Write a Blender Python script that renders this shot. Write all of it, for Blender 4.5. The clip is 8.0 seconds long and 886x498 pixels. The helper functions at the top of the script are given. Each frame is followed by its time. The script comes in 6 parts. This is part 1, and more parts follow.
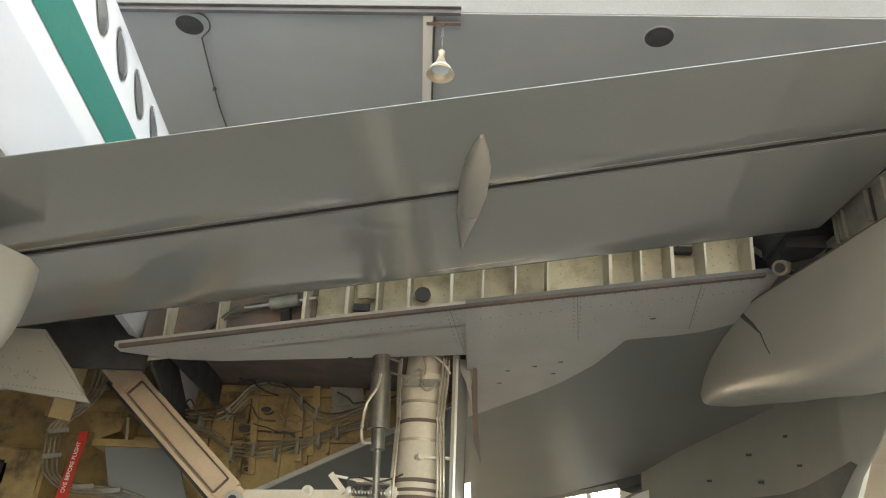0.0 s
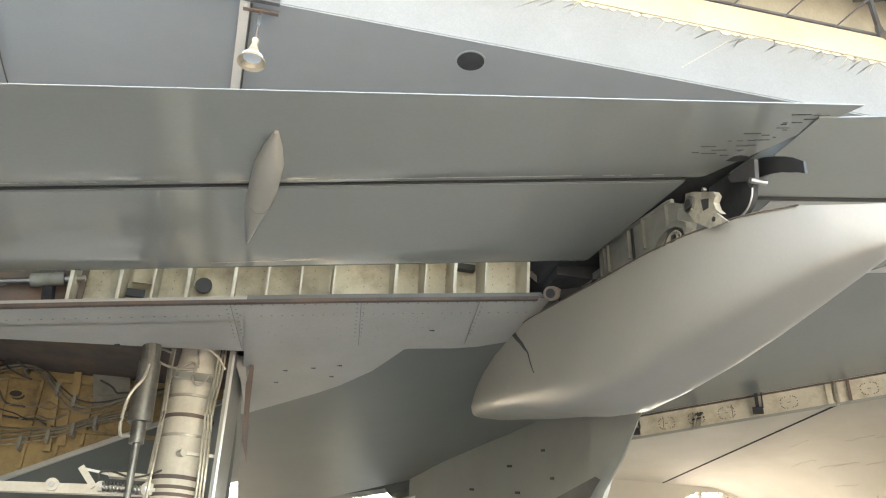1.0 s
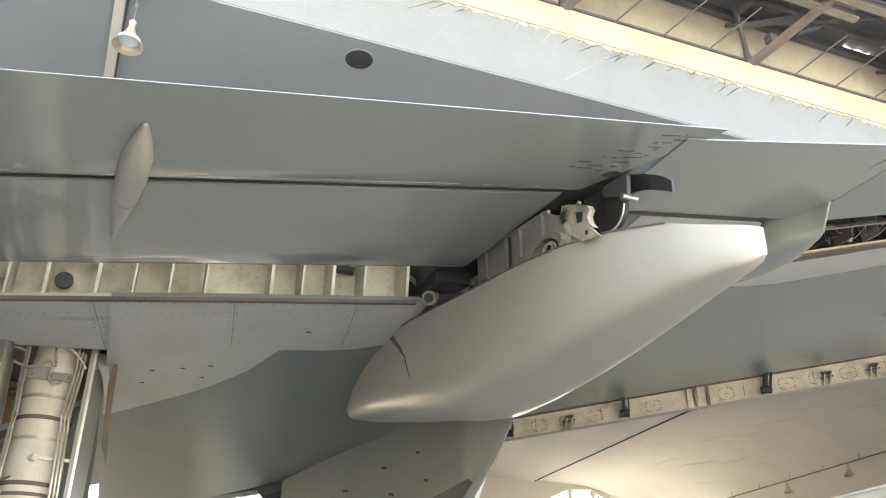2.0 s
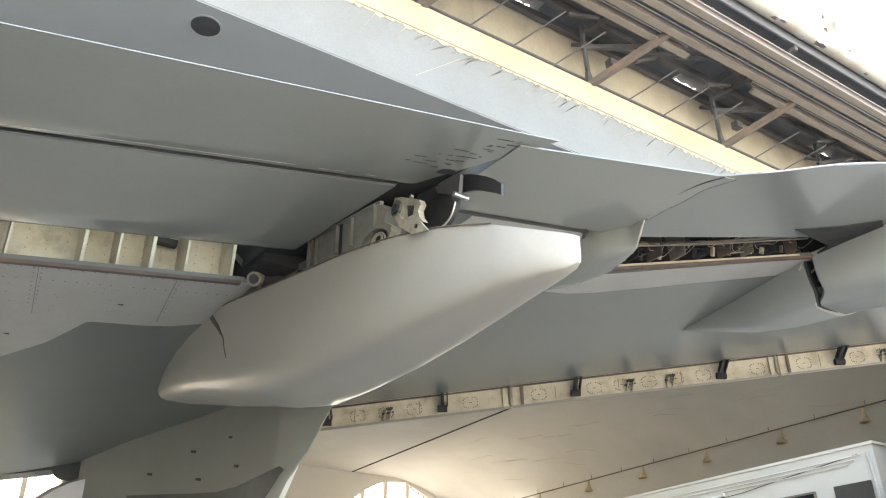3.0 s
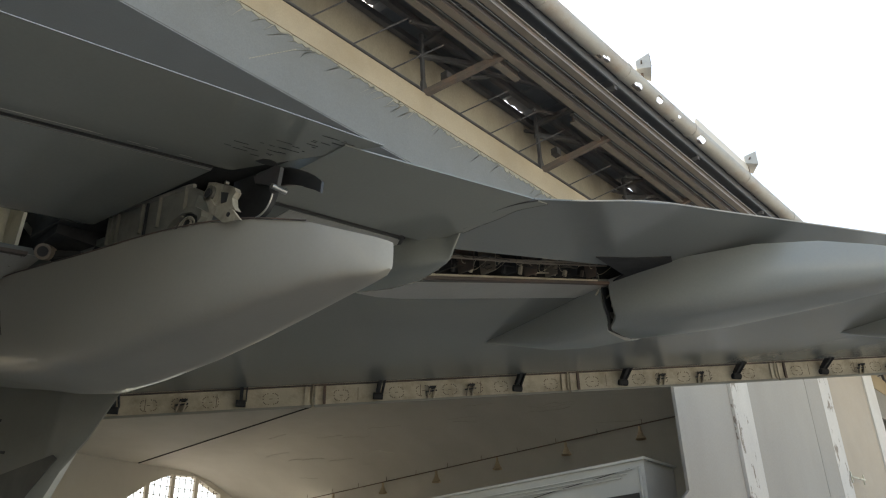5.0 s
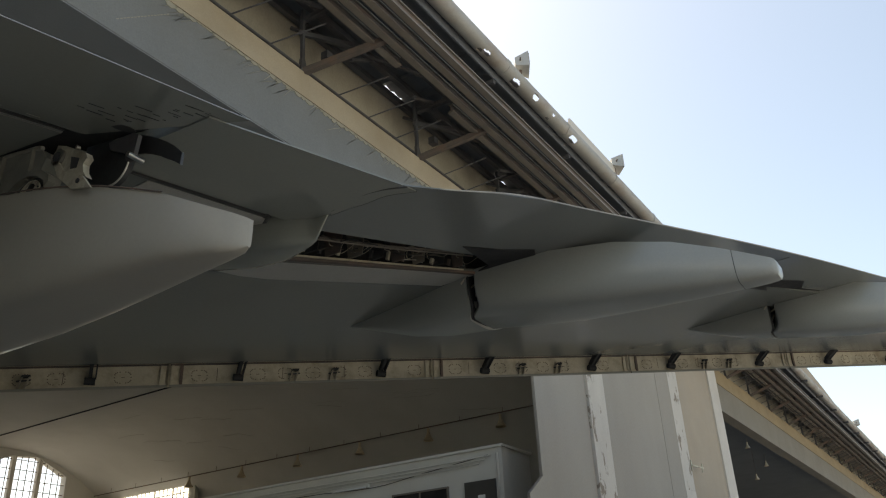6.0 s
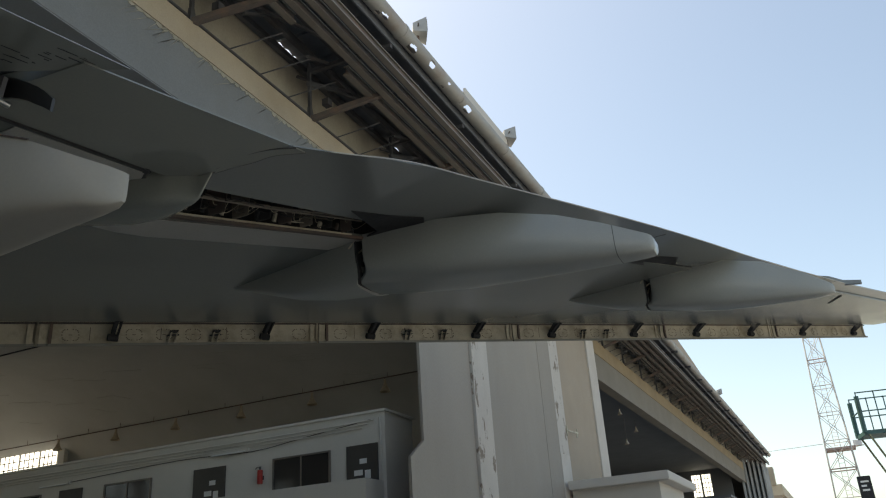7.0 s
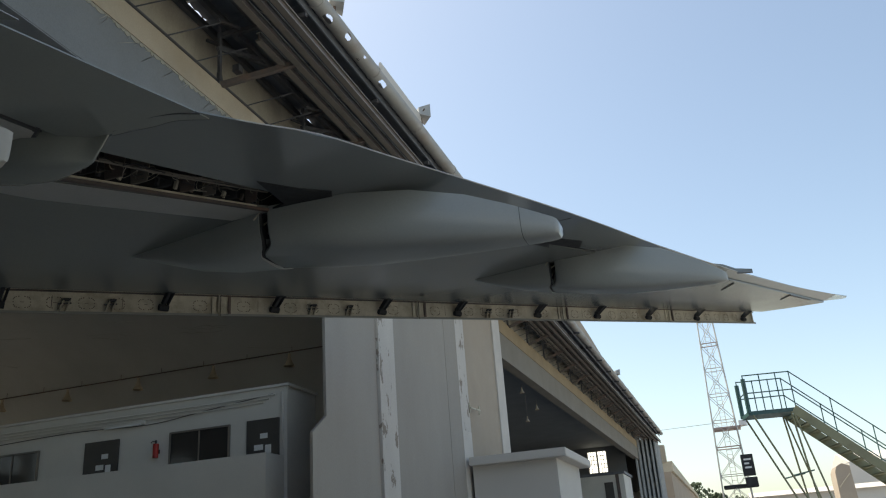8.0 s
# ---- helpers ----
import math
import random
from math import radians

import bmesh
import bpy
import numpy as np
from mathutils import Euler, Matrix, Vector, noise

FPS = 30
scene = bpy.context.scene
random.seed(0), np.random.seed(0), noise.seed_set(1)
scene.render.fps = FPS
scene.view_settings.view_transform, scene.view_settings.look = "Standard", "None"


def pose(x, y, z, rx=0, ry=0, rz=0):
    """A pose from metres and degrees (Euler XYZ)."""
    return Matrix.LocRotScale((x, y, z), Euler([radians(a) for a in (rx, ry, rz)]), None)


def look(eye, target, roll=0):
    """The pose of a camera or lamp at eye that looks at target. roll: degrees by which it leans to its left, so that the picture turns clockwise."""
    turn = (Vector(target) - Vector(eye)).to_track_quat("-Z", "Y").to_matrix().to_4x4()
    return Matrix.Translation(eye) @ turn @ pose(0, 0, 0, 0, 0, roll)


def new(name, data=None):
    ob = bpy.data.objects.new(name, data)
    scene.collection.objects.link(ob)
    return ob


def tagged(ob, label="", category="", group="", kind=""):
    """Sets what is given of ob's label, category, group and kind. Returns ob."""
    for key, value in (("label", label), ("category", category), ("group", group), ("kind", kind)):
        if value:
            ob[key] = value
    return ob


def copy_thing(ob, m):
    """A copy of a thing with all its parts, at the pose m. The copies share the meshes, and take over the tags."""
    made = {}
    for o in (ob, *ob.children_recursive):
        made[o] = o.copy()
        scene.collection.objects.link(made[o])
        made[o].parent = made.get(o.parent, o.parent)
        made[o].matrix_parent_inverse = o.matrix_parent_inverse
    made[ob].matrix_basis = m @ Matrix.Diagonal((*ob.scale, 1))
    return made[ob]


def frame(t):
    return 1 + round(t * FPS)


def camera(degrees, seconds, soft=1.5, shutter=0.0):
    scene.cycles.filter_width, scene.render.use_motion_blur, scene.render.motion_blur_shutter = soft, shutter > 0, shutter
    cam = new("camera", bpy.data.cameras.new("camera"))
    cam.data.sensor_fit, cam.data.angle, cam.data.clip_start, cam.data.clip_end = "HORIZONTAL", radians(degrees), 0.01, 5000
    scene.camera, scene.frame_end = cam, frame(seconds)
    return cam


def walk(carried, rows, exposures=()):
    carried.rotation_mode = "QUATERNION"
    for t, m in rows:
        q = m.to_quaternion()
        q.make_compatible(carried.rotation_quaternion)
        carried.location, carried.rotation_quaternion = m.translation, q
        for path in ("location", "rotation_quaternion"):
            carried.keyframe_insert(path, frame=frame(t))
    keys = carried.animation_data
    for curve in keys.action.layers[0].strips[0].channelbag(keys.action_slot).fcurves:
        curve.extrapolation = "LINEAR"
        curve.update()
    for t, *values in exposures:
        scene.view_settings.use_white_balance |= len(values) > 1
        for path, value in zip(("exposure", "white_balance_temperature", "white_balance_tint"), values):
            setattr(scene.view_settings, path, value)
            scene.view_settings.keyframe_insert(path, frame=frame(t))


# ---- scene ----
# ---- camera and walk ----
cam = camera(57.05, 8.0, soft=1.15)
ROWS = [
    (0.0, 6.093, -0.030, 1.644, 117.38, -2.89, 2.05),
    (0.5, 6.152, -0.071, 1.648, 117.80, -2.10, -5.89),
    (1.0, 6.205, -0.070, 1.649, 118.18, -1.96, -13.11),
    (1.2, 6.214, -0.070, 1.666, 118.25, -1.70, -14.72),
    (2.3, 6.287, -0.069, 1.722, 118.05, 0.55, -23.85),
    (2.5, 6.309, -0.083, 1.706, 117.96, 0.74, -26.01),
    (3.0, 6.344, -0.076, 1.707, 117.49, 0.67, -33.50),
    (3.5, 6.337, -0.068, 1.707, 118.23, -0.20, -35.53),
    (4.0, 6.353, -0.078, 1.713, 117.53, 0.16, -39.94),
    (4.5, 6.390, -0.070, 1.731, 117.26, 0.74, -43.78),
    (4.7, 6.393, -0.069, 1.742, 117.25, 0.89, -45.12),
    (5.8, 6.434, -0.149, 1.717, 116.44, 2.22, -54.65),
    (6.0, 6.453, -0.138, 1.729, 115.96, 2.42, -56.54),
    (6.5, 6.462, -0.147, 1.731, 114.83, 2.82, -60.19),
    (7.0, 6.482, -0.158, 1.733, 113.17, 3.62, -64.39),
    (7.5, 6.505, -0.184, 1.736, 112.12, 3.94, -68.09),
    (8.0, 6.530, -0.187, 1.744, 111.11, 4.04, -70.96),
]
EXPOSURES = [(0.0, 2.98, 10100, 9), (0.5, 3.50, 9300, 9), (1.0, 3.52, 8900, 9), (2.5, 3.46, 8600, 9), (3.0, 3.42, 8500, 9), (3.5, 2.87, 8500, 8), (4.0, 2.65, 8600, 8), (4.5, 2.10, 8600, 7), (6.0, 0.75, 8800, 6), (6.5, 0.61, 8600, 5), (8.0, 0.38, 7500, 4)]
walk(cam, [(t, pose(x, y, z, rx, ry, rz)) for t, x, y, z, rx, ry, rz in ROWS], EXPOSURES)

# ---- sky and sun ----
SUN_TO = Vector((0.10, 0.52, 0.85)).normalized()
world = bpy.data.worlds.new("world")
scene.world = world
world.use_nodes = True
wn = world.node_tree.nodes
sky = wn.new("ShaderNodeTexSky")
sky.sky_type, sky.sun_disc = "NISHITA", False
sky.sun_elevation = math.asin(SUN_TO.z)
sky.sun_rotation = math.atan2(SUN_TO.x, SUN_TO.y)
sky.air_density, sky.dust_density, sky.ozone_density = 0.9, 1.8, 0.6
wn["Background"].inputs["Strength"].default_value = 0.20
world.node_tree.links.new(sky.outputs[0], wn["Background"].inputs["Color"])
sun = new("sun", bpy.data.lights.new("sun", "SUN"))
sun.data.energy, sun.data.angle, sun.data.color = 4.1, radians(0.53), (1.0, 0.97, 0.91)
sun.matrix_world = look((0, 0, 60), Vector((0, 0, 60)) - SUN_TO)


# ---- materials ----
def paint(name, color, rough=0.45, metal=0.0, var=0.10, scale=1.2, grain=0.04, grain_scale=40.0, bump=0.0,
          bump_scale=60.0, stain=None, stain_amount=0.0, stain_scale=0.6, stretch=(1, 1, 1), rough_var=0.1, island=0.0, edge=(0.46, 0.78), coat=0.0, spec=0.5):
    """A painted or raw surface: base colour varied at two scales, stains with their own shape, uneven gloss, fine relief."""
    m = bpy.data.materials.new(name)
    m.use_nodes = True
    nt = m.node_tree
    n, l = nt.nodes, nt.links
    b = n["Principled BSDF"]
    tc = n.new("ShaderNodeTexCoord")
    mp = n.new("ShaderNodeMapping")
    mp.inputs["Scale"].default_value = stretch
    l.new(tc.outputs["Object"], mp.inputs["Vector"])

    def tex(s, detail=5.0, r=0.6):
        t = n.new("ShaderNodeTexNoise")
        t.inputs["Scale"].default_value, t.inputs["Detail"].default_value, t.inputs["Roughness"].default_value = s, detail, r
        l.new(mp.outputs["Vector"], t.inputs["Vector"])
        return t.outputs["Fac"]

    def mixed(fac, a, c):
        x = n.new("ShaderNodeMix")
        x.data_type = "RGBA"
        for sock, v in ((x.inputs[0], fac), (x.inputs[6], a), (x.inputs[7], c)):
            if isinstance(v, bpy.types.NodeSocket):
                l.new(v, sock)
            else:
                sock.default_value = v if isinstance(v, float) else (*v[:3], 1)
        return x.outputs[2]

    def span(fac, lo, hi, a=0.0, c=1.0):
        r = n.new("ShaderNodeMapRange")
        l.new(fac, r.inputs["Value"])
        for k, v in (("From Min", lo), ("From Max", hi), ("To Min", a), ("To Max", c)):
            r.inputs[k].default_value = v
        return r.outputs[0]

    dark = [c * (1 - var) for c in color]
    light = [min(1, c * (1 + var)) for c in color]
    big = tex(scale)
    col = mixed(span(big, 0.3, 0.7), dark, light)
    fine = tex(grain_scale, 3.0)
    g = mixed(span(fine, 0.35, 0.65), [1 - grain] * 3, [1 + grain] * 3)
    mul = n.new("ShaderNodeMix")
    mul.data_type, mul.blend_type = "RGBA", "MULTIPLY"
    mul.inputs[0].default_value = 1.0
    l.new(col, mul.inputs[6])
    l.new(g, mul.inputs[7])
    col = mul.outputs[2]
    if stain:
        col = mixed(span(tex(stain_scale, 7.0, 0.62), edge[0], edge[1], 0.0, stain_amount), col, stain)
    if island:
        oi = n.new("ShaderNodeObjectInfo")
        v = n.new("ShaderNodeMix")
        v.data_type, v.blend_type = "RGBA", "MULTIPLY"
        v.inputs[0].default_value = 1.0
        l.new(col, v.inputs[6])
        l.new(mixed(oi.outputs["Random"], [1 - island] * 3, [1 + island] * 3), v.inputs[7])
        col = v.outputs[2]
    l.new(col, b.inputs["Base Color"])
    b.inputs["Metallic"].default_value = metal
    b.inputs["Specular IOR Level"].default_value = spec
    b.inputs["Coat Weight"].default_value, b.inputs["Coat Roughness"].default_value = coat, 0.04
    l.new(span(tex(scale * 2.3), 0.3, 0.7, max(0.03, rough - rough_var), min(1, rough + rough_var)), b.inputs["Roughness"])
    if bump:
        bp = n.new("ShaderNodeBump")
        bp.inputs["Strength"].default_value, bp.inputs["Distance"].default_value = 1.0, bump
        l.new(tex(bump_scale, 4.0), bp.inputs["Height"])
        l.new(bp.outputs[0], b.inputs["Normal"])
    return m


GREY_PAINT = paint("aircraft_grey_paint", (0.305, 0.318, 0.305), 0.24, var=0.05, scale=0.5, grain=0.02, rough_var=0.03)
OUTER_FLAP = paint("satin_grey_flap_paint", (0.18, 0.195, 0.195), 0.16, var=0.06, scale=0.5, grain=0.02, stain=(0.10, 0.106, 0.106), stain_amount=0.2, stain_scale=0.5, rough_var=0.03, coat=0.4)
FLAP_PAINT = paint("flap_grey_paint", (0.208, 0.222, 0.207), 0.115, var=0.05, scale=0.5, grain=0.02, stain=(0.20, 0.19, 0.17), stain_amount=0.2, stain_scale=0.7, rough_var=0.02, coat=0.45)
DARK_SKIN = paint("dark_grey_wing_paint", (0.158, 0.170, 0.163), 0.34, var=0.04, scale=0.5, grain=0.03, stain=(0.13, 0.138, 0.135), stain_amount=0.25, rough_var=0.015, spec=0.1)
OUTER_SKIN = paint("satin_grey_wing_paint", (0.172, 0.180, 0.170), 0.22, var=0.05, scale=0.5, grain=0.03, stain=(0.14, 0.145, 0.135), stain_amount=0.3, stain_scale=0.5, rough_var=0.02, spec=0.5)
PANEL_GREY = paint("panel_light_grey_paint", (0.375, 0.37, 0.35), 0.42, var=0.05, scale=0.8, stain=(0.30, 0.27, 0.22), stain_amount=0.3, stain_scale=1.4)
FAIRING_PAINT = paint("fairing_light_grey_paint", (0.335, 0.318, 0.28), 0.40, spec=0.1, coat=0.2, var=0.04, scale=0.7, grain=0.015, stain=(0.30, 0.285, 0.25), stain_amount=0.25, stain_scale=0.7, rough_var=0.04)
PRIMER = paint("cream_primer", (0.52, 0.475, 0.37), 0.5, var=0.12, scale=2.0, stain=(0.20, 0.15, 0.09), stain_amount=0.85, stain_scale=3.0)
GREEN_PRIMER = paint("yellow_chromate_primer", (0.40, 0.28, 0.128), 0.5, var=0.35, scale=2.2, stain=(0.06, 0.04, 0.02), stain_amount=0.95, stain_scale=2.2, edge=(0.42, 0.68))
RIVET_GREY = paint("dull_rivet_grey", (0.19, 0.185, 0.17), 0.55, var=0.2, scale=6.0)
PYLON_GREY = paint("pylon_grey_paint", (0.26, 0.26, 0.235), 0.4, var=0.06, scale=0.8, grain=0.02, stain=(0.19, 0.18, 0.15), stain_amount=0.3, stain_scale=1.0, rough_var=0.05)
# Serves real grime and also stands for shade inside coves and gaps.
GRIME_SHADE = paint("grime_and_recess_shade", (0.040, 0.041, 0.043), 0.8, var=0.3, scale=3.0, spec=0.2)
STEEL = paint("bare_steel", (0.45, 0.44, 0.42), 0.32, 1.0, var=0.15, scale=4.0, rough_var=0.03)
GEAR_WHITE = paint("landing_gear_off_white", (0.60, 0.55, 0.46), 0.38, var=0.08, scale=2.0, stain=(0.35, 0.27, 0.18), stain_amount=0.4, stain_scale=3.0, rough_var=0.08)
WHITE_PAINT = paint("fuselage_white_paint", (0.78, 0.79, 0.79), 0.22, var=0.03, scale=0.8, grain=0.01, rough_var=0.03)
FAIRING_WHITE = paint("pale_grey_white_paint", (0.62, 0.64, 0.66), 0.33, var=0.04, scale=0.8, grain=0.01, rough_var=0.03)
GREEN_PAINT = paint("fuselage_green_paint", (0.02, 0.20, 0.16), 0.22, var=0.06, scale=0.8, rough_var=0.03)
# Black rubber; also stands for the dark of holes, slots and gaps.
BLACK = paint("black_rubber_and_gap_dark", (0.03, 0.03, 0.032), 0.5, var=0.2)
RED = paint("red_paint", (0.45, 0.03, 0.02), 0.5, var=0.1)
CONCRETE_WHITE = paint("whitewashed_concrete", (0.60, 0.56, 0.51), 0.85, var=0.06, scale=0.5, grain=0.05, bump=0.004, stain=(0.42, 0.39, 0.35), stain_amount=0.35, stain_scale=0.5)
CONCRETE_GREY = paint("grey_plastered_concrete", (0.54, 0.52, 0.48), 0.85, var=0.08, scale=0.3, grain=0.05, bump=0.004, stain=(0.40, 0.38, 0.35), stain_amount=0.3, stain_scale=0.3)
# CEILING and HAUNCH tone one ceiling by how daylight falls on it.
CEILING = paint("shade_toned_ceiling", (0.255, 0.27, 0.28), 0.7, var=0.08, scale=0.2, grain=0.03, bump=0.003, stain=(0.19, 0.195, 0.20), stain_amount=0.4, stain_scale=0.25)
HAUNCH = paint("daylight_toned_vault", (0.46, 0.46, 0.45), 0.75, var=0.09, scale=0.25, grain=0.04, bump=0.004, stain=(0.36, 0.355, 0.345), stain_amount=0.5, stain_scale=0.3)
CREAM_WALL = paint("cream_painted_concrete", (0.56, 0.49, 0.37), 0.8, var=0.1, scale=0.6, grain=0.05, bump=0.004, stain=(0.40, 0.30, 0.18), stain_amount=0.4, stain_scale=0.8)
TAN_WALL = paint("tan_painted_concrete", (0.40, 0.325, 0.25), 0.85, var=0.06, scale=0.4, bump=0.004, stain=(0.34, 0.28, 0.22), stain_amount=0.3)
PEELED = paint("peeling_whitewash", (0.56, 0.51, 0.46), 0.85, var=0.06, scale=1.0, bump=0.01, bump_scale=20, stain=(0.20, 0.15, 0.11), stain_amount=0.85, stain_scale=2.4, stretch=(1, 1, 0.5), edge=(0.57, 0.60))
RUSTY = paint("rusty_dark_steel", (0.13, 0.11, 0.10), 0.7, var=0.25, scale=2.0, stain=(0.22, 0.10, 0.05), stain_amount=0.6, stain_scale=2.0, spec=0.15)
TRACK_GREY = paint("grey_painted_steel", (0.185, 0.16, 0.135), 0.55, var=0.12, scale=1.5, stain=(0.20, 0.15, 0.11), stain_amount=0.5, stain_scale=1.0)
# Colour lifted towards blue to stand for lens flare on the canopy.
SHEET = paint("corrugated_sheet", (0.14, 0.15, 0.17), 0.6, var=0.15, scale=0.8, stain=(0.10, 0.08, 0.07), stain_amount=0.5)
GUTTER = paint("weathered_pipe", (0.37, 0.355, 0.33), 0.6, var=0.12, scale=1.0, stain=(0.25, 0.13, 0.07), stain_amount=0.7, stain_scale=0.8)
OFFICE_WHITE = paint("white_office_wall", (0.66, 0.63, 0.57), 0.8, var=0.05, scale=0.5, bump=0.003, stain=(0.5, 0.48, 0.44), stain_amount=0.3, stain_scale=0.6)
DARK_DOOR = paint("dark_brown_door", (0.06, 0.055, 0.05), 0.5, var=0.15)
FLOOR = paint("light_bounce_floor", (0.66, 0.60, 0.51), 0.5, var=0.08, scale=0.2, grain=0.04, stain=(0.36, 0.33, 0.29), stain_amount=0.4, stain_scale=0.3)
APRON = paint("concrete_apron", (0.265, 0.262, 0.256), 0.85, var=0.12, scale=0.15, grain=0.06, bump=0.003, stain=(0.22, 0.21, 0.20), stain_amount=0.5, stain_scale=0.12)
TEAL = paint("teal_painted_steel", (0.05, 0.13, 0.13), 0.5, var=0.15, scale=3.0, stain=(0.16, 0.10, 0.06), stain_amount=0.4)
OLIVE = paint("olive_painted_steel", (0.26, 0.26, 0.16), 0.55, var=0.15, scale=2.0, stain=(0.16, 0.10, 0.06), stain_amount=0.4)
MAST_PAINT = paint("pale_mast_paint", (0.55, 0.53, 0.50), 0.5, var=0.1)
MAST_RED = paint("faded_red_mast_paint", (0.42, 0.30, 0.26), 0.5, var=0.1)
BRASS = paint("tarnished_brass_reflector", (0.45, 0.37, 0.27), 0.45, 0.3, var=0.2, scale=6)
LEAF = paint("dusty_foliage", (0.06, 0.08, 0.04), 0.7, var=0.4, scale=2.0)
PAPER = paint("white_paper", (0.75, 0.75, 0.73), 0.8, var=0.03)


BRONZE = paint('bronze_titanium_brace', (0.60, 0.46, 0.33), 0.4, 0.35, var=0.08, scale=1.5, stain=(0.30, 0.20, 0.12), stain_amount=0.3, stain_scale=2.0)
HEAT = paint('heat_stained_panel', (0.10, 0.10, 0.095), 0.45, var=0.15, scale=1.5)
WELL_PIPE = paint('oily_steel_pipe', (0.24, 0.215, 0.17), 0.42, 0.5, var=0.25, scale=6, stain=(0.08, 0.06, 0.04), stain_amount=0.6, stain_scale=8)
DOOR_GREY = paint('pale_grey_door_paint', (0.40, 0.40, 0.39), 0.6, var=0.08, scale=0.5, stain=(0.28, 0.25, 0.22), stain_amount=0.4, stain_scale=0.4)
PIPE = paint('dull_aluminium_pipe', (0.45, 0.41, 0.34), 0.45, 0.6, var=0.15, scale=5)
LOOM = paint('dark_cable_loom', (0.06, 0.055, 0.045), 0.6, var=0.3, scale=6)
EDGE = paint('worn_bright_edge', (0.58, 0.57, 0.54), 0.33, 0.6, var=0.1, rough_var=0.03)
DRIP = paint('spattered_cream_paint', (0.36, 0.33, 0.265), 0.85, var=0.1, scale=4.0)


def glass(name, color=(0.02, 0.02, 0.02), rough=0.08):
    m = bpy.data.materials.new(name)
    m.use_nodes = True
    b = m.node_tree.nodes["Principled BSDF"]
    b.inputs["Base Color"].default_value = (*color, 1)
    b.inputs["Roughness"].default_value = rough
    b.inputs["IOR"].default_value = 1.5
    return m


# Whitewash set far darker: the canopy's shade is in this colour.
LINTEL = paint('shade_toned_lintel', (0.205, 0.208, 0.208), 0.85, var=0.06, scale=0.4, grain=0.06, bump=0.004, stain=(0.17, 0.165, 0.155), stain_amount=0.45, stain_scale=0.7)
WARM_LINTEL = paint('tan_whitewashed_lintel', (0.235, 0.205, 0.165), 0.85, var=0.08, scale=0.4, grain=0.06, bump=0.004, stain=(0.16, 0.135, 0.11), stain_amount=0.45, stain_scale=0.5)
OCHRE = paint('faded_ochre_concrete', (0.33, 0.24, 0.14), 0.85, var=0.12, scale=0.6, grain=0.05, bump=0.004, stain=(0.25, 0.18, 0.11), stain_amount=0.5, stain_scale=0.8)
LEDGE = paint('sunned_cream_ledge', (0.44, 0.36, 0.265), 0.8, var=0.1, scale=0.6, grain=0.05, bump=0.004, stain=(0.34, 0.25, 0.15), stain_amount=0.45, stain_scale=0.8)
CARRIAGE = paint('greasy_carriage_paint', (0.235, 0.23, 0.20), 0.4, var=0.12, scale=4.0, stain=(0.10, 0.09, 0.075), stain_amount=0.7, stain_scale=5.0)
UPPER_WALL = paint('dirty_cream_concrete', (0.35, 0.31, 0.245), 0.85, var=0.15, scale=0.5, grain=0.06, bump=0.004, stain=(0.16, 0.14, 0.12), stain_amount=0.9, stain_scale=0.7, stretch=(1, 1, 0.5))
# Dark steel, its colour lifted a little for lens flare.
CANOPY_STEEL = paint('flare_lifted_dark_steel', (0.085, 0.085, 0.092), 0.6, var=0.25, scale=2.0, stain=(0.10, 0.06, 0.04), stain_amount=0.5, stain_scale=1.5)
# Darker tone for the second hangar's ceiling and cross wall.
DARK_VAULT = paint('dark_grey_vault', (0.17, 0.175, 0.18), 0.8, var=0.12, scale=0.3, bump=0.003, stain=(0.10, 0.10, 0.10), stain_amount=0.5, stain_scale=0.3)
DARK_STEEL = paint('oily_dark_steel', (0.19, 0.18, 0.16), 0.38, 0.7, var=0.25, scale=5.0, rough_var=0.08)
YOKE = paint('worn_cream_lug_paint', (0.37, 0.335, 0.265), 0.4, var=0.15, scale=5.0, stain=(0.10, 0.08, 0.06), stain_amount=0.9, stain_scale=7.0)
DARK_GLASS = glass("dark_glass")
CABIN_GLASS = glass("grey_cabin_window", (0.13, 0.13, 0.13), 0.15)


PIER_GREY = paint('dirty_whitewash', (0.345, 0.308, 0.268), 0.85, var=0.07, scale=0.4, grain=0.05, bump=0.004, stain=(0.35, 0.315, 0.28), stain_amount=0.4, stain_scale=0.4, stretch=(1, 1, 0.4))
PIER_STRIP = paint('pale_whitewashed_strip', (0.60, 0.545, 0.49), 0.85, var=0.06, scale=0.5, grain=0.05, bump=0.004, stain=(0.42, 0.37, 0.32), stain_amount=0.35, stain_scale=0.8)


def glowing(name, color, strength):
    m = bpy.data.materials.new(name)
    m.use_nodes = True
    b = m.node_tree.nodes["Principled BSDF"]
    b.inputs["Base Color"].default_value = (0.8, 0.8, 0.8, 1)
    b.inputs["Emission Color"].default_value = (*color, 1)
    b.inputs["Emission Strength"].default_value = strength
    return m


DAYLIT = glowing("daylight_beyond_glass", (1.0, 0.98, 0.94), 1.7)


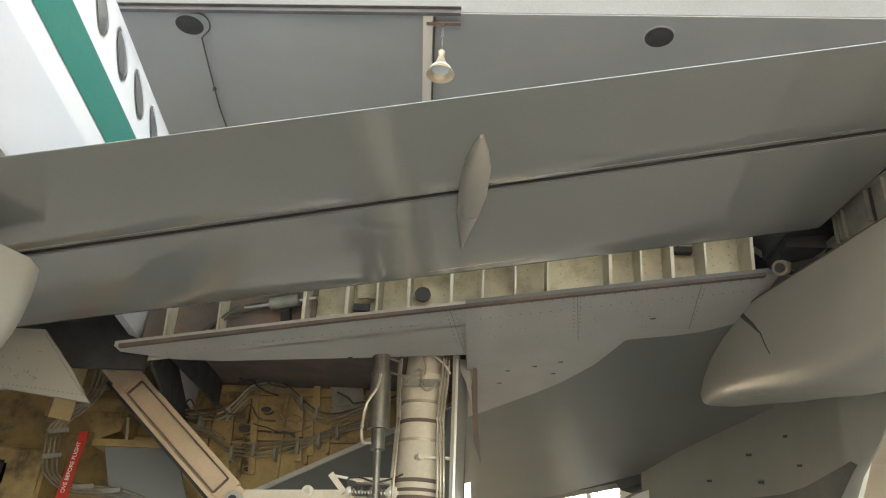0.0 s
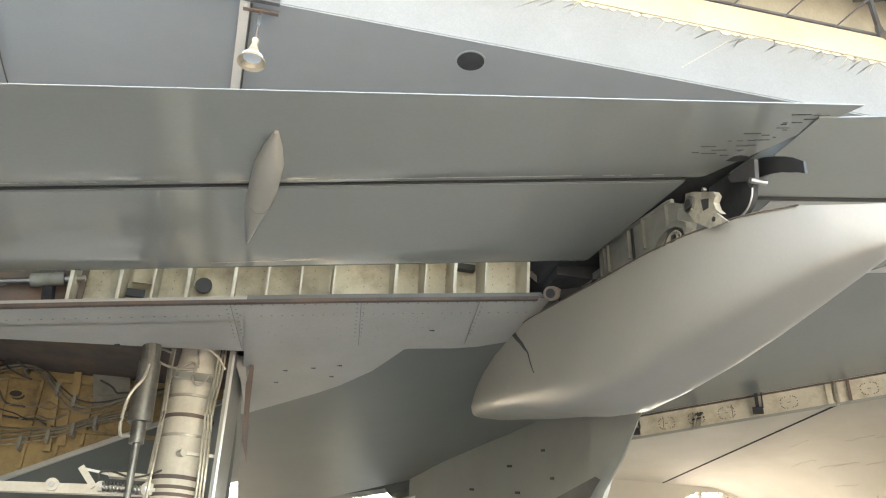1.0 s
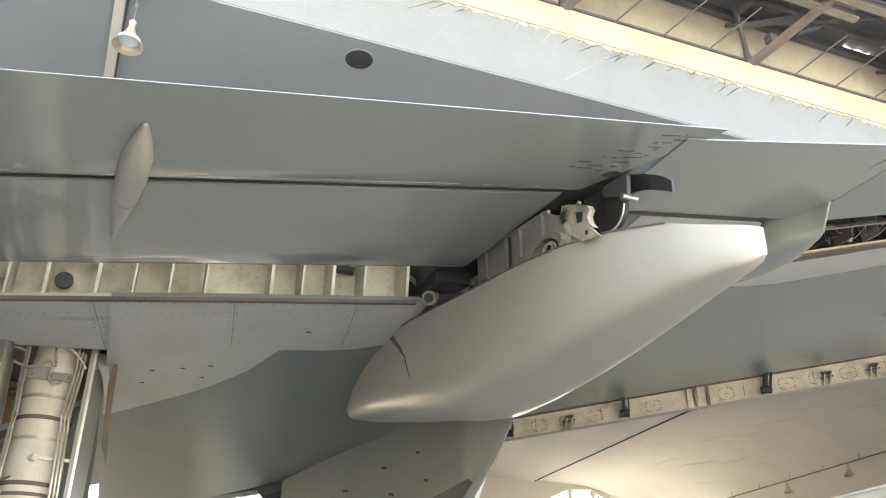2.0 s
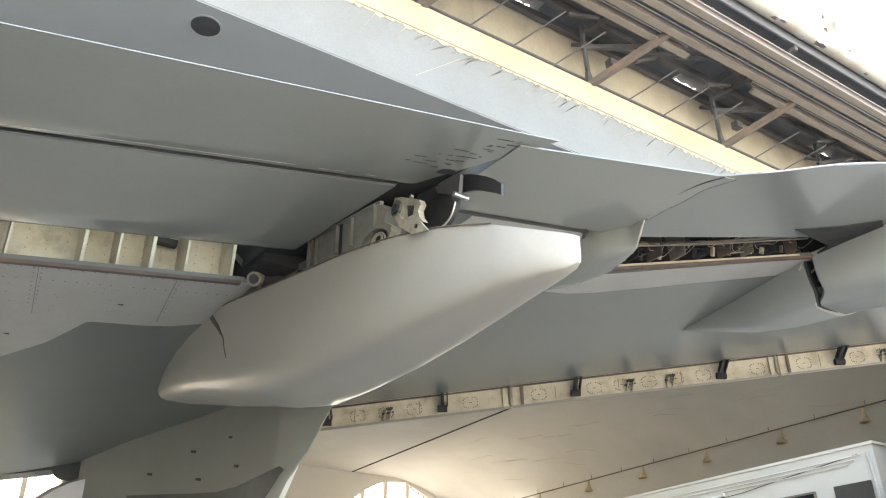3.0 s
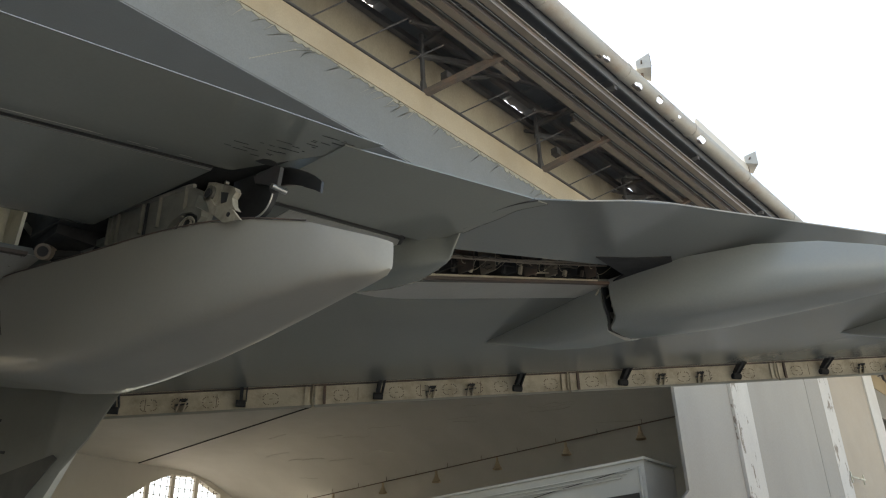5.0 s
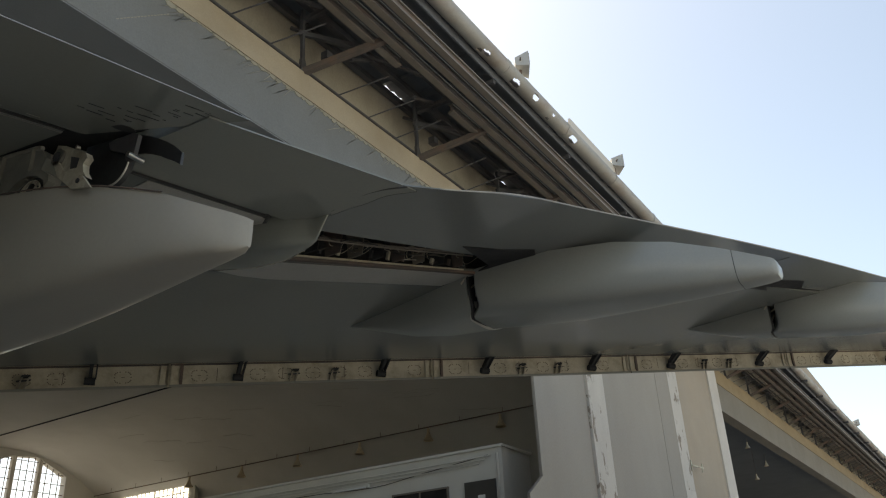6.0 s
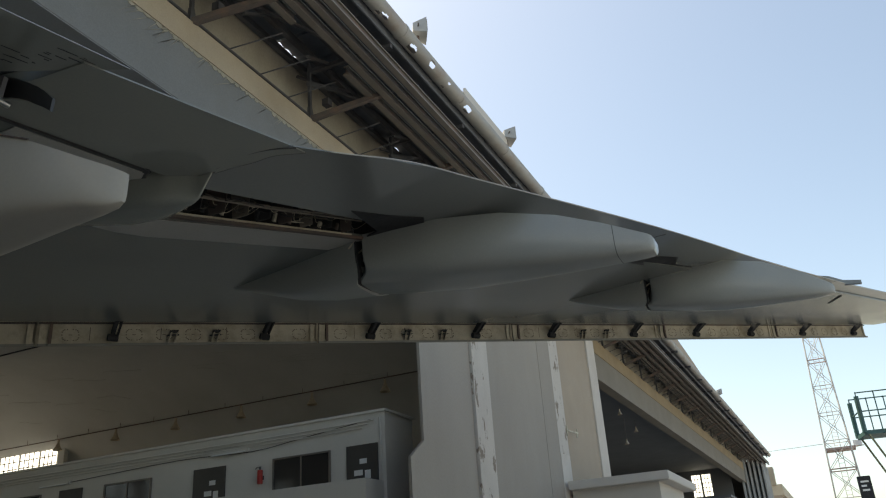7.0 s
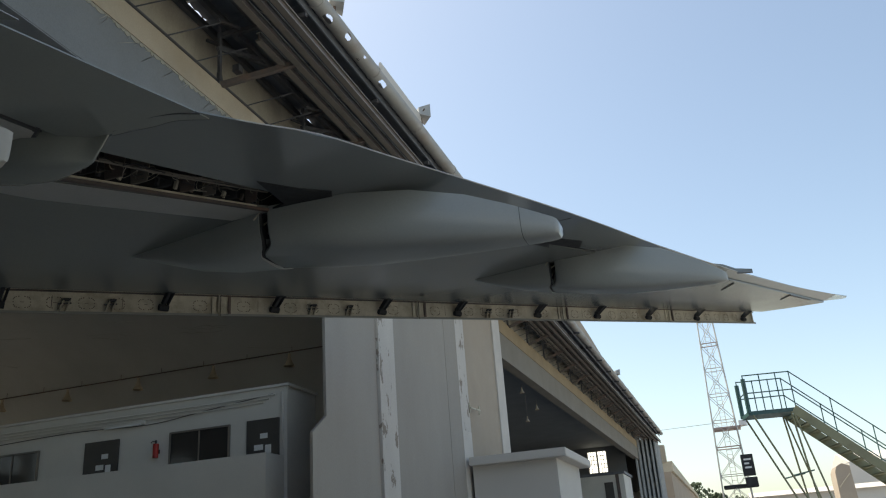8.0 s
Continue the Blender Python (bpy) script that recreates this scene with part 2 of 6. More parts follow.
# ---- building helpers ----
def part(name, bm, material, parent=None, label="", smooth=True, bevel=0.0):
    """Links a bmesh as ONE mesh object, under a thing or a part where parent is given."""
    if bevel:
        es = [e for e in bm.edges if len(e.link_faces) == 2 and e.calc_face_angle(0) > 0.5]
        bmesh.ops.bevel(bm, geom=es, offset=bevel, segments=2, affect="EDGES", clamp_overlap=True)
    bmesh.ops.recalc_face_normals(bm, faces=bm.faces)
    me = bpy.data.meshes.new(name)
    bm.to_mesh(me)
    bm.free()
    me.materials.append(material)
    if smooth:
        for p in me.polygons:
            p.use_smooth = len(p.vertices) <= 4
        me.set_sharp_from_angle(angle=radians(41))
    ob = new(name, me)
    if parent:
        ob.parent = parent
    if label:
        ob["label"] = label
    return ob


def share(name, ob, parent, m):
    """Another object on the same mesh, at the pose m."""
    o = new(name, ob.data)
    o.parent = parent
    o.matrix_basis = m
    return o


def thing(name, label, category, group="", kind="", at=(0, 0, 0)):
    e = new(name)
    e.empty_display_size = 0.2
    e.location = at
    return tagged(e, label, category, group, kind)


def box(a, b, bm=None):
    """A box between two corners."""
    bm = bm or bmesh.new()
    c = [(a[i] + b[i]) / 2 for i in range(3)]
    s = [max(abs(b[i] - a[i]), 1e-4) for i in range(3)]
    bmesh.ops.create_cube(bm, size=1, matrix=Matrix.Translation(c) @ Matrix.Diagonal((*s, 1)))
    return bm


def rod(a, b, r, bm=None, seg=10, r2=None):
    """A round rod between two points."""
    bm = bm or bmesh.new()
    a, b = Vector(a), Vector(b)
    d = b - a
    bmesh.ops.create_cone(bm, cap_ends=True, segments=seg, radius1=r, radius2=r if r2 is None else r2, depth=d.length,
                          matrix=Matrix.Translation((a + b) / 2) @ d.to_track_quat("Z", "Y").to_matrix().to_4x4())
    return bm


def bar(a, b, w, h, bm=None):
    """A bar of rectangular section between two points (w across, h up)."""
    bm = bm or bmesh.new()
    a, b = Vector(a), Vector(b)
    d = b - a
    m = Matrix.Translation((a + b) / 2) @ d.to_track_quat("Y", "Z").to_matrix().to_4x4()
    bmesh.ops.create_cube(bm, size=1, matrix=m @ Matrix.Diagonal((w, d.length, h, 1)))
    return bm


def prism(points, push, bm=None):
    """A polygon (a list of places) pushed along a vector into a solid."""
    bm = bm or bmesh.new()
    push = Vector(push)
    lo = [bm.verts.new(p) for p in points]
    hi = [bm.verts.new(Vector(p) + push) for p in points]
    bm.faces.new(lo)
    bm.faces.new(hi[::-1])
    for i in range(len(lo)):
        j = (i + 1) % len(lo)
        bm.faces.new((lo[i], hi[i], hi[j], lo[j]))
    return bm


def skin_of(rings, closed=True, caps=True, bm=None):
    """A loft through rings of equally many places."""
    bm = bm or bmesh.new()
    vs = [[bm.verts.new(p) for p in r] for r in rings]
    n = len(vs[0])
    for a, b in zip(vs, vs[1:]):
        for i in range(n if closed else n - 1):
            j = (i + 1) % n
            bm.faces.new((a[i], a[j], b[j], b[i]))
    if caps and closed:
        bm.faces.new(vs[0][::-1])
        bm.faces.new(vs[-1])
    return bm


def flowing(points, n=4):
    """A smooth line through the given places."""
    p = [Vector(q) for q in points]
    p = [p[0] * 2 - p[1]] + p + [p[-1] * 2 - p[-2]]
    out = []
    for a, b, c, d in zip(p, p[1:], p[2:], p[3:]):
        for k in range(n):
            t = k / n
            out.append(0.5 * ((2 * b) + (c - a) * t + (2 * a - 5 * b + 4 * c - d) * t * t + (3 * b - a - 3 * c + d) * t * t * t))
    return out + [p[-2]]


def tube(points, r, bm=None, seg=6):
    """A pipe along a line of places."""
    pts = flowing(points) if 3 < len(points) < 40 else [Vector(p) for p in points]
    rings = []
    for i, p in enumerate(pts):
        d = (pts[min(i + 1, len(pts) - 1)] - pts[max(i - 1, 0)]).normalized()
        q = d.to_track_quat("Z", "Y")
        rings.append([p + q @ Vector((r * math.cos(2 * math.pi * k / seg), r * math.sin(2 * math.pi * k / seg), 0)) for k in range(seg)])
    return skin_of(rings, bm=bm)


def lerp(x, table):
    """Straight-line reading of a short table of (x, y)."""
    if x <= table[0][0]:
        (a, u), (b, v) = table[0], table[1]
    else:
        for (a, u), (b, v) in zip(table, table[1:]):
            if x <= b:
                break
    return u + (v - u) * (x - a) / (b - a)


# ---- lie of the aircraft's wing ----
def skin_z(x):
    """Height of the wing's lower skin at span x."""
    return 4.736 + 0.13 * (x - 6.667)


def nose_y(x):
    """Front edge of the fixed lower skin."""
    return lerp(x, ((5.0, 18.2), (6.16, 17.4), (7.7, 16.6), (9.1, 15.2), (10.5, 11.986), (32.0, -2.376)))


def lip_y(x):
    """Rear lip of the fixed lower skin."""
    return lerp(x, ((2.7, 7.09), (4.74, 6.935), (6.8, 6.82), (8.7, 6.745), (8.98, 6.73), (9.25, 4.795), (11.2, 4.70), (11.6, 5.5), (12.0, 5.5), (14.1, 4.35), (15.0, 3.75), (18.1, 1.9), (23.9, -0.7), (32.0, -3.9)))


def tail_y(x):
    """Trailing edge of the wing outboard of the inner flap."""
    return lerp(x, ((9.5, 3.56), (11.57, 3.43), (12.54, 2.8), (14.68, 2.02), (16.4, 1.41), (18.1, 0.87), (20.0, 0.32), (22.0, -0.32), (23.9, -0.97), (25.0, -1.34), (27.0, -2.11), (29.0, -2.92), (31.4, -4.0)))


def flap_z(x, y):
    """Lower face of the inner flap."""
    return 4.587 + 0.13 * (x - 6.05) + 0.05 * (y - 4.11)


# ---- ground and hangar ----
tagged(part("ground", box((-1500, -1500, -0.3), (1500, 1500, 0.0)), APRON), "pale concrete apron with oil stains and dust", "ground", kind="structure")

HEAD_Y, HEAD_LO, HEAD_MID, HEAD_HI = 8.885, 10.14, 11.38, 11.95


def veer(x):
    """The second hangar's front turns a little out of line with the first."""
    return -0.0075 * max(0.0, x - 40.0)


def run(x0, x1, y0, y1, z0, z1, bm=None):
    """A long member along the hangar fronts, following their line."""
    xs = [x0] + [x for x in (40.0,) if x0 < x < x1] + [x1]
    return skin_of([[(x, y0 + veer(x), z0), (x, y1 + veer(x), z0), (x, y1 + veer(x), z1), (x, y0 + veer(x), z1)] for x in xs], bm=bm)


H1, H2 = (-38.5, 33.0), (33.4, 105.0)
# Out of view; made pale so that light bounces onto the ceiling.
tagged(part("floor", box((-38.5, HEAD_Y, 0.0), (33.0, 34.5, 0.006)), FLOOR), "unseen hangar floor, pale to bounce light upward", "floor", kind="structure")


def vault_z(x, x0, x1, top=10.12):
    """Underside of a hangar's roof: flat, with a haunch curving down along either side."""
    d = max(0.0, x0 + 6.7 - x, x - (x1 - 6.7))
    return top - 4.2 * (d / 7.0) ** 1.8


def vault(x0, x1, xa, xb, y0, y1, material, label, top=10.12):
    """The stretch xa to xb of a hangar's roof slab."""
    xs = [x for x in [x0 + 7.0 * i / 24 for i in range(25)] + [x1 - 7.0 + 7.0 * i / 24 for i in range(25)] if xa < x < xb]
    xs = [xa] + xs + [xb]
    low = [[(x, y, vault_z(x, x0, x1, top)) for x in xs] for y in (y0, y1)]
    rings = [r + [(p[0], p[1], p[2] + 0.4) for p in r[::-1]] for r in low]
    return tagged(part("ceiling", skin_of(rings), material), label, "ceiling", kind="structure")


# Uneven daylight is put into the ceiling colour, split at x 16.
JOINT_X = 24.2
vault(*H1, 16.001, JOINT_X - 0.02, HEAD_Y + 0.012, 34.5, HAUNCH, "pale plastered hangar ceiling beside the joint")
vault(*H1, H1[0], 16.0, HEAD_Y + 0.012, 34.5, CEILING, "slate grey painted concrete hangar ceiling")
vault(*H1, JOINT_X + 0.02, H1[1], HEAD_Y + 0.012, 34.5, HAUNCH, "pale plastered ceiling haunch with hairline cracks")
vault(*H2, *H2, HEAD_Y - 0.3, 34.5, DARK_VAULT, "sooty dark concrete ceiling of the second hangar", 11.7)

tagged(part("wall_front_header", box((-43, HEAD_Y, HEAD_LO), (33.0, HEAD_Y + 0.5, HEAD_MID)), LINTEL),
       "long whitewashed concrete lintel, darkened for canopy shade, with ragged paint edge", "lintel", kind="structure")
tagged(part("trim_ledge", box((-43, HEAD_Y - 0.03, HEAD_MID), (33.0, HEAD_Y + 0.5, HEAD_HI)), LEDGE),
       "cream painted concrete ledge above the hangar lintel", "ledge", kind="structure")
tagged(part("wall_front_upper", box((-43, HEAD_Y + 0.502, HEAD_HI - 0.6), (33.0, HEAD_Y + 0.8, 13.74)), UPPER_WALL),
       "cream painted upper wall behind the door trusses", "wall", kind="structure")
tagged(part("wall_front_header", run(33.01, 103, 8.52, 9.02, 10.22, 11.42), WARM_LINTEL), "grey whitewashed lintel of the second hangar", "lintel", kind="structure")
tagged(part("trim_ledge", run(33.01, 103, 8.49, 9.02, 11.42, 12.10), OCHRE), "cream painted ledge above the second hangar's lintel", "ledge", kind="structure")
tagged(part("wall_front_upper", run(33.01, 103, 9.022, 9.30, 11.5, 13.74), UPPER_WALL), "dirty cream upper wall of the second hangar", "wall", kind="structure")


def rear_wall(name, x0, x1, blind):
    """Rear wall with a row of tall glazed bays; blind: bays closed, mostly unseen, to cut daylight."""
    # Unseen lower halves closed to keep window glare off the wing.
    half = (8, 9) if x0 < 0 else ()
    w = thing(name, "grey plastered rear hangar wall with tall arched steel windows", "wall", kind="structure")
    bay, pier_w = 5.6, 0.7
    n = int((x1 - x0) / bay)
    part("end_wall", box((x0 + bay * n, 34.5, 2.2), (x1, 34.9, 10.0)), CONCRETE_GREY, w)
    part("sill_wall", box((x0, 34.5, 0), (x1, 34.9, 2.2)), CONCRETE_GREY, w)
    part("top_wall", box((x0, 34.5, 10.0), (x1, 34.9, 10.6)), CONCRETE_GREY, w)
    for i in range(n):
        a, b = x0 + bay * i, x0 + bay * (i + 1)
        part("pier", box((a, 34.5, 2.2), (a + pier_w, 34.9, 10.0)), CONCRETE_GREY, w)
        c, d = a + pier_w, b
        if i in blind:
            part("blind_bay", box((c, 34.5, 2.2), (d, 34.9, 10.0)), CONCRETE_GREY, w)
            continue
        if i in half:
            part("blind_bay", box((c, 34.5, 2.2), (d, 34.9, 7.6)), CONCRETE_GREY, w)
        part("spandrel", prism([(c, 34.5, 8.4), (c + 0.25 * (d - c), 34.5, 9.35), (c + 0.45 * (d - c), 34.5, 9.85), (c + 0.7 * (d - c), 34.5, 9.95), (d, 34.5, 9.3), (d, 34.5, 10.0), (c, 34.5, 10.0)], (0, 0.4, 0)), CONCRETE_GREY, w)
        for k in (0.24, 0.49, 0.74):
            part("mullion", box((c + (d - c) * k - 0.09, 34.55, 2.2), (c + (d - c) * k + 0.09, 34.75, 9.95)), CONCRETE_WHITE, w)
        g = bmesh.new()
        for z in [2.6 + 0.42 * j for j in range(18)]:
            box((c, 34.62, z), (d, 34.65, z + 0.03), g)
        for k in range(1, 16):
            x = c + (d - c) * k / 16
            box((x - 0.015, 34.62, 2.2), (x + 0.015, 34.65, 9.95), g)
        part("glazing_bars", g, RUSTY, w)
    return w


rear_wall("wall_rear", 23.0 - 5.6 * 11, 33.2, (0, 1, 2, 10))
# All bays but one closed to keep the second hangar dim.
rear_wall("wall_rear", 33.4, 105.0, tuple(k for k in range(13) if k != 9))
tagged(part("wall_west", box((-38.9, HEAD_Y + 0.5, 0), (-38.5, 34.5, 10.5)), CONCRETE_GREY), "grey plastered side hangar wall", "wall", kind="structure")
tagged(part("wall_between", box((33.05, 10.3, 0), (33.35, 34.5, 10.5)), CONCRETE_GREY), "grey plastered wall between two hangars", "wall", kind="structure")
tagged(part("wall_east", box((105.0, 8.9, 0), (105.4, 34.5, 10.5)), CONCRETE_GREY), "grey plastered far side hangar wall", "wall", kind="structure")

# overhanging roof sheet above the door tracks
bm = bmesh.new()
n = 146 * 6
rings = []
for i in range(n + 1):
    x = -43 + 146 * i / n
    o = 0.03 if i % 2 else -0.03
    short = any(a < x < a + 0.85 for a in (3.8, 8.95, 14.05, 19.15, 24.25, 29.35))
    yb, yf = HEAD_Y + (0.40 if short else 0.70) + veer(x), 6.64 + veer(x)
    rings.append([(x, yb, 13.79 + o), (x, yf, 13.645 + o), (x, yf, 13.685 + o), (x, yb, 13.83 + o)])
skin_of(rings, bm=bm)
tagged(part("canopy_roof", bm, SHEET), "dark corrugated sheet roof over the door tracks", "roof", kind="structure")

tracks = thing("door_track", "grey steel sliding door tracks hung under the canopy", "door track", kind="structure")
for y, x0, x1 in ((7.72, 19.5, 102), (7.72, -43, 17.5), (7.40, -43, 102), (7.05, -43, 102), (6.74, -43, 102)):
    part("rail", run(x0, x1, y - 0.018, y + 0.018, 12.605, 12.75), RUSTY, tracks)
    part("flange", run(x0, x1, y - 0.07, y + 0.07, 12.55, 12.60), TRACK_GREY, tracks)
    part("flange", run(x0, x1, y - 0.06, y + 0.06, 12.755, 12.785), TRACK_GREY, tracks)
for k in range(-6, 22):
    x = 17.1 + 3.95 * k
    part("hanger", run(x, x + 0.06, 6.70, 7.76, 12.79, 12.85), CANOPY_STEEL, tracks)


gutter = thing("gutter", "weathered and rusting round gutter pipe with holes", "gutter", kind="structure")
hole_rnd = random.Random(7)
HOLES = [(hole_rnd.uniform(18.5, 27), hole_rnd.uniform(-2.6, -1.2), hole_rnd.uniform(0.03, 0.11)) for _ in range(8)]
bm = bmesh.new()
xs = [-43.0, 17.0] + [17.0 + 0.025 * k for k in range(1, 440)] + [28.0, 40.0, 102.0]
vs = [[bm.verts.new((x, 6.52 + veer(x) + 0.19 * math.cos(2 * math.pi * k / 44), 13.55 + 0.19 * math.sin(2 * math.pi * k / 44))) for k in range(44)] for x in xs]
for i in range(len(xs) - 1):
    for k in range(44):
        a = 2 * math.pi * (k + 0.5) / 44 - 2 * math.pi * (k > 22)
        xm = (xs[i] + xs[i + 1]) / 2
        if any(((xm - hx) / (1.6 * hr)) ** 2 + ((a - ha) * 0.19 / hr) ** 2 < hole_rnd.uniform(0.75, 1.15) for hx, ha, hr in HOLES):
            continue
        if 17 < xm < 28 and 0.3 < a < 1.6:
            continue
        bm.faces.new((vs[i][k], vs[i][(k + 1) % 44], vs[i + 1][(k + 1) % 44], vs[i + 1][k]))
part("pipe", bm, GUTTER, gutter, smooth=True)
for k in range(30):
    part("collar", rod((-8 + 3.1 * k, 6.52 + veer(3.1 * k - 8), 13.55), (-7.92 + 3.1 * k, 6.52 + veer(3.1 * k - 8), 13.55), 0.205, seg=20), GUTTER, gutter)
part("fascia", run(-43, 102, 6.72, 6.76, 13.25, 13.6), SHEET, gutter)

truss0 = thing("truss_bracket", "rusty steel truss bracket carrying the door tracks", "truss", "trusses over the door")
part("strut", bar((0, HEAD_Y, HEAD_HI + 0.02), (0.85, 7.5, 12.66), 0.13, 0.12), RUSTY, truss0)
part("post", bar((0, HEAD_Y + 0.03, HEAD_HI), (-0.06, HEAD_Y + 0.03, 13.5), 0.07, 0.07), CANOPY_STEEL, truss0)
part("tie", bar((0, HEAD_Y + 0.1, 13.3), (0, 6.75, 13.2), 0.10, 0.10), CANOPY_STEEL, truss0)
part("brace", bar((-0.1, HEAD_Y + 0.05, 12.9), (1.3, HEAD_Y - 0.2, 13.4), 0.08, 0.10), CANOPY_STEEL, truss0)
part("gusset", prism([(-0.10, HEAD_Y - 0.03, HEAD_HI), (0.10, HEAD_Y - 0.03, HEAD_HI), (0.03, HEAD_Y, HEAD_HI + 0.35), (-0.05, HEAD_Y, HEAD_HI + 0.35)], (0, 0.08, 0)), CANOPY_STEEL, truss0)
part("lamp_box", box((0.62, HEAD_Y - 0.05, 12.74), (0.80, HEAD_Y + 0.12, 12.92)), CANOPY_STEEL, truss0)
truss0.location.x = 15.92
for k in range(-6, 22):
    if k:
        copy_thing(truss0, pose(15.92 + 3.95 * k, (veer(15.92 + 3.95 * k) - 0.38) if k > 4 else 0, 0.12 if k > 4 else 0))
hooks = thing("ledge_rod", "thin dark steel rods from ledge to roof", "rods", kind="structure")
r0 = part("rod", rod((0, HEAD_Y, HEAD_HI + 0.03), (0.56, HEAD_Y - 0.93, HEAD_HI + 0.45), 0.016, seg=6), CANOPY_STEEL, hooks)
for k in range(-8, 80):
    if (k % 4) != 0:
        share("rod", r0, hooks, pose(15.92 + 3.95 * k / 4, (veer(15.92 + 3.95 * k / 4) - 0.38) if k > 17 else 0, 0.12 if k > 17 else 0))
r0.location.x = 15.92 + 3.95 * 0.25 - 8

# pier between the hangars
pier = thing("pier", "whitewashed concrete pier with peeling edges between two hangars", "pier", kind="structure")
part("shaft", box((26.45, 8.2, 0), (40.06, 8.86, 12.3)), PIER_GREY, pier)
part("wing_wall", box((23.40, 8.2, 0), (26.44, 8.27, 10.16)), PIER_GREY, pier, "dirty whitewashed return wall of the pier")
part("base", prism([(22.70, 8.196, 0), (22.70, 8.196, 4.62), (23.45, 8.196, 5.10), (23.45, 8.196, 0)], (0, 0.07, 0)), PIER_GREY, pier)
part("edge", box((26.45, 8.12, 0), (27.58, 8.2, 12.3)), PEELED, pier, "peeling whitewashed corner strip")
part("reveal", prism([(32.46, 8.19, 0), (33.38, 8.06, 0), (33.38, 8.2, 0), (32.46, 8.2, 0)], (0, 0, 12.3)), PIER_GREY, pier)
part("pilaster", box((33.385, 8.06, 5.95), (34.40, 8.2, 12.3)), PEELED, pier, "pale peeling pilaster strip")
part("pilaster_foot", box((33.385, 8.05, 0), (34.40, 8.2, 5.945)), PIER_STRIP, pier, "freshly whitewashed pilaster foot")
part("tan_panel", box((34.405, 8.16, 0), (38.85, 8.2, 12.3)), TAN_WALL, pier, "tan painted recessed panel")
part("edge_strip", box((38.855, 8.10, 0), (40.06, 8.2, 12.3)), PIER_STRIP, pier)
far_pier = thing("pier", "weathered concrete pier at the end of the hangar row", "pier", kind="structure")
part("shaft", box((105.4, 7.0, 0), (108, 9.5, 13.2)), TAN_WALL, far_pier)

guard = thing("annex", "small whitewashed annex with a flat overhanging concrete roof slab", "building")
part("wall", box((33.8, 5.05, 0), (38.0, 7.93, 4.72)), CONCRETE_WHITE, guard)
part("roof_slab", box((33.4, 4.65, 4.72), (38.4, 7.94, 5.0)), CONCRETE_WHITE, guard, bevel=0.02)

# office block along the side of the hangar
office = thing("office_block", "white two-storey office block inside the hangar", "office")
part("wall", box((24.0, 9.54, 0), (25.45, 34.3, 6.04)), OFFICE_WHITE, office)
part("parapet", box((23.15, 9.62, 0), (23.99, 34.3, 4.38)), OFFICE_WHITE, office)
part("coping", box((23.93, 9.48, 6.04), (25.5, 34.3, 6.10)), OFFICE_WHITE, office)


def office_window(y0, y1, z0, z1):
    w = part("window", box((23.96, y0, z0), (23.985, y1, z1)), DARK_GLASS, office, "dark sliding office window")
    for a, b in (((23.93, y0 - 0.04, z1), (23.99, y1 + 0.04, z1 + 0.04)), ((23.93, y0 - 0.04, z0 - 0.04), (23.99, y1 + 0.04, z0)),
                 ((23.93, y0 - 0.04, z0), (23.99, y0, z1)), ((23.93, y1, z0), (23.99, y1 + 0.04, z1)), ((23.94, (y0 + y1) / 2 - 0.02, z0), (23.95, (y0 + y1) / 2 + 0.02, z1))):
        part("frame", box(a, b), TRACK_GREY, w)


office_window(11.13, 12.78, 4.46, 5.24)
office_window(16.93, 18.59, 4.46, 5.24)
office_window(21.2, 22.8, 4.46, 5.24)
for y0, y1 in ((9.74, 10.62), (14.35, 15.41), (19.5, 20.4)):
    d = part("door", box((23.95, y0, 3.2), (23.99, y1, 5.30)), DARK_DOOR, office, "dark brown office door with paper notices")
    for u, v, a, h in ((0.34, 0.30, 0.20, 0.12), (0.60, 0.42, 0.24, 0.13), (0.62, 0.20, 0.16, 0.20)):
        part("notice", box((23.938, y0 + v, 5.3 - u - h), (23.946, y0 + v + a, 5.3 - u)), PAPER, d)

# ---- the airliner ----
plane = thing("airliner", "white and grey airliner with flaps and slats extended", "airliner")

# fuselage, its nose turned a little towards the west
FR = 3.1
BODY = pose(-0.24, 7.0, 5.4, 0, 0, 6.0)


def around(a, y, r=FR):
    return BODY @ Vector((r * math.cos(a), y, r * math.sin(a)))


def barrel(a0, a1, y0, y1, r, steps):
    ys = [y0 + (y1 - y0) * k / 6 for k in range(7)]
    return skin_of([[around(a0 + (a1 - a0) * i / steps, y, r) for i in range(steps + 1)] for y in ys], closed=False)


part("rear_fuselage", skin_of([[around(2 * math.pi * i / 72, y, FR * k) for i in range(72)] for y, k in ((-32, 0.2), (-22, 0.62), (-13, 0.95), (-10, 0.99), (-7.5, 1))]), WHITE_PAINT, plane, "white rear fuselage barrel", smooth=True)
part("belly", skin_of([[(-0.6 + w * math.cos(2 * math.pi * i / 32), y, 3.5 + 1.15 * math.sin(2 * math.pi * i / 32)) for i in range(32)] for y, w in ((-0.5, 1.9), (4.0, 1.75), (6.9, 1.6))]), WHITE_PAINT, plane, smooth=True)
part("centre_fuselage", skin_of([[around(radians(-18.5 + 220.5 * i / 48), y, FR * k) for i in range(49)] + [around(radians(202 - 220.5 * i / 48), y, FR * k - 0.12) for i in range(49)] for y, k in ((-7.5, 1), (0.46, 1), (9, 1), (14, 1), (20, 1), (24, 0.85), (27, 0.5))]), WHITE_PAINT, plane, "white fuselage barrel over the open wheel well", smooth=True)
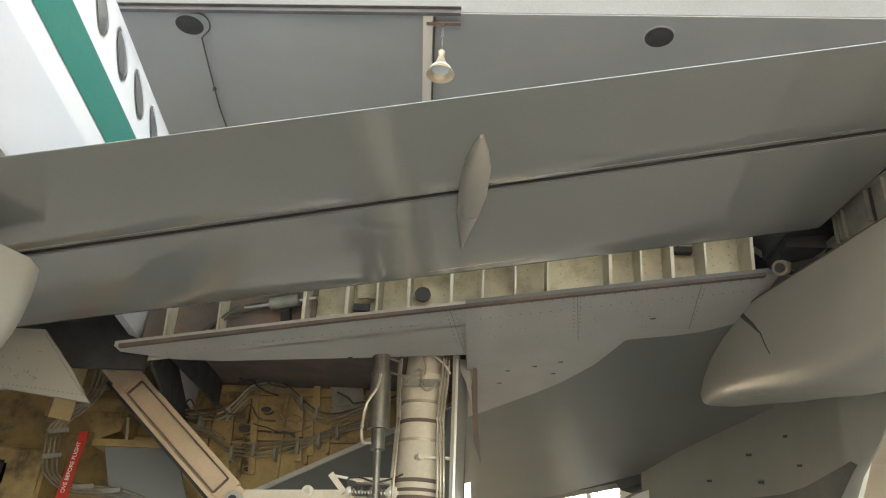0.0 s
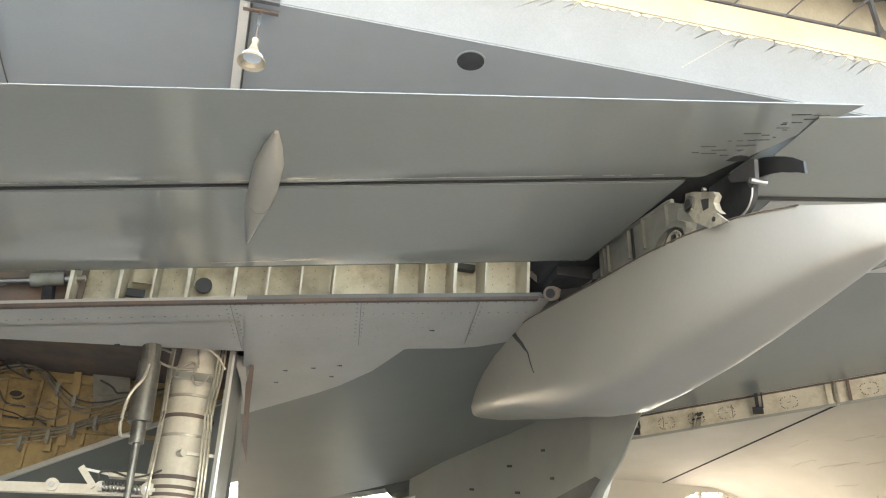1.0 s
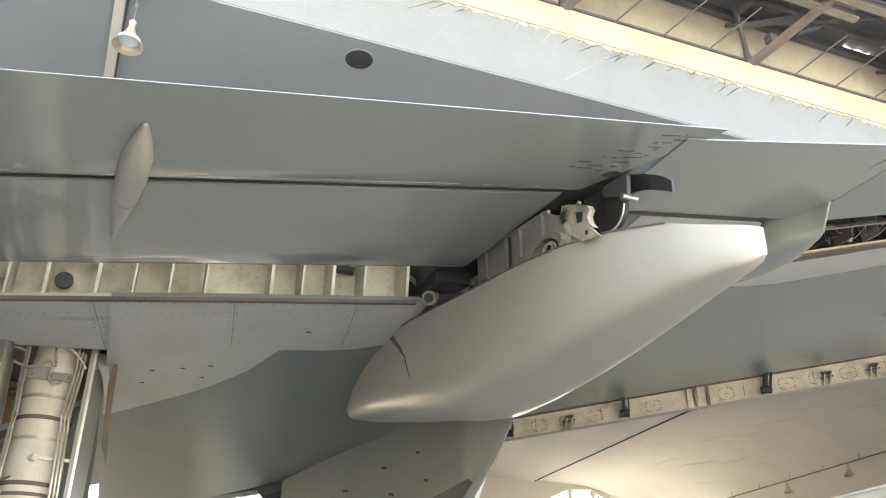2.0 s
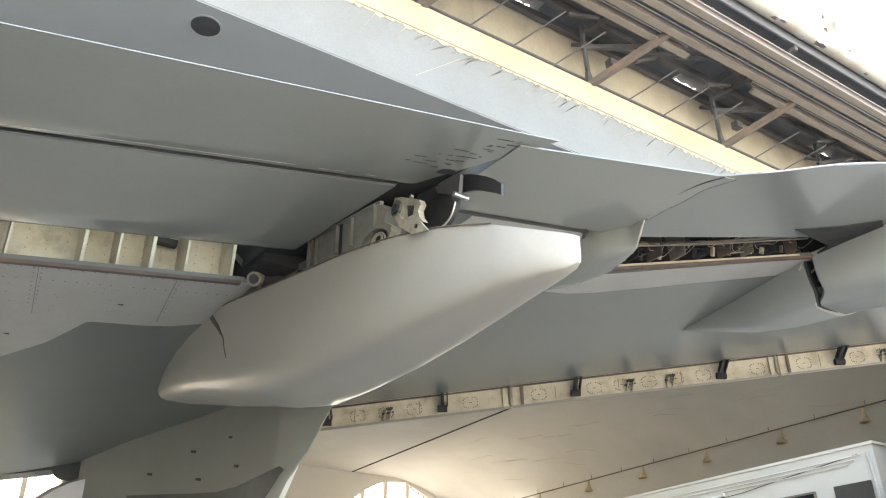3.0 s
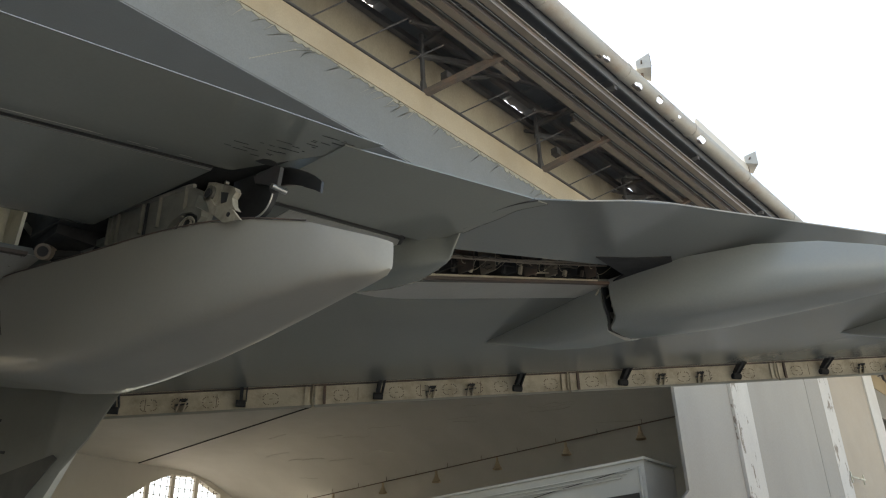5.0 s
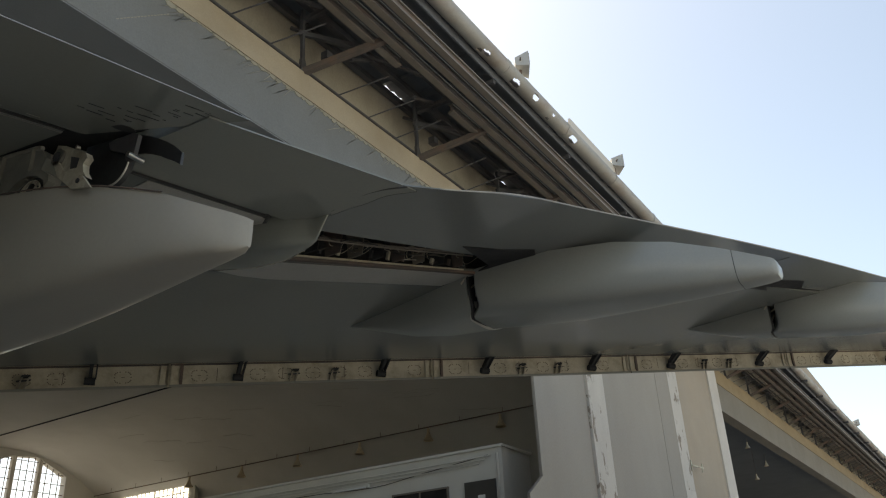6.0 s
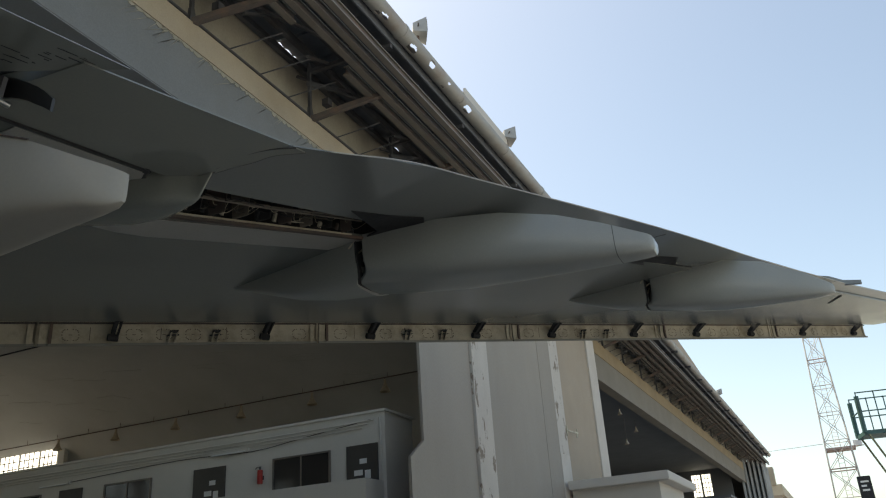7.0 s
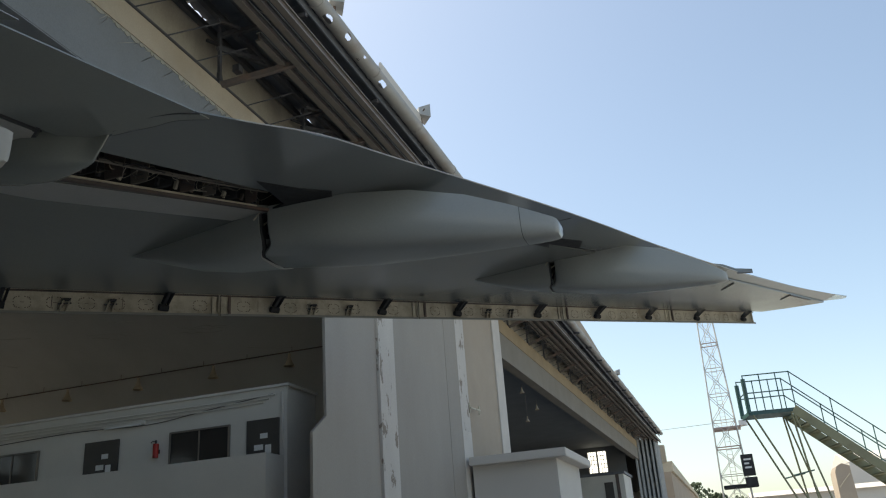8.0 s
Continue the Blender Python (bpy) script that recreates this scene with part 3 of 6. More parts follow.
part("cheatline", barrel(radians(-3.6), radians(4.2), -9, 17, FR + 0.006, 6), GREEN_PAINT, plane, "dark green stripe", smooth=True)
for k in range(-8, 24):
    bm = bmesh.new()
    bmesh.ops.create_circle(bm, cap_ends=True, segments=24, radius=1.0)
    for v in bm.verts:
        u, w = v.co.x * 0.135, v.co.y * 0.235
        v.co = around(radians(12.6) + w / FR, -2.72 + 0.54 * k + u, FR + 0.008)
    win = part("cabin_window", bm, CABIN_GLASS, plane, "oval grey cabin window")
    rim = skin_of([[around(radians(12.6) + math.sin(a) * 0.235 * q / FR, -2.72 + 0.54 * k + math.cos(a) * 0.135 * q, FR + 0.012) for a in [2 * math.pi * i / 24 for i in range(24)]] for q in (0.98, 1.12)], caps=False)
    part("rim", rim, STEEL, win)
part("lower_band", barrel(radians(-18.3), radians(-7.4), -9, 17, FR + 0.004, 10), FAIRING_WHITE, plane, "pale grey-white lower fuselage band", smooth=True)

# fixed wing: lower skin
def chord_grid(x0, x1, nx, ny, y_back, y_front, z_of):
    bm = bmesh.new()
    rows = []
    for i in range(nx + 1):
        x = x0 + (x1 - x0) * i / nx
        rows.append([bm.verts.new((x, y_back(x) + (y_front(x) - y_back(x)) * j / ny, z_of(x, j / ny))) for j in range(ny + 1)])
    for a, b in zip(rows, rows[1:]):
        for j in range(ny):
            bm.faces.new((a[j], a[j + 1], b[j + 1], b[j]))
    return bm


def belly(x, s):
    return skin_z(x) - 0.05 * math.sin(math.pi * s) * max(0.2, 1 - x / 40)


def thick(bm, h):
    """Gives a sheet a thickness upwards."""
    r = bmesh.ops.extrude_face_region(bm, geom=bm.faces[:])
    for v in [g for g in r["geom"] if isinstance(g, bmesh.types.BMVert)]:
        v.co.z += h
    return bm


WELL_X = 5.9
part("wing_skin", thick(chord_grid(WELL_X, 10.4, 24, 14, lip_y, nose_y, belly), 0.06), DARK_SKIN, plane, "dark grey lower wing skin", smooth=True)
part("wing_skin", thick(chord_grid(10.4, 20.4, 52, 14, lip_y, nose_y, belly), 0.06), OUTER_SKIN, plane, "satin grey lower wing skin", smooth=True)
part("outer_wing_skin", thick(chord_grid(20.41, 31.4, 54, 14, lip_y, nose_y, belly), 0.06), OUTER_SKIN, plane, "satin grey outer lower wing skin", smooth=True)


def well_y(x):
    return lerp(x, ((2.62, 7.26), (3.157, 7.68), (5.16, 8.05), (5.9, 8.17)))


part("wing_skin", thick(chord_grid(2.6, WELL_X, 8, 4, lip_y, well_y, lambda x, s: skin_z(x)), 0.05), PANEL_GREY, plane)


def pale_edge(x):
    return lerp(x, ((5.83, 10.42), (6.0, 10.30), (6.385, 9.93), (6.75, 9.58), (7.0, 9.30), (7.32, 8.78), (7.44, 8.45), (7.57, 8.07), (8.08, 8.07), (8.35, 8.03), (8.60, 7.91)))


# Paler overlay on the skin, from the rear lip to a curved edge.
part("rear_panel", thick(chord_grid(WELL_X, 8.75, 60, 6, lip_y, pale_edge, lambda x, s: belly(x, s * (pale_edge(x) - lip_y(x)) / (nose_y(x) - lip_y(x))) - 0.008), 0.006), PANEL_GREY, plane, "paler grey rear area of the lower wing skin")

# upper skin closes the wing from above; its unseen rear overhang keeps daylight out of the coves
part("upper_skin", thick(chord_grid(2.6, 8.8, 12, 8, lambda x: lip_y(x) - 1.25, nose_y, lambda x, s: skin_z(x) + 0.32 + (1.3 - 0.034 * x) * math.sin(math.pi * (0.12 + 0.8 * s))), 0.04), GREY_PAINT, plane)
part("upper_skin", thick(chord_grid(8.8, 31.4, 40, 8, lambda x: lip_y(x) - (0.95 if 11.4 < x < 14.9 else 0.1), nose_y, lambda x, s: skin_z(x) + 0.17 + (1.3 - 0.034 * x) * math.sin(math.pi * 0.92 * s)), 0.04), GREY_PAINT, plane)

# cove behind the rear lip, inner wing
part("rear_spar", prism([(2.7, 7.5, skin_z(2.7)), (8.6, 7.15, skin_z(8.6)), (8.6, 7.15, skin_z(8.6) + 0.9), (2.7, 7.5, skin_z(2.7) + 0.9)], (0, 0.05, 0)), PRIMER, plane, "cream primed rear spar")
part("lip", skin_of([[(x, lip_y(x) - 0.02, skin_z(x) - 0.020), (x, lip_y(x) + 0.03, skin_z(x) - 0.020), (x, lip_y(x) + 0.03, skin_z(x) + 0.012), (x, lip_y(x) - 0.02, skin_z(x) + 0.012)] for x in (2.65, 4.74, 6.8, 8.62)]), RUSTY, plane)
for x, wide in ((3.04, 0), (3.55, 0), (4.36, 1), (4.77, 1), (5.06, 0), (5.35, 1), (5.75, 1), (6.05, 0), (6.35, 0), (6.65, 0), (7.22, 1), (7.51, 0), (7.79, 1), (8.10, 0), (8.52, 1)):
    yb = lip_y(x) + 0.05
    z = skin_z(x)
    rib = part("rib", prism([(x, yb, z + 0.02), (x, yb + 0.33, z + 0.02), (x, yb + 0.33, z + 0.8), (x, yb - 0.1, z + 0.8)], (0.018, 0, 0)), PRIMER, plane)
    part("flange", prism([(x, yb - 0.004, z + 0.03), (x, yb - 0.104, z + 0.8), (x, yb - 0.094, z + 0.8), (x, yb + 0.006, z + 0.03)], (0.030 if wide else 0.018, 0, 0)), PRIMER, rib)
    part("foot", box((x - 0.03, yb + 0.02, z + 0.012), (x + 0.06, yb + 0.3, z + 0.026)), RUSTY, rib)
disc = rod((5.47, lip_y(5.47) + 0.33, 4.90), (5.47, lip_y(5.47) + 0.352, 4.90), 0.078, seg=24)
part("lightening_hole", disc, BLACK, plane)
bm = bmesh.new()
for i in range(30):
    x = 3.72 + 0.163 * i
    for j in range(6):
        y = 7.5 - (x - 2.7) * 0.0593 - 0.004
        bmesh.ops.create_cube(bm, size=0.008, matrix=Matrix.Translation((x, y, skin_z(x) + 0.06 + 0.09 * j)))
tagged(part("spar_rivets", bm, RIVET_GREY, plane), kind="stuff")
part("access_slot", box((4.80, lip_y(4.9) + 0.325, 4.715), (4.96, lip_y(4.9) + 0.352, 4.79)), BLACK, plane)
part("access_plate", box((4.82, lip_y(4.9) + 0.335, 4.85), (5.02, lip_y(4.9) + 0.352, 5.15)), PRIMER, plane, bevel=0.03)
part("slot", box((7.86, lip_y(7.9) + 0.28, 5.36), (8.07, lip_y(7.9) + 0.36, 5.42)), BLACK, plane)
drive = part("flap_drive", rod((3.75, 7.20, 4.68), (4.45, 7.15, 4.79), 0.028, seg=12), STEEL, plane, "steel flap drive shaft with grey gearbox")
part("gearbox", rod((4.0, 7.18, 4.72), (4.28, 7.16, 4.765), 0.060, seg=14), CARRIAGE, drive)
part("gearbox_leg", bar((4.15, 7.2, 4.72), (4.17, 7.3, 4.45), 0.09, 0.07), GRIME_SHADE, drive)
part("hose", tube([(3.3, 7.25, 4.32), (3.42, 7.2, 4.42), (3.6, 7.2, 4.58), (3.8, 7.2, 4.66)], 0.012), LOOM, drive)
# Plate added to hide daylight showing behind the cove.
part("cove_end", box((1.3, 7.44, 4.1), (2.78, 7.48, 5.2)), GRIME_SHADE, plane, "added dark plate hiding a bright gap at the cove's root end")
# The lining's dark colour stands for shade at this end.
part("cove_lining", prism([(2.76, 7.30, 4.24), (4.43, 7.28, 4.46), (4.43, 7.28, 5.3), (2.76, 7.30, 5.1)], (0, 0.03, 0)), RUSTY, plane, "cove lining with shade put into its dark colour")

# inner flap: main and aft panels
def flap_panel(name, ya, yb, x0, xa, xb, t, label):
    """A flap panel between two straight edges ya (rear) and yb (front), its outer end slanting from xa to xb."""
    rings = []
    for i in range(17):
        ring = []
        for s, up in ((0, 0), (0.25, 0), (0.5, 0), (0.75, 0), (0.93, 0), (0.985, 0.02), (1.0, 0.07), (0.97, 1), (0.75, 1), (0.5, 1), (0.25, 1), (0, 1)):
            x = x0 + (xa + (xb - xa) * s - x0) * i / 16
            y = ya(x) + (yb(x) - ya(x)) * s
            ring.append((x, y, flap_z(x, y) + (up if up < 1 else 0.005 + t * s ** 0.8)))
        rings.append(ring)
    return part(name, skin_of(rings), FLAP_PAINT, plane, label)


te_y = lambda x: 3.688 - 0.0757 * (x - 6.0)
mid_y = lambda x: 4.834 - 0.1177 * (x - 6.0)
fr_y = lambda x: 6.296 - 0.0910 * (x - 6.0)
aft = flap_panel("aft_flap", te_y, lambda x: mid_y(x) - 0.010, 1.2, 9.68, 9.05, 0.16, "grey aft flap panel with a worn bright trailing edge")
main = flap_panel("main_flap", lambda x: mid_y(x) + 0.010, fr_y, 1.2, 8.98, 8.80, 0.26, "grey main flap panel")
part("edge_strip", bar((1.2, te_y(1.2) + 0.006, flap_z(1.2, te_y(1.2)) + 0.004), (9.68, te_y(9.68) + 0.004, flap_z(9.68, te_y(9.68)) + 0.004), 0.006, 0.007), EDGE, aft, "worn bright metal trailing edge")
part("joint_strip", bar((1.2, mid_y(1.2), flap_z(1.2, mid_y(1.2)) + 0.006), (8.98, mid_y(8.98), flap_z(8.98, mid_y(8.98)) + 0.006), 0.008, 0.006), OUTER_FLAP, main)
# Dark strip above the joint stands for the shadow in its gap.
part("seal", bar((1.2, mid_y(1.2), flap_z(1.2, mid_y(1.2)) + 0.02), (8.98, mid_y(8.98), flap_z(8.98, mid_y(8.98)) + 0.02), 0.04, 0.02), BLACK, main, "dark strip standing for shade in the flap joint")
bm = bmesh.new()
for dy in (0.11,):
    for k in range(60):
        if random.random() < 0.7:
            x = 1.6 + 0.12 * k
            bar((x, mid_y(x) - dy, flap_z(x, mid_y(x) - dy) - 0.001), (x + 0.085, mid_y(x + 0.085) - dy, flap_z(x + 0.085, mid_y(x + 0.085) - dy) - 0.001), 0.002, 0.002, bm)
tagged(part("fasteners", bm, PYLON_GREY, aft), kind="stuff")
for xa, xb, dy in ((2.6, 4.4, 0.105), (6.2, 8.1, 0.10), (5.6, 6.4, -1.28)):
    part("scratch", bar((xa, mid_y(xa) - dy, flap_z(xa, mid_y(xa) - dy) - 0.0015), (xb, mid_y(xb) - dy - 0.012, flap_z(xb, mid_y(xb) - dy) - 0.0015), 0.002, 0.0015), PANEL_GREY, aft if dy > 0 else main)
bm = bmesh.new()
for k in range(30):
    u, v = random.random(), random.random()
    y = 3.52 + 0.62 * u
    x = 9.60 - 0.72 * (y - 3.5) - 0.05 - 0.30 * v ** 1.5
    L = 0.02 + 0.10 * random.random() ** 2
    bar((x - L, y + 0.12 * L, flap_z(x - L, y + 0.12 * L) - 0.002), (x, y, flap_z(x, y) - 0.002), 0.002 + 0.002 * random.random(), 0.003, bm)
tagged(part("scuffing", bm, GRIME_SHADE, aft), kind="stuff")

# small fairing across the flap joint
def canoe(name, stations, material, parent, label="", seg=20, power=0.75, slant=0.0, lead=0.0, near=None, rise=0.85, bend=0.85):
    """A canoe-shaped fairing lofted through (y, x, half width, top z, keel z)."""
    rings = []
    for k, (y, x, w, zt, zk) in enumerate(stations):
        ring = []
        sl = (slant if k == len(stations) - 1 else 0.0) + (lead if k < 2 else 0.0)
        for i in range(seg + 1):
            a = math.pi * i / seg
            ring.append((x - w * math.copysign(abs(math.cos(a)) ** (near if near and a < 1.57 else power), math.cos(a)), y + sl * (1 - max(0.0, math.sin(a)) ** bend), zt + (zk - zt) * math.sin(a) ** (rise if a < 1.57 else 0.85)))
        rings.append(ring)
    return part(name, skin_of(rings), material, parent, label, smooth=True)


fj = [(5.74, 5.885, 0.008, 0, 0.01), (5.45, 5.91, 0.045, 0, 0.035), (5.1, 5.945, 0.085, 0, 0.085), (4.8, 5.98, 0.10, 0, 0.11), (4.5, 6.005, 0.095, 0, 0.11), (4.28, 6.02, 0.06, 0, 0.08), (4.10, 6.035, 0.012, 0, 0.03)]
canoe("flap_hinge_fairing", [(y, x, w, flap_z(x, y) + 0.01, flap_z(x, y) - k) for y, x, w, _, k in fj], FAIRING_PAINT, plane, "light grey teardrop fairing on the flap")
part("fairing_seam", tube([(5.965 - 0.094 * math.cos(a), 4.93 + 0.10 * math.sin(a), flap_z(5.965, 4.95) + 0.01 - 0.113 * math.sin(a) ** 0.85) for a in [math.pi * k / 14 for k in range(15)]], 0.003, seg=4), RIVET_GREY, plane)

# flap track fairings
f1 = [(10.85, 9.20, 0.08, 5.12, 5.03), (10.6, 9.22, 0.24, 5.12, 4.94), (10.3, 9.24, 0.35, 5.12, 4.84), (9.6, 9.27, 0.51, 5.12, 4.66), (8.9, 9.30, 0.625, 5.11, 4.47), (8.3, 9.31, 0.665, 5.08, 4.32), (7.875, 9.32, 0.665, 5.05, 4.212)]
f1b = [(7.868, 9.32, 0.664, 5.05, 4.21), (7.2, 9.31, 0.635, 4.955, 4.02), (6.5, 9.30, 0.59, 4.83, 3.86), (5.8, 9.30, 0.54, 4.707, 3.80), (5.0, 9.30, 0.48, 4.58, 3.77), (4.4, 9.30, 0.41, 4.47, 3.765), (3.9, 9.30, 0.33, 4.345, 3.77), (3.45, 9.31, 0.235, 4.193, 3.78), (3.2, 9.34, 0.15, 4.075, 3.79), (3.08, 9.37, 0.075, 4.03, 3.80), (3.03, 9.39, 0.02, 4.01, 3.83)]
canoe("track_fairing", f1[:-1] + f1b, FAIRING_PAINT, plane, "drooped light grey canoe fairing of the inner flap track", seg=48, power=0.65, near=0.33, rise=0.48)
f2a = [(6.68, 14.70, 0.01, 5.80, 5.76), (6.2, 14.70, 0.125, 5.86, 5.585), (5.6, 14.71, 0.275, 5.86, 5.385), (5.1, 14.72, 0.405, 5.86, 5.295), (4.585, 14.73, 0.58, 5.86, 5.265)]
canoe("fairing_nose", f2a, GREY_PAINT, plane, "grey fixed nose of the middle track fairing", seg=36, power=0.6, slant=-0.155, near=0.38, rise=0.55, bend=12)
f2b = [(4.56, 14.73, 0.56, 5.75, 5.30), (4.53, 14.73, 0.595, 5.75, 5.272), (3.9, 14.74, 0.61, 5.75, 5.185), (3.3, 14.75, 0.58, 5.715, 5.10), (2.6, 14.75, 0.48, 5.645, 5.035), (2.0, 14.75, 0.365, 5.505, 4.985), (1.55, 14.75, 0.265, 5.335, 4.955), (1.32, 14.76, 0.215, 5.235, 4.945), (1.17, 14.77, 0.18, 5.17, 4.945), (1.10, 14.775, 0.163, 5.14, 4.95), (1.065, 14.78, 0.145, 5.12, 4.96), (1.05, 14.785, 0.11, 5.10, 4.985)]
canoe("fairing_tail", f2b, GREY_PAINT, plane, "grey drooped tail of the middle track fairing", seg=36, power=0.6, lead=-0.235, near=0.38, rise=0.55, bend=12)
f3a = [(3.50, 19.87, 0.01, 6.50, 6.44), (3.1, 19.88, 0.10, 6.52, 6.26), (2.6, 19.90, 0.24, 6.52, 6.10), (2.14, 19.93, 0.385, 6.52, 6.0)]
canoe("fairing_nose", f3a, GREY_PAINT, plane, "grey fixed nose of the outer track fairing", seg=28, power=0.6, slant=-0.08, near=0.4, rise=0.6, bend=10)
f3b = [(2.11, 19.94, 0.37, 6.55, 6.02), (2.07, 19.94, 0.405, 6.55, 5.99), (1.5, 19.95, 0.42, 6.57, 5.88), (0.9, 19.95, 0.39, 6.50, 5.77), (0.2, 19.95, 0.29, 6.34, 5.71), (-0.35, 19.95, 0.19, 6.07, 5.68), (-0.56, 19.96, 0.14, 5.94, 5.68), (-0.68, 19.98, 0.10, 5.87, 5.685), (-0.74, 19.99, 0.06, 5.83, 5.70), (-0.755, 20.0, 0.02, 5.80, 5.72)]
canoe("fairing_tail", f3b, GREY_PAINT, plane, "grey drooped tail of the outer track fairing", seg=28, power=0.6, lead=-0.15, near=0.4, rise=0.6, bend=10)
for nose in (f2a, f3a):
    for side in (-1, 1):
        part("nose_joint", tube([(x + side * (w + 0.004), y + (0.0 if k < len(nose) - 1 else -0.12), skin_z(x) - 0.006) for k, (y, x, w, zt, zk) in enumerate(nose)], 0.009, seg=6), BLACK, plane)
canoe("cap_seam", [(1.44, 14.755, 0.2425, 5.286, 4.948), (1.434, 14.755, 0.241, 5.283, 4.948)], GRIME_SHADE, plane, seg=36, power=0.6, near=0.38, rise=0.55)


# outer trailing edge: flaperon, outer flap
def lift(x):
    return 0.0006 * max(0, min(x, 21) - 8) ** 2 + 0.007 * max(0, x - 21)


def edge_panel(name, ya, yb, x0, x1, material, label="", steps=14, t=0.16):
    rings = []
    for i in range(steps + 1):
        x = x0 + (x1 - x0) * i / steps
        a, b = ya(x), yb(x)
        up = lift(x)
        za, zb = skin_z(x) + up - 0.055 * max(0, 11.5 - x), skin_z(x) + up * 0.3
        rings.append([(x, a, za), (x, (a + b) / 2, (za + zb) / 2 - 0.01), (x, b, zb), (x, b, zb + t), (x, (a + b) / 2, (za + zb) / 2 + t * 0.65), (x, a, za + 0.012)])
    return part(name, skin_of(rings), material, plane, label)


edge_panel("flaperon", tail_y, lambda x: 4.75 - 0.047 * (x - 9.25), 9.45, 11.5, FLAP_PAINT, "grey flaperon")
edge_panel("outer_flap", tail_y, lambda x: lerp(x, ((11.6, 4.66), (13.9, 3.88), (18.1, 1.85), (23.9, -0.73), (24.2, -0.85))), 11.52, 23.95, OUTER_FLAP, "dark grey outer flap", 30)
edge_panel("aileron", tail_y, lambda x: lip_y(x) - 0.02, 23.97, 31.4, GREY_PAINT, "light grey outer aileron", 16)

# raked wing tip
part("wing_tip", skin_of([[(31.4, -1.98, skin_z(31.4)), (31.4, -3.0, skin_z(31.4) + 0.09), (31.4, -4.0, 8.12), (31.4, -4.0, 8.15), (31.4, -2.9, skin_z(31.4) + 0.26), (31.4, -1.9, skin_z(31.4) + 0.16)],
                          [(33.3, -3.4, 8.50), (33.3, -4.0, 8.50), (33.3, -4.6, 8.51), (33.3, -4.6, 8.53), (33.3, -4.0, 8.58), (33.3, -3.4, 8.58)],
                          [(35.0, -4.7, 8.88), (35.0, -4.76, 8.885), (35.0, -4.84, 8.89), (35.0, -4.84, 8.91), (35.0, -4.76, 8.93), (35.0, -4.7, 8.93)]]), GREY_PAINT, plane, "swept raked wing tip")


# slats
def slat_y(x):
    return nose_y(x) + 0.30


SEAMS = (10.7, 14.2, 17.8, 21.25, 24.7, 28.04, 31.45)
TRACKS = (11.8, 13.31, 15.07, 17.03, 18.65, 20.53, 22.09, 24.02, 25.69, 27.32, 29.04, 30.93)
ALONG = Vector((1, -0.668, 0.13)).normalized()
ACROSS = Vector((0.668, 1, 0)).normalized()


def on_slat(x, up, out=0.0):
    """A place on the slat's rear face: span x, height above the skin line, distance towards the rear."""
    return Vector((x, slat_y(x) + 0.02, skin_z(x) + up)) - ACROSS * out


def rivet_ring(bm, m):
    for k in range(18):
        a = 2 * math.pi * k / 18
        c, d = math.copysign(abs(math.cos(a)) ** 0.6, math.cos(a)) * 0.115, math.copysign(abs(math.sin(a)) ** 0.6, math.sin(a)) * 0.085
        bmesh.ops.create_cube(bm, size=1, matrix=m @ Matrix.Translation((c, 0, d)) @ Matrix.Diagonal((0.016, 0.004, 0.014, 1)))
    bmesh.ops.create_cube(bm, size=1, matrix=m @ Matrix.Diagonal((0.05, 0.004, 0.008, 1)))


FRAME = Matrix((ALONG, ACROSS, ALONG.cross(ACROSS))).transposed().to_4x4()
for a, b in zip(SEAMS, SEAMS[1:]):
    a += 0.03
    rings = []
    for x in (a, b):
        z, y = skin_z(x), slat_y(x)
        rings.append([(x, y - 0.01, z - 0.285), (x, y + 0.02, z - 0.22), (x, y + 0.02, z - 0.05), (x, y + 0.0, z + 0.06), (x, y - 0.05, z + 0.16),
                      (x, y + 0.12, z + 0.18), (x, y + 0.30, z + 0.05), (x, y + 0.34, z - 0.12), (x, y + 0.22, z - 0.26), (x, y + 0.05, z - 0.305), (x, y - 0.01, z - 0.30)])
    slat = part("slat", skin_of(rings), PRIMER, plane, "leading edge slat with cream primed rear face")
    for x in (a + 0.03, b - 0.07, a + 0.14):
        bm = bmesh.new()
        rr = [[on_slat(x + dx, u, o) for u, o in ((-0.30, 0.0), (-0.30, 0.035), (0.02, 0.035), (0.06, 0.0))] for dx in (0, 0.035)]
        part("end_rib", skin_of(rr), PRIMER if x != a + 0.14 else RUSTY, slat)
    part("lip", bar((a, slat_y(a) - 0.03, skin_z(a) - 0.300), (b, slat_y(b) - 0.03, skin_z(b) - 0.300), 0.03, 0.035), PYLON_GREY, slat, "grey worn lower edge")
    part("stringer", bar((a, slat_y(a) - 0.02, skin_z(a) + 0.035), (b, slat_y(b) - 0.02, skin_z(b) + 0.035), 0.03, 0.02), RUSTY, slat)
    x = a + 0.38
    rv = bmesh.new()
    while x < b - 0.2:
        if min(abs(x - t) for t in TRACKS) > 0.17:
            m = Matrix.Translation(on_slat(x, -0.14, 0.003)) @ FRAME
            rivet_ring(rv, m)
        x += 0.37
    tagged(part("rivets", rv, RUSTY, slat), kind="stuff")
    for x in (a + 0.6, a + 1.45, a + 2.3):
        part("rivet_row", bar(on_slat(x, -0.27, 0.002), on_slat(x, -0.02, 0.002), 0.008, 0.004), RUSTY, slat)
track0 = None
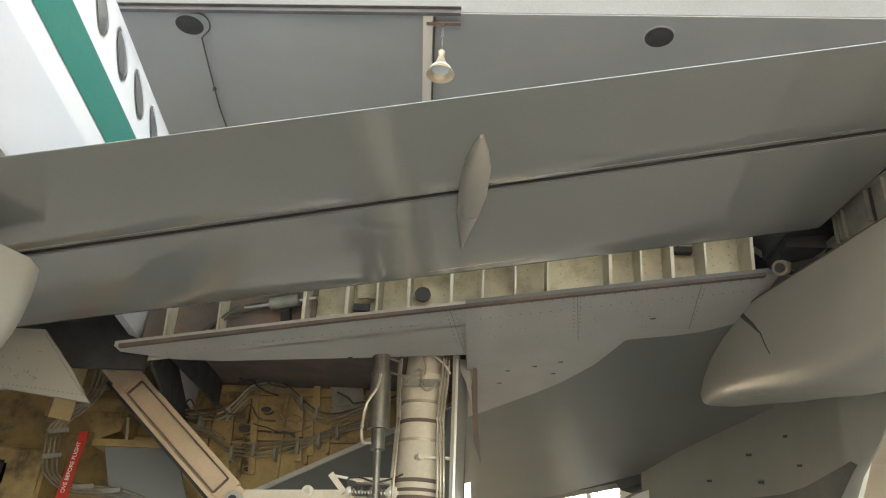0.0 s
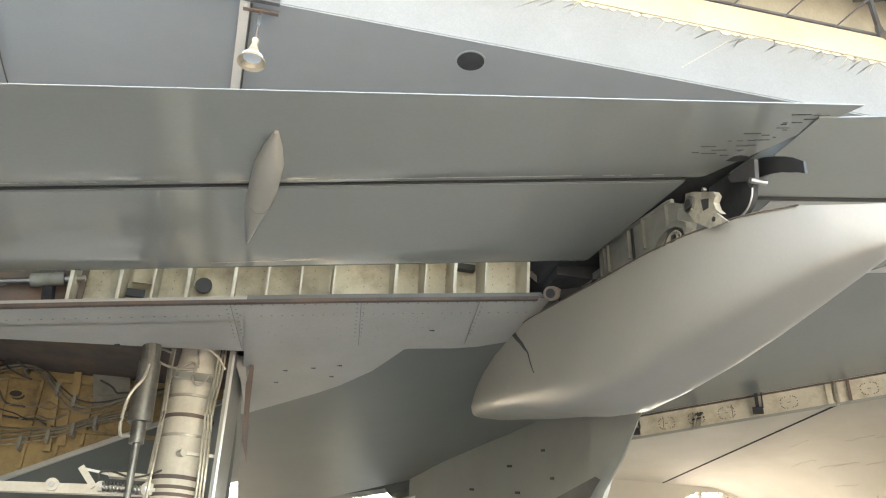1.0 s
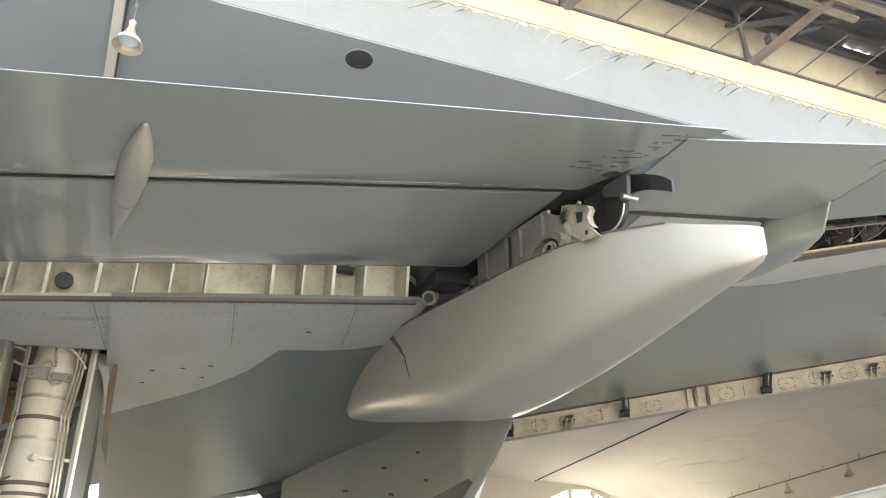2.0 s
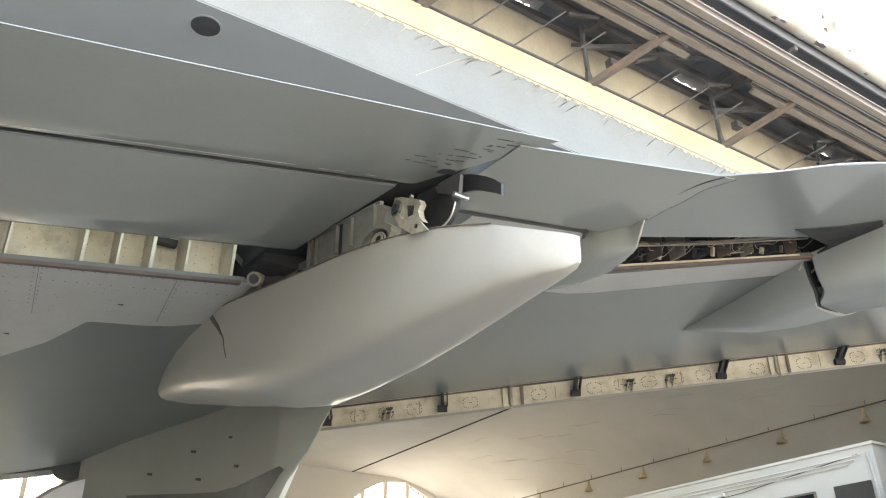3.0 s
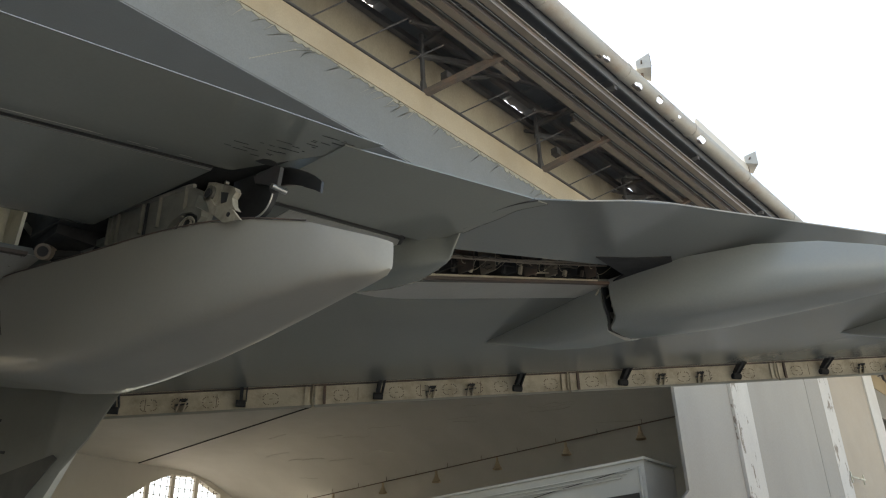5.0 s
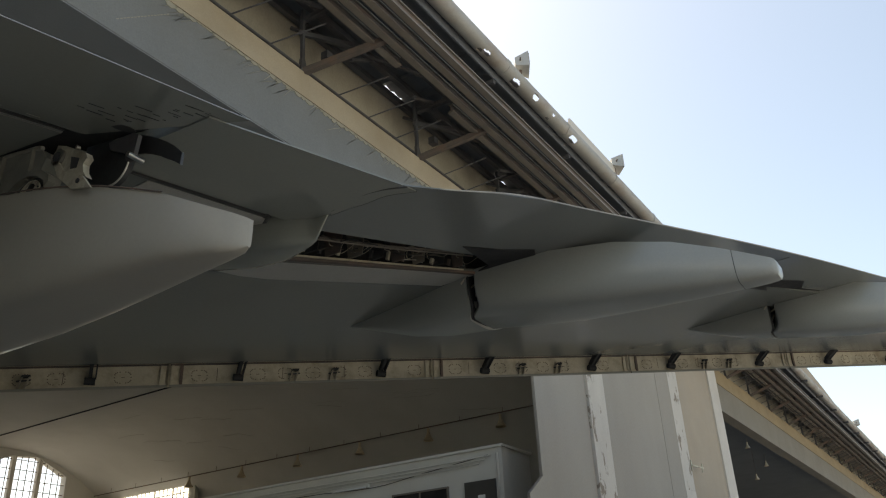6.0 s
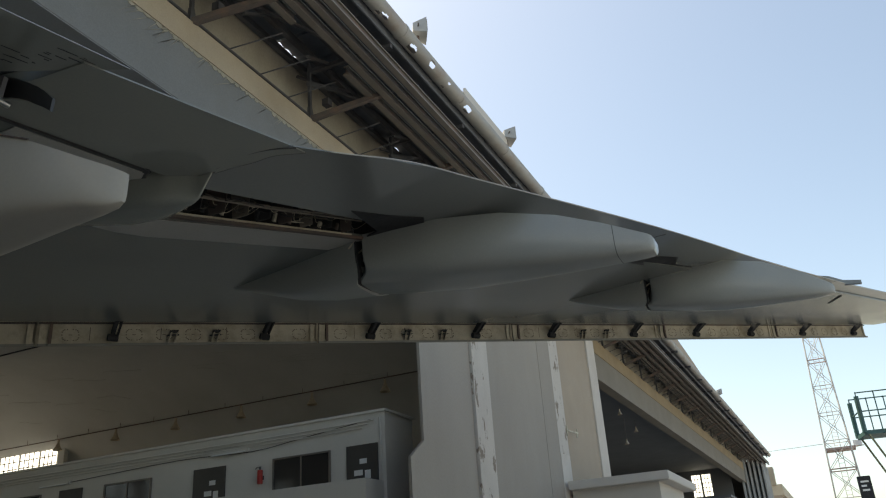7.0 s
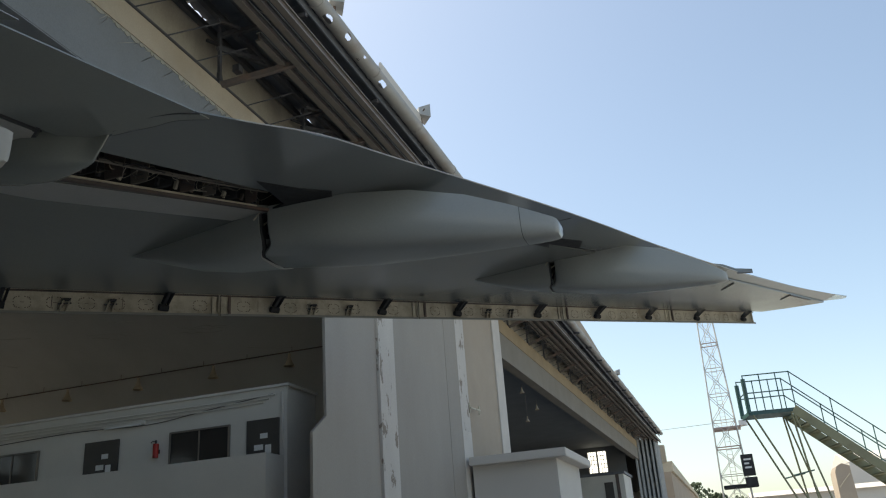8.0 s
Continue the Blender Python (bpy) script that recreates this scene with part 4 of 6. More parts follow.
for x in TRACKS:
    m = Matrix.Translation(on_slat(x, 0, 0)) @ Matrix.Rotation(math.atan2(-0.668, 1), 4, "Z")
    if track0 is None:
        bm = prism([(0, -0.42, 0.02), (0, -0.04, -0.18), (0, 0.0, -0.10), (0, -0.36, 0.14)], (0.05, 0, 0))
        prism([(0.09, -0.40, 0.02), (0.09, -0.04, -0.16), (0.09, 0.0, -0.10), (0.09, -0.34, 0.12)], (0.02, 0, 0), bm)
        rod((-0.05, -0.06, -0.20), (0.10, -0.06, -0.20), 0.055, bm, 12)
        track0 = part("slat_track", bm, GRIME_SHADE, plane, "dark greasy slat track arm")
        track0.matrix_basis = m
    else:
        share("slat_track", track0, plane, m)
for x in (12.55, 15.76, 16.31, 19.24, 19.88, 22.77, 23.31):
    p = on_slat(x, -0.20, 0.0)
    br = part("stop_bracket", prism([on_slat(x, -0.27, 0.01), on_slat(x, -0.27, 0.06), on_slat(x + 0.04, -0.11, 0.07), on_slat(x + 0.04, -0.11, 0.01)], ALONG * 0.022), YOKE, plane, "small cream stop bracket on the slat")
    part("cheek", prism([on_slat(x + 0.075, -0.27, 0.01), on_slat(x + 0.075, -0.27, 0.06), on_slat(x + 0.115, -0.11, 0.07), on_slat(x + 0.115, -0.11, 0.01)], ALONG * 0.022), YOKE, br)
    part("bridge", prism([on_slat(x + 0.03, -0.12, 0.02), on_slat(x + 0.03, -0.12, 0.075), on_slat(x + 0.04, -0.085, 0.08), on_slat(x + 0.04, -0.085, 0.02)], ALONG * 0.11), GRIME_SHADE, br)
    part("pin", rod(on_slat(x - 0.01, -0.17, 0.045), on_slat(x + 0.14, -0.155, 0.045), 0.014, seg=8), BLACK, br)

# engine pylon behind the engine
PY = ((8.2, 0.03, 4.66), (8.47, 0.05, 4.44), (8.95, 0.10, 4.08), (9.48, 0.17, 3.82), (9.75, 0.19, 3.60), (10.3, 0.23, 3.20), (11.3, 0.31, 2.85), (12.0, 0.52, 2.6), (12.58, 0.74, 2.5), (13.8, 1.14, 2.3), (15.2, 1.45, 2.0))
pylon = part("pylon", skin_of([[(10.45 - w, y, skin_z(10) + 0.05), (10.45 - w, y, zk + 0.10), (10.45 - w * 0.5, y, zk), (10.45 - w * 0.3, y, zk), (10.45 + w, y, zk + 0.45), (10.45 + w, y, skin_z(10) + 0.05)] for y, w, zk in PY]), PYLON_GREY, plane, "grey engine pylon rear fairing")


def pylon_x(y):
    """Inboard face of the pylon."""
    return 10.45 - lerp(y, [(r[0], r[1]) for r in PY])


for y, z in ((11.03, 4.68), (11.95, 4.64), (10.74, 4.225), (11.75, 4.21), (12.9, 4.45)):
    part("drain_slot", bar((pylon_x(y - 0.06) - 0.003, y - 0.06, z - 0.012), (pylon_x(y + 0.06) - 0.003, y + 0.06, z + 0.012), 0.006, 0.036), BLACK, pylon)
heat_top = ((9.36, 3.93), (9.46, 3.99), (10.64, 3.94), (11.3, 3.97), (11.9, 4.03), (12.5, 4.10), (13.4, 4.2))
part("heat_shield", skin_of([[(pylon_x(y) - 0.008, y, z), (pylon_x(y) + 0.004, y, z), (pylon_x(y) + 0.004, y, lerp(y, [(r[0], r[2]) for r in PY]) + 0.05), (pylon_x(y) - 0.008, y, lerp(y, [(r[0], r[2]) for r in PY]) + 0.05)] for y, z in heat_top]), HEAT, pylon, "dark heat-stained lower pylon panel")

# inboard leading edge and engine cowl ahead of the wing
le = part("inboard_slat", prism([(6.66, 17.94, 4.90), (7.06, 17.54, 4.90), (8.66, 15.94, 4.99), (8.74, 15.86, 4.845), (9.38, 15.22, 5.02), (9.39, 15.21, 5.39), (9.17, 15.43, 5.33), (7.0, 17.6, 5.05)], (0.25, 0.25, 0)), HEAT, plane, "dark stained inboard leading edge slat")
part("end_plate", prism([(9.385, 15.20, 5.27), (9.39, 15.195, 5.40), (9.60, 14.985, 5.35), (9.40, 15.185, 5.25)], (0.03, 0.03, 0)), EDGE, le)
part("engine_cowl", skin_of([[(9.5 + r * math.cos(2 * math.pi * i / 40), y, 3.25 + r * math.sin(2 * math.pi * i / 40)) for i in range(40)] for y, r in ((14.9, 1.50), (15.3, 1.58), (16.5, 1.63), (18.5, 1.62), (20.5, 1.45))]), WHITE_PAINT, plane, "white engine cowl", smooth=True)

# main landing gear
leg = part("gear_leg", skin_of([[(5.54 + r * math.cos(2 * math.pi * i / 28), 7.15 + r * math.sin(2 * math.pi * i / 28), z) for i in range(28)]
                                for z, r in ((4.9, 0.16), (4.25, 0.165), (4.0, 0.18), (3.93, 0.20), (3.60, 0.20), (3.56, 0.205), (3.10, 0.21), (3.06, 0.22), (2.9, 0.22), (2.6, 0.21), (1.2, 0.20), (1.15, 0.14), (0.55, 0.14))]),
           GEAR_WHITE, plane, "off-white landing gear leg with grime", smooth=True)
for z, r, h in ((3.97, 0.215, 0.10), (3.585, 0.215, 0.03), (3.07, 0.235, 0.03), (2.99, 0.235, 0.025), (2.93, 0.235, 0.025)):
    part("band", rod((5.54, 7.15, z - h / 2), (5.54, 7.15, z + h / 2), r, seg=28), RUSTY if h < 0.05 else GEAR_WHITE, leg)
for x, y in ((5.31, 7.02), (5.335, 6.98), (5.76, 6.99), (5.735, 6.96), (5.71, 6.935)):
    part("hydraulic_pipe", tube([(x, y, 4.7), (x, y, 4.0), (x + 0.02 * (1 if x < 5.5 else -1), y - 0.03, 3.6), (x + 0.01, y - 0.02, 3.0), (x + 0.01, y, 2.0)], 0.012), PIPE, leg)
part("hose", tube([(5.42, 6.93, 3.98), (5.50, 6.90, 4.03), (5.56, 6.90, 3.99), (5.54, 6.89, 4.13), (5.62, 6.90, 4.16), (5.72, 6.94, 4.10), (5.78, 6.98, 4.02)], 0.011), PIPE, leg)
part("hose", tube([(5.33, 7.0, 4.12), (5.22, 7.0, 4.15), (5.17, 7.0, 4.09), (5.24, 6.98, 4.02), (5.40, 6.94, 3.97), (5.55, 6.92, 3.98)], 0.011), PIPE, leg)
part("hose", tube([(5.54, 6.9, 4.0), (5.53, 6.9, 3.90), (5.56, 6.89, 3.84), (5.62, 6.9, 3.85), (5.66, 6.91, 3.92)], 0.010), PIPE, leg)
part("bracket", bar((5.52, 6.93, 3.26), (5.82, 7.0, 3.27), 0.03, 0.025), PIPE, leg)
part("bracket_boss", rod((5.53, 6.96, 3.26), (5.57, 6.90, 3.26), 0.03, seg=12), GEAR_WHITE, leg)

act = part("retract_actuator", rod((5.0, 8.0, 4.75), (5.03, 8.0, 4.35), 0.09, seg=18), DARK_STEEL, plane, "steel gear actuator with hose", smooth=False)
part("barrel", rod((5.03, 8.0, 4.35), (5.05, 8.0, 3.75), 0.105, seg=18, r2=0.115), DARK_STEEL, act)
part("collar", rod((5.05, 8.0, 3.75), (5.06, 8.0, 3.55), 0.07, seg=18), DARK_STEEL, act)
part("ram", rod((5.06, 8.0, 3.55), (5.10, 8.0, 2.6), 0.035, seg=14), DARK_STEEL, act)
part("hose", tube([(5.04, 7.9, 4.3), (5.02, 7.88, 4.15), (4.93, 7.88, 3.98), (4.90, 7.9, 3.75), (4.92, 7.9, 3.6), (5.0, 7.93, 3.6)], 0.016), PIPE, act)

brace = part("side_brace", bar((2.60, 7.1, 4.10), (3.98, 7.1, 2.88), 0.16, 0.235), BRONZE, plane, "bronze-coloured forged side brace")
d = (Vector((3.98, 7.1, 2.88)) - Vector((2.60, 7.1, 4.10))).normalized()
n_ = Vector((d.z, 0, -d.x))
for k in (-1, 1):
    part("flange", bar(Vector((2.78, 7.01, 3.94)) + n_ * 0.115 * k, Vector((3.92, 7.01, 2.93)) + n_ * 0.115 * k, 0.05, 0.035), BRONZE, brace)
# Dark lines stand for the shade along the pocket's edges.
for k in (-1, 1):
    part("pocket_line", bar(Vector((2.90, 7.005, 3.835)) + n_ * 0.082 * k, Vector((3.84, 7.005, 3.005)) + n_ * 0.082 * k, 0.03, 0.012), RUSTY, brace)
part("pocket_line", bar(Vector((2.90, 7.005, 3.835)) + n_ * 0.08, Vector((2.90, 7.005, 3.835)) - n_ * 0.08, 0.03, 0.012), RUSTY, brace)
part("pocket_line", bar(Vector((3.84, 7.005, 3.005)) + n_ * 0.08, Vector((3.84, 7.005, 3.005)) - n_ * 0.08, 0.03, 0.012), RUSTY, brace)
part("lower_flank", bar(Vector((2.72, 7.07, 3.99)) + n_ * 0.145, Vector((3.95, 7.07, 2.90)) + n_ * 0.145, 0.10, 0.03), GRIME_SHADE, brace)
part("web_end", bar(Vector((2.86, 7.01, 3.87)) + n_ * 0.1, Vector((2.86, 7.01, 3.87)) - n_ * 0.1, 0.05, 0.05), BRONZE, brace)
part("pin", rod((2.64, 6.97, 4.06), (2.64, 7.2, 4.06), 0.085, seg=20), STEEL, brace)
part("pin_bore", rod((2.64, 6.955, 4.06), (2.64, 6.975, 4.06), 0.045, seg=16), BLACK, brace)
part("pin", rod((3.97, 6.97, 2.89), (3.97, 7.2, 2.89), 0.08, seg=20), STEEL, brace)
part("pin_bore", rod((3.97, 6.955, 2.89), (3.97, 6.975, 2.89), 0.035, seg=16), BLACK, brace)
part("neck", bar((2.46, 7.10, 4.40), (2.60, 7.1, 4.10), 0.10, 0.09), BRONZE, brace)
part("trunnion", rod((1.85, 7.15, 4.32), (2.32, 7.15, 4.28), 0.17, seg=24), BRONZE, brace, "bronze trunnion barrel", smooth=False)
part("trunnion_ring", rod((2.14, 7.15, 4.30), (2.30, 7.15, 4.28), 0.20, seg=24), STEEL, brace)
part("trunnion_arm", bar((2.2, 7.2, 4.12), (2.1, 7.3, 3.6), 0.2, 0.12), GREEN_PRIMER, brace)

link = part("lock_link", bar((3.98, 7.06, 2.90), (5.36, 7.04, 2.955), 0.07, 0.075), GEAR_WHITE, plane, "white lock link with spring")
for x, z, r in ((4.62, 2.945, 0.05), (4.98, 2.96, 0.04), (5.34, 2.965, 0.055)):
    part("joint", rod((x, 6.98, z), (x, 7.12, z), r, seg=18), GEAR_WHITE, link)
    part("bolt", rod((x, 6.965, z), (x, 6.985, z), r * 0.45, seg=10), STEEL, link)
part("crank", bar((4.80, 7.0, 3.10), (4.93, 7.0, 2.95), 0.03, 0.05), GEAR_WHITE, link)
part("rod_end", bar((4.80, 7.0, 3.09), (5.02, 7.0, 3.06), 0.015, 0.02), EDGE, link)
part("cover", box((5.02, 6.98, 3.04), (5.32, 7.08, 3.08)), GEAR_WHITE, link)
part("spring", tube([(4.99 + 0.30 * k / 132, 6.97 + 0.035 * math.cos(k * 2 * math.pi / 12), 2.955 + 0.035 * math.sin(k * 2 * math.pi / 12)) for k in range(133)], 0.008, seg=5), STEEL, link)
part("loop_hose", tube([(4.97, 6.97, 3.0), (4.96, 6.96, 3.06), (5.05, 6.96, 3.075), (5.2, 6.96, 3.04), (5.34, 6.97, 3.08), (5.42, 6.98, 3.12)], 0.009), LOOM, link)

gd = part("gear_door", prism([(5.80, 6.95, 4.20), (5.83, 6.95, 1.9), (5.86, 8.6, 1.9), (5.85, 8.25, 4.28)], (0.05, 0, 0)), FAIRING_PAINT, plane, "light grey landing gear door on edge")
part("seal", bar((5.84, 6.94, 4.15), (5.87, 6.94, 1.95), 0.02, 0.02), EDGE, gd)
part("hinge_arm", prism([(5.80, 7.2, 4.25), (5.93, 7.15, 4.22), (5.98, 7.1, 3.95), (6.03, 7.1, 3.70), (5.98, 7.1, 3.78), (5.92, 7.12, 4.0)], (0, 0.06, 0)), PANEL_GREY, gd)
part("rub_strip", prism([(5.99, 7.12, 4.22), (6.02, 7.1, 4.1), (6.04, 7.08, 3.6), (6.08, 7.06, 3.25), (6.01, 7.08, 3.45), (5.97, 7.1, 3.95)], (0, 0.02, 0)), RUSTY, gd)
bm = bmesh.new()
for k in range(22):
    z = 2.2 + 1.3 * random.random()
    y = 6.98 + 0.5 * random.random()
    box((5.822, y, z), (5.826, y + 0.012, z + 0.02), bm)
tagged(part("stencil", bm, PAPER, gd), kind="stuff")

# wheel well
well = part("wheel_well", prism([(3.38, 9.9, 3.43), (4.75, 9.9, 4.18), (5.85, 9.9, 4.66), (5.85, 9.9, 5.3), (-2.5, 9.9, 5.3), (-2.5, 9.9, 2.4), (2.6, 9.9, 2.4)], (0, 0.08, 0)), GREEN_PRIMER, plane, "yellow-brown primed wheel well wall with stains")
# Dark panel added over the pale fuselage side, standing for shade.
part("well_frame", prism([(2.80, 7.55, 4.22), (2.40, 9.88, 4.0), (2.40, 9.88, 5.2), (2.80, 7.55, 5.2)], (-0.04, 0, 0)), GRIME_SHADE, well, "added dark panel standing for shade in the wheel well")
part("well_roof", box((-2.6, 7.75, 5.2), (5.85, 9.98, 5.28)), GRIME_SHADE, well)
part("well_side", box((-2.66, 7.7, 2.4), (-2.56, 9.98, 5.2)), GREEN_PRIMER, well)
part("lower_edge", bar((3.30, 9.84, 3.38), (5.85, 9.84, 4.66), 0.05, 0.05), PANEL_GREY, well)
part("side_skin", prism([(3.3, 9.95, 3.40), (5.85, 9.95, 4.66), (5.85, 11.8, 4.6), (5.85, 13.5, 3.0), (2.6, 12.5, 2.2)], (0, 0.05, 0)), DARK_SKIN, well)
for x in (2.7, 3.15, 3.62, 3.95, 4.2, 4.72, 5.2):
    z0 = max(2.6, 3.43 + (x - 3.38) * 0.54 + 0.04)
    part("stiffener", box((x, 9.83, z0), (x + 0.03, 9.9, 5.2)), GREEN_PRIMER, well)
for z in (4.62, 4.05):
    part("frame", bar((1.0, 9.86, z), (5.0, 9.86, z + 0.02), 0.06, 0.03), GREEN_PRIMER, well)
part("riveted_panel", prism([(4.13, 9.80, 4.89), (4.53, 9.80, 4.99), (4.63, 9.80, 4.47), (4.25, 9.80, 4.37)], (0, 0.05, 0)), CARRIAGE, well, "dull grey riveted panel")
bm = bmesh.new()
for k in range(9):
    for a, b in (((4.15, 4.87), (4.27, 4.39)), ((4.51, 4.96), (4.60, 4.49)), ((4.15, 4.87), (4.51, 4.96)), ((4.27, 4.39), (4.60, 4.49))):
        u = (k + 0.5) / 9
        bmesh.ops.create_cube(bm, size=0.010, matrix=Matrix.Translation((a[0] + (b[0] - a[0]) * u, 9.798, a[1] + (b[1] - a[1]) * u)))
tagged(part("panel_rivets", bm, RIVET_GREY, well), kind="stuff")
for x, z, rx in ((3.18, 4.17, 0.095), (3.40, 4.42, 0.075), (3.28, 3.68, 0.06)):
    hole = part("lightening_hole", skin_of([[(x + rx * math.cos(2 * math.pi * i / 18), y, z + 0.6 * rx * math.sin(2 * math.pi * i / 18)) for i in range(18)] for y in (9.80, 9.89)]), BLACK, well)
    part("rim", tube([(x + rx * math.cos(2 * math.pi * i / 18), 9.80, z + 0.6 * rx * math.sin(2 * math.pi * i / 18)) for i in range(19)], 0.010), GREEN_PRIMER, hole)
UPPER = [(2.32, 4.31), (2.64, 4.31), (2.87, 4.34), (3.04, 4.50), (3.18, 4.67), (3.45, 4.74), (3.66, 4.67), (3.84, 4.50), (4.06, 4.34), (4.29, 4.33), (4.63, 4.47), (5.1, 4.62)]
LOWER = [(2.35, 4.20), (2.51, 4.14), (2.72, 4.09), (2.90, 3.98), (3.03, 3.89), (3.34, 3.87), (3.61, 3.92), (3.94, 4.01), (4.24, 4.14), (4.54, 4.24), (4.9, 4.36)]
for dz, dy, rad in ((0, 0, 0.015), (-0.045, 0.03, 0.012), (0.05, 0.05, 0.010)):
    part("loom", tube([(x, 9.71 + dy, z + dz * (1 + 0.5 * math.sin(5 * x))) for x, z in UPPER], rad), WELL_PIPE if dz <= 0 else LOOM, well)
for dz, dy, rad in ((0, 0, 0.013), (0.045, 0.02, 0.012), (-0.04, 0.02, 0.013), (0.09, 0.04, 0.009)):
    part("pipe", tube([(x, 9.73 + dy, z + dz * (1 + 0.4 * math.sin(4 * x + 9 * dz))) for x, z in LOWER], rad), WELL_PIPE, well)
for x, z in ((2.62, 4.21), (3.08, 3.84), (3.34, 3.90), (3.60, 3.86), (3.87, 3.95), (4.11, 4.05), (4.33, 4.16), (4.05, 4.38), (2.96, 4.32), (3.45, 4.73), (3.84, 4.50)):
    clamp = part("clamp", box((x - 0.018, 9.69, z - 0.075), (x + 0.018, 9.86, z + 0.075)), CARRIAGE, well, bevel=0.006)
    part("bolt", rod((x, 9.68, z - 0.05), (x, 9.69, z - 0.05), 0.010, seg=8), WELL_PIPE, clamp)
for (xa, za), (xb, zb) in (((3.24, 4.62), (3.34, 3.62)), ((3.81, 4.60), (3.88, 3.80)), ((3.95, 4.45), (4.02, 3.88)), ((3.97, 5.04), (4.05, 4.30)), ((2.95, 4.62), (3.02, 3.62))):
    part("rib", bar((xa, 9.80, za), (xb, 9.80, zb), 0.035, 0.08), GREEN_PRIMER, well)
part("beam", bar((2.25, 9.55, 4.62), (3.6, 9.55, 5.08), 0.16, 0.10), RUSTY, well, "dark stained diagonal beam")
part("return_pipe", tube([(2.95, 9.66, 4.20), (3.08, 9.64, 4.36), (3.2, 9.64, 4.5), (3.34, 9.66, 4.56)], 0.010), WELL_PIPE, well)
for k in range(5):
    x, z = 2.3 + 1.2 * random.random(), 4.3 + 0.5 * random.random()
    part("hose", tube([(x, 9.6, z), (x + 0.1, 9.55, z + 0.12 * random.random()), (x + 0.22, 9.6, z - 0.1 * random.random()), (x + 0.4, 9.7, z - 0.05)], 0.012), LOOM, well)
for k in range(4):
    o = 0.055 * k
    part("pipe", tube([(1.95 - o, 8.5, 4.75), (1.80 - o, 8.8, 4.58), (1.56 - o, 9.2, 4.35), (1.37 - o, 9.2, 4.12), (1.21 - o, 9.2, 3.95), (1.22 - o, 9.2, 3.7), (1.29 - o, 9.2, 3.42), (1.49 - 0.3 * o, 9.2, 3.32 - 0.6 * o), (1.87 - 0.3 * o, 9.2, 3.29 - 0.6 * o), (2.17 - 0.3 * o, 9.2, 3.25 - 0.6 * o), (2.55, 9.2, 3.12 - o)], 0.013), WELL_PIPE, well)
for x, z in ((1.38, 4.19), (1.21, 3.89), (1.22, 3.6), (1.66, 3.27), (1.99, 3.24)):
    part("clamp", bar((x - 0.14, 9.17, z - 0.01), (x + 0.08, 9.17, z + 0.02), 0.03, 0.05), CARRIAGE, well)
part("pipe", tube([(-1.2, 9.4, 3.6), (0.0, 9.4, 3.85), (0.5, 9.4, 3.98)], 0.014), WELL_PIPE, well)
part("box", box((1.25, 9.3, 4.16), (1.95, 9.85, 4.34)), GREEN_PRIMER, well, bevel=0.015)
part("box_foot", prism([(1.3, 9.3, 4.16), (1.9, 9.3, 4.16), (1.85, 9.3, 3.95), (1.6, 9.3, 3.85)], (0, 0.4, 0)), GREEN_PRIMER, well)
part("strut", rod((1.93, 9.25, 4.1), (1.97, 9.25, 3.82), 0.018), PRIMER, well)
for k in range(14):
    x, z = 1.9 + 2.6 * random.random(), 4.0 + 1.0 * random.random()
    pts = [Vector((x, 9.55 + 0.25 * random.random(), z))]
    for q in range(5):
        pts.append(pts[-1] + Vector((0.06 + 0.08 * random.random(), 0.06 * (random.random() - 0.5), 0.14 * (random.random() - 0.5))))
    part("hose", tube(pts, 0.006 + 0.006 * random.random(), seg=6), (WELL_PIPE, GRIME_SHADE, WELL_PIPE, LOOM)[k % 4], well)
# Added low and dark so the top of the well looks shaded.
part("inner_roof", box((2.42, 8.35, 4.74), (5.82, 9.88, 4.80)), RUSTY, well, "added dark roof for the shaded top of the well")
part("red_mark", box((1.46, 9.86, 4.40), (1.58, 9.895, 4.54)), RED, well)
part("shelf", box((1.62, 9.15, 3.74), (2.55, 9.7, 3.82)), GREEN_PRIMER, well, "ochre primed ledge")
part("shelf_panel", prism([(1.75, 9.2, 3.74), (2.6, 9.2, 3.74), (3.1, 9.2, 2.5), (2.2, 9.2, 2.5)], (0, 0.03, 0)), OUTER_FLAP, well)
part("hatch", box((-0.1, 9.3, 2.6), (1.05, 9.8, 3.72)), GREEN_PRIMER, well, bevel=0.04)
part("hatch_handle", box((0.36, 9.24, 3.26), (0.62, 9.31, 3.56)), GRIME_SHADE, well, bevel=0.04)

for piece in (leg, brace, link, gd):
    piece.matrix_basis = Matrix.Translation((6.04, 0, 1.70)) @ Matrix.Scale(1.2, 4) @ Matrix.Translation((-6.04, 0, -1.70))
brace.matrix_basis = Matrix.Translation((0.03, 0, -0.05)) @ brace.matrix_basis

# red warning streamer
tag = part("warning_streamer", prism([(1.50, 9.05, 3.86), (1.60, 9.05, 3.87), (1.56, 9.03, 3.3), (1.55, 9.0, 2.9), (1.40, 9.0, 2.9), (1.44, 9.03, 3.3)], (0, 0.006, 0)), RED, plane, "red cloth warning streamer")
fc = bpy.data.curves.new("streamer_text", "FONT")
fc.body, fc.size, fc.align_x, fc.align_y, fc.extrude = "REMOVE BEFORE FLIGHT", 0.062, "CENTER", "CENTER", 0.001
fc.materials.append(PAPER)
ft = new("streamer_text", fc)
ft.parent = tag
ft.matrix_basis = Matrix.Translation((1.505, 9.022, 3.40)) @ Matrix.Rotation(radians(90), 4, "X") @ Matrix.Rotation(radians(85), 4, "Z")

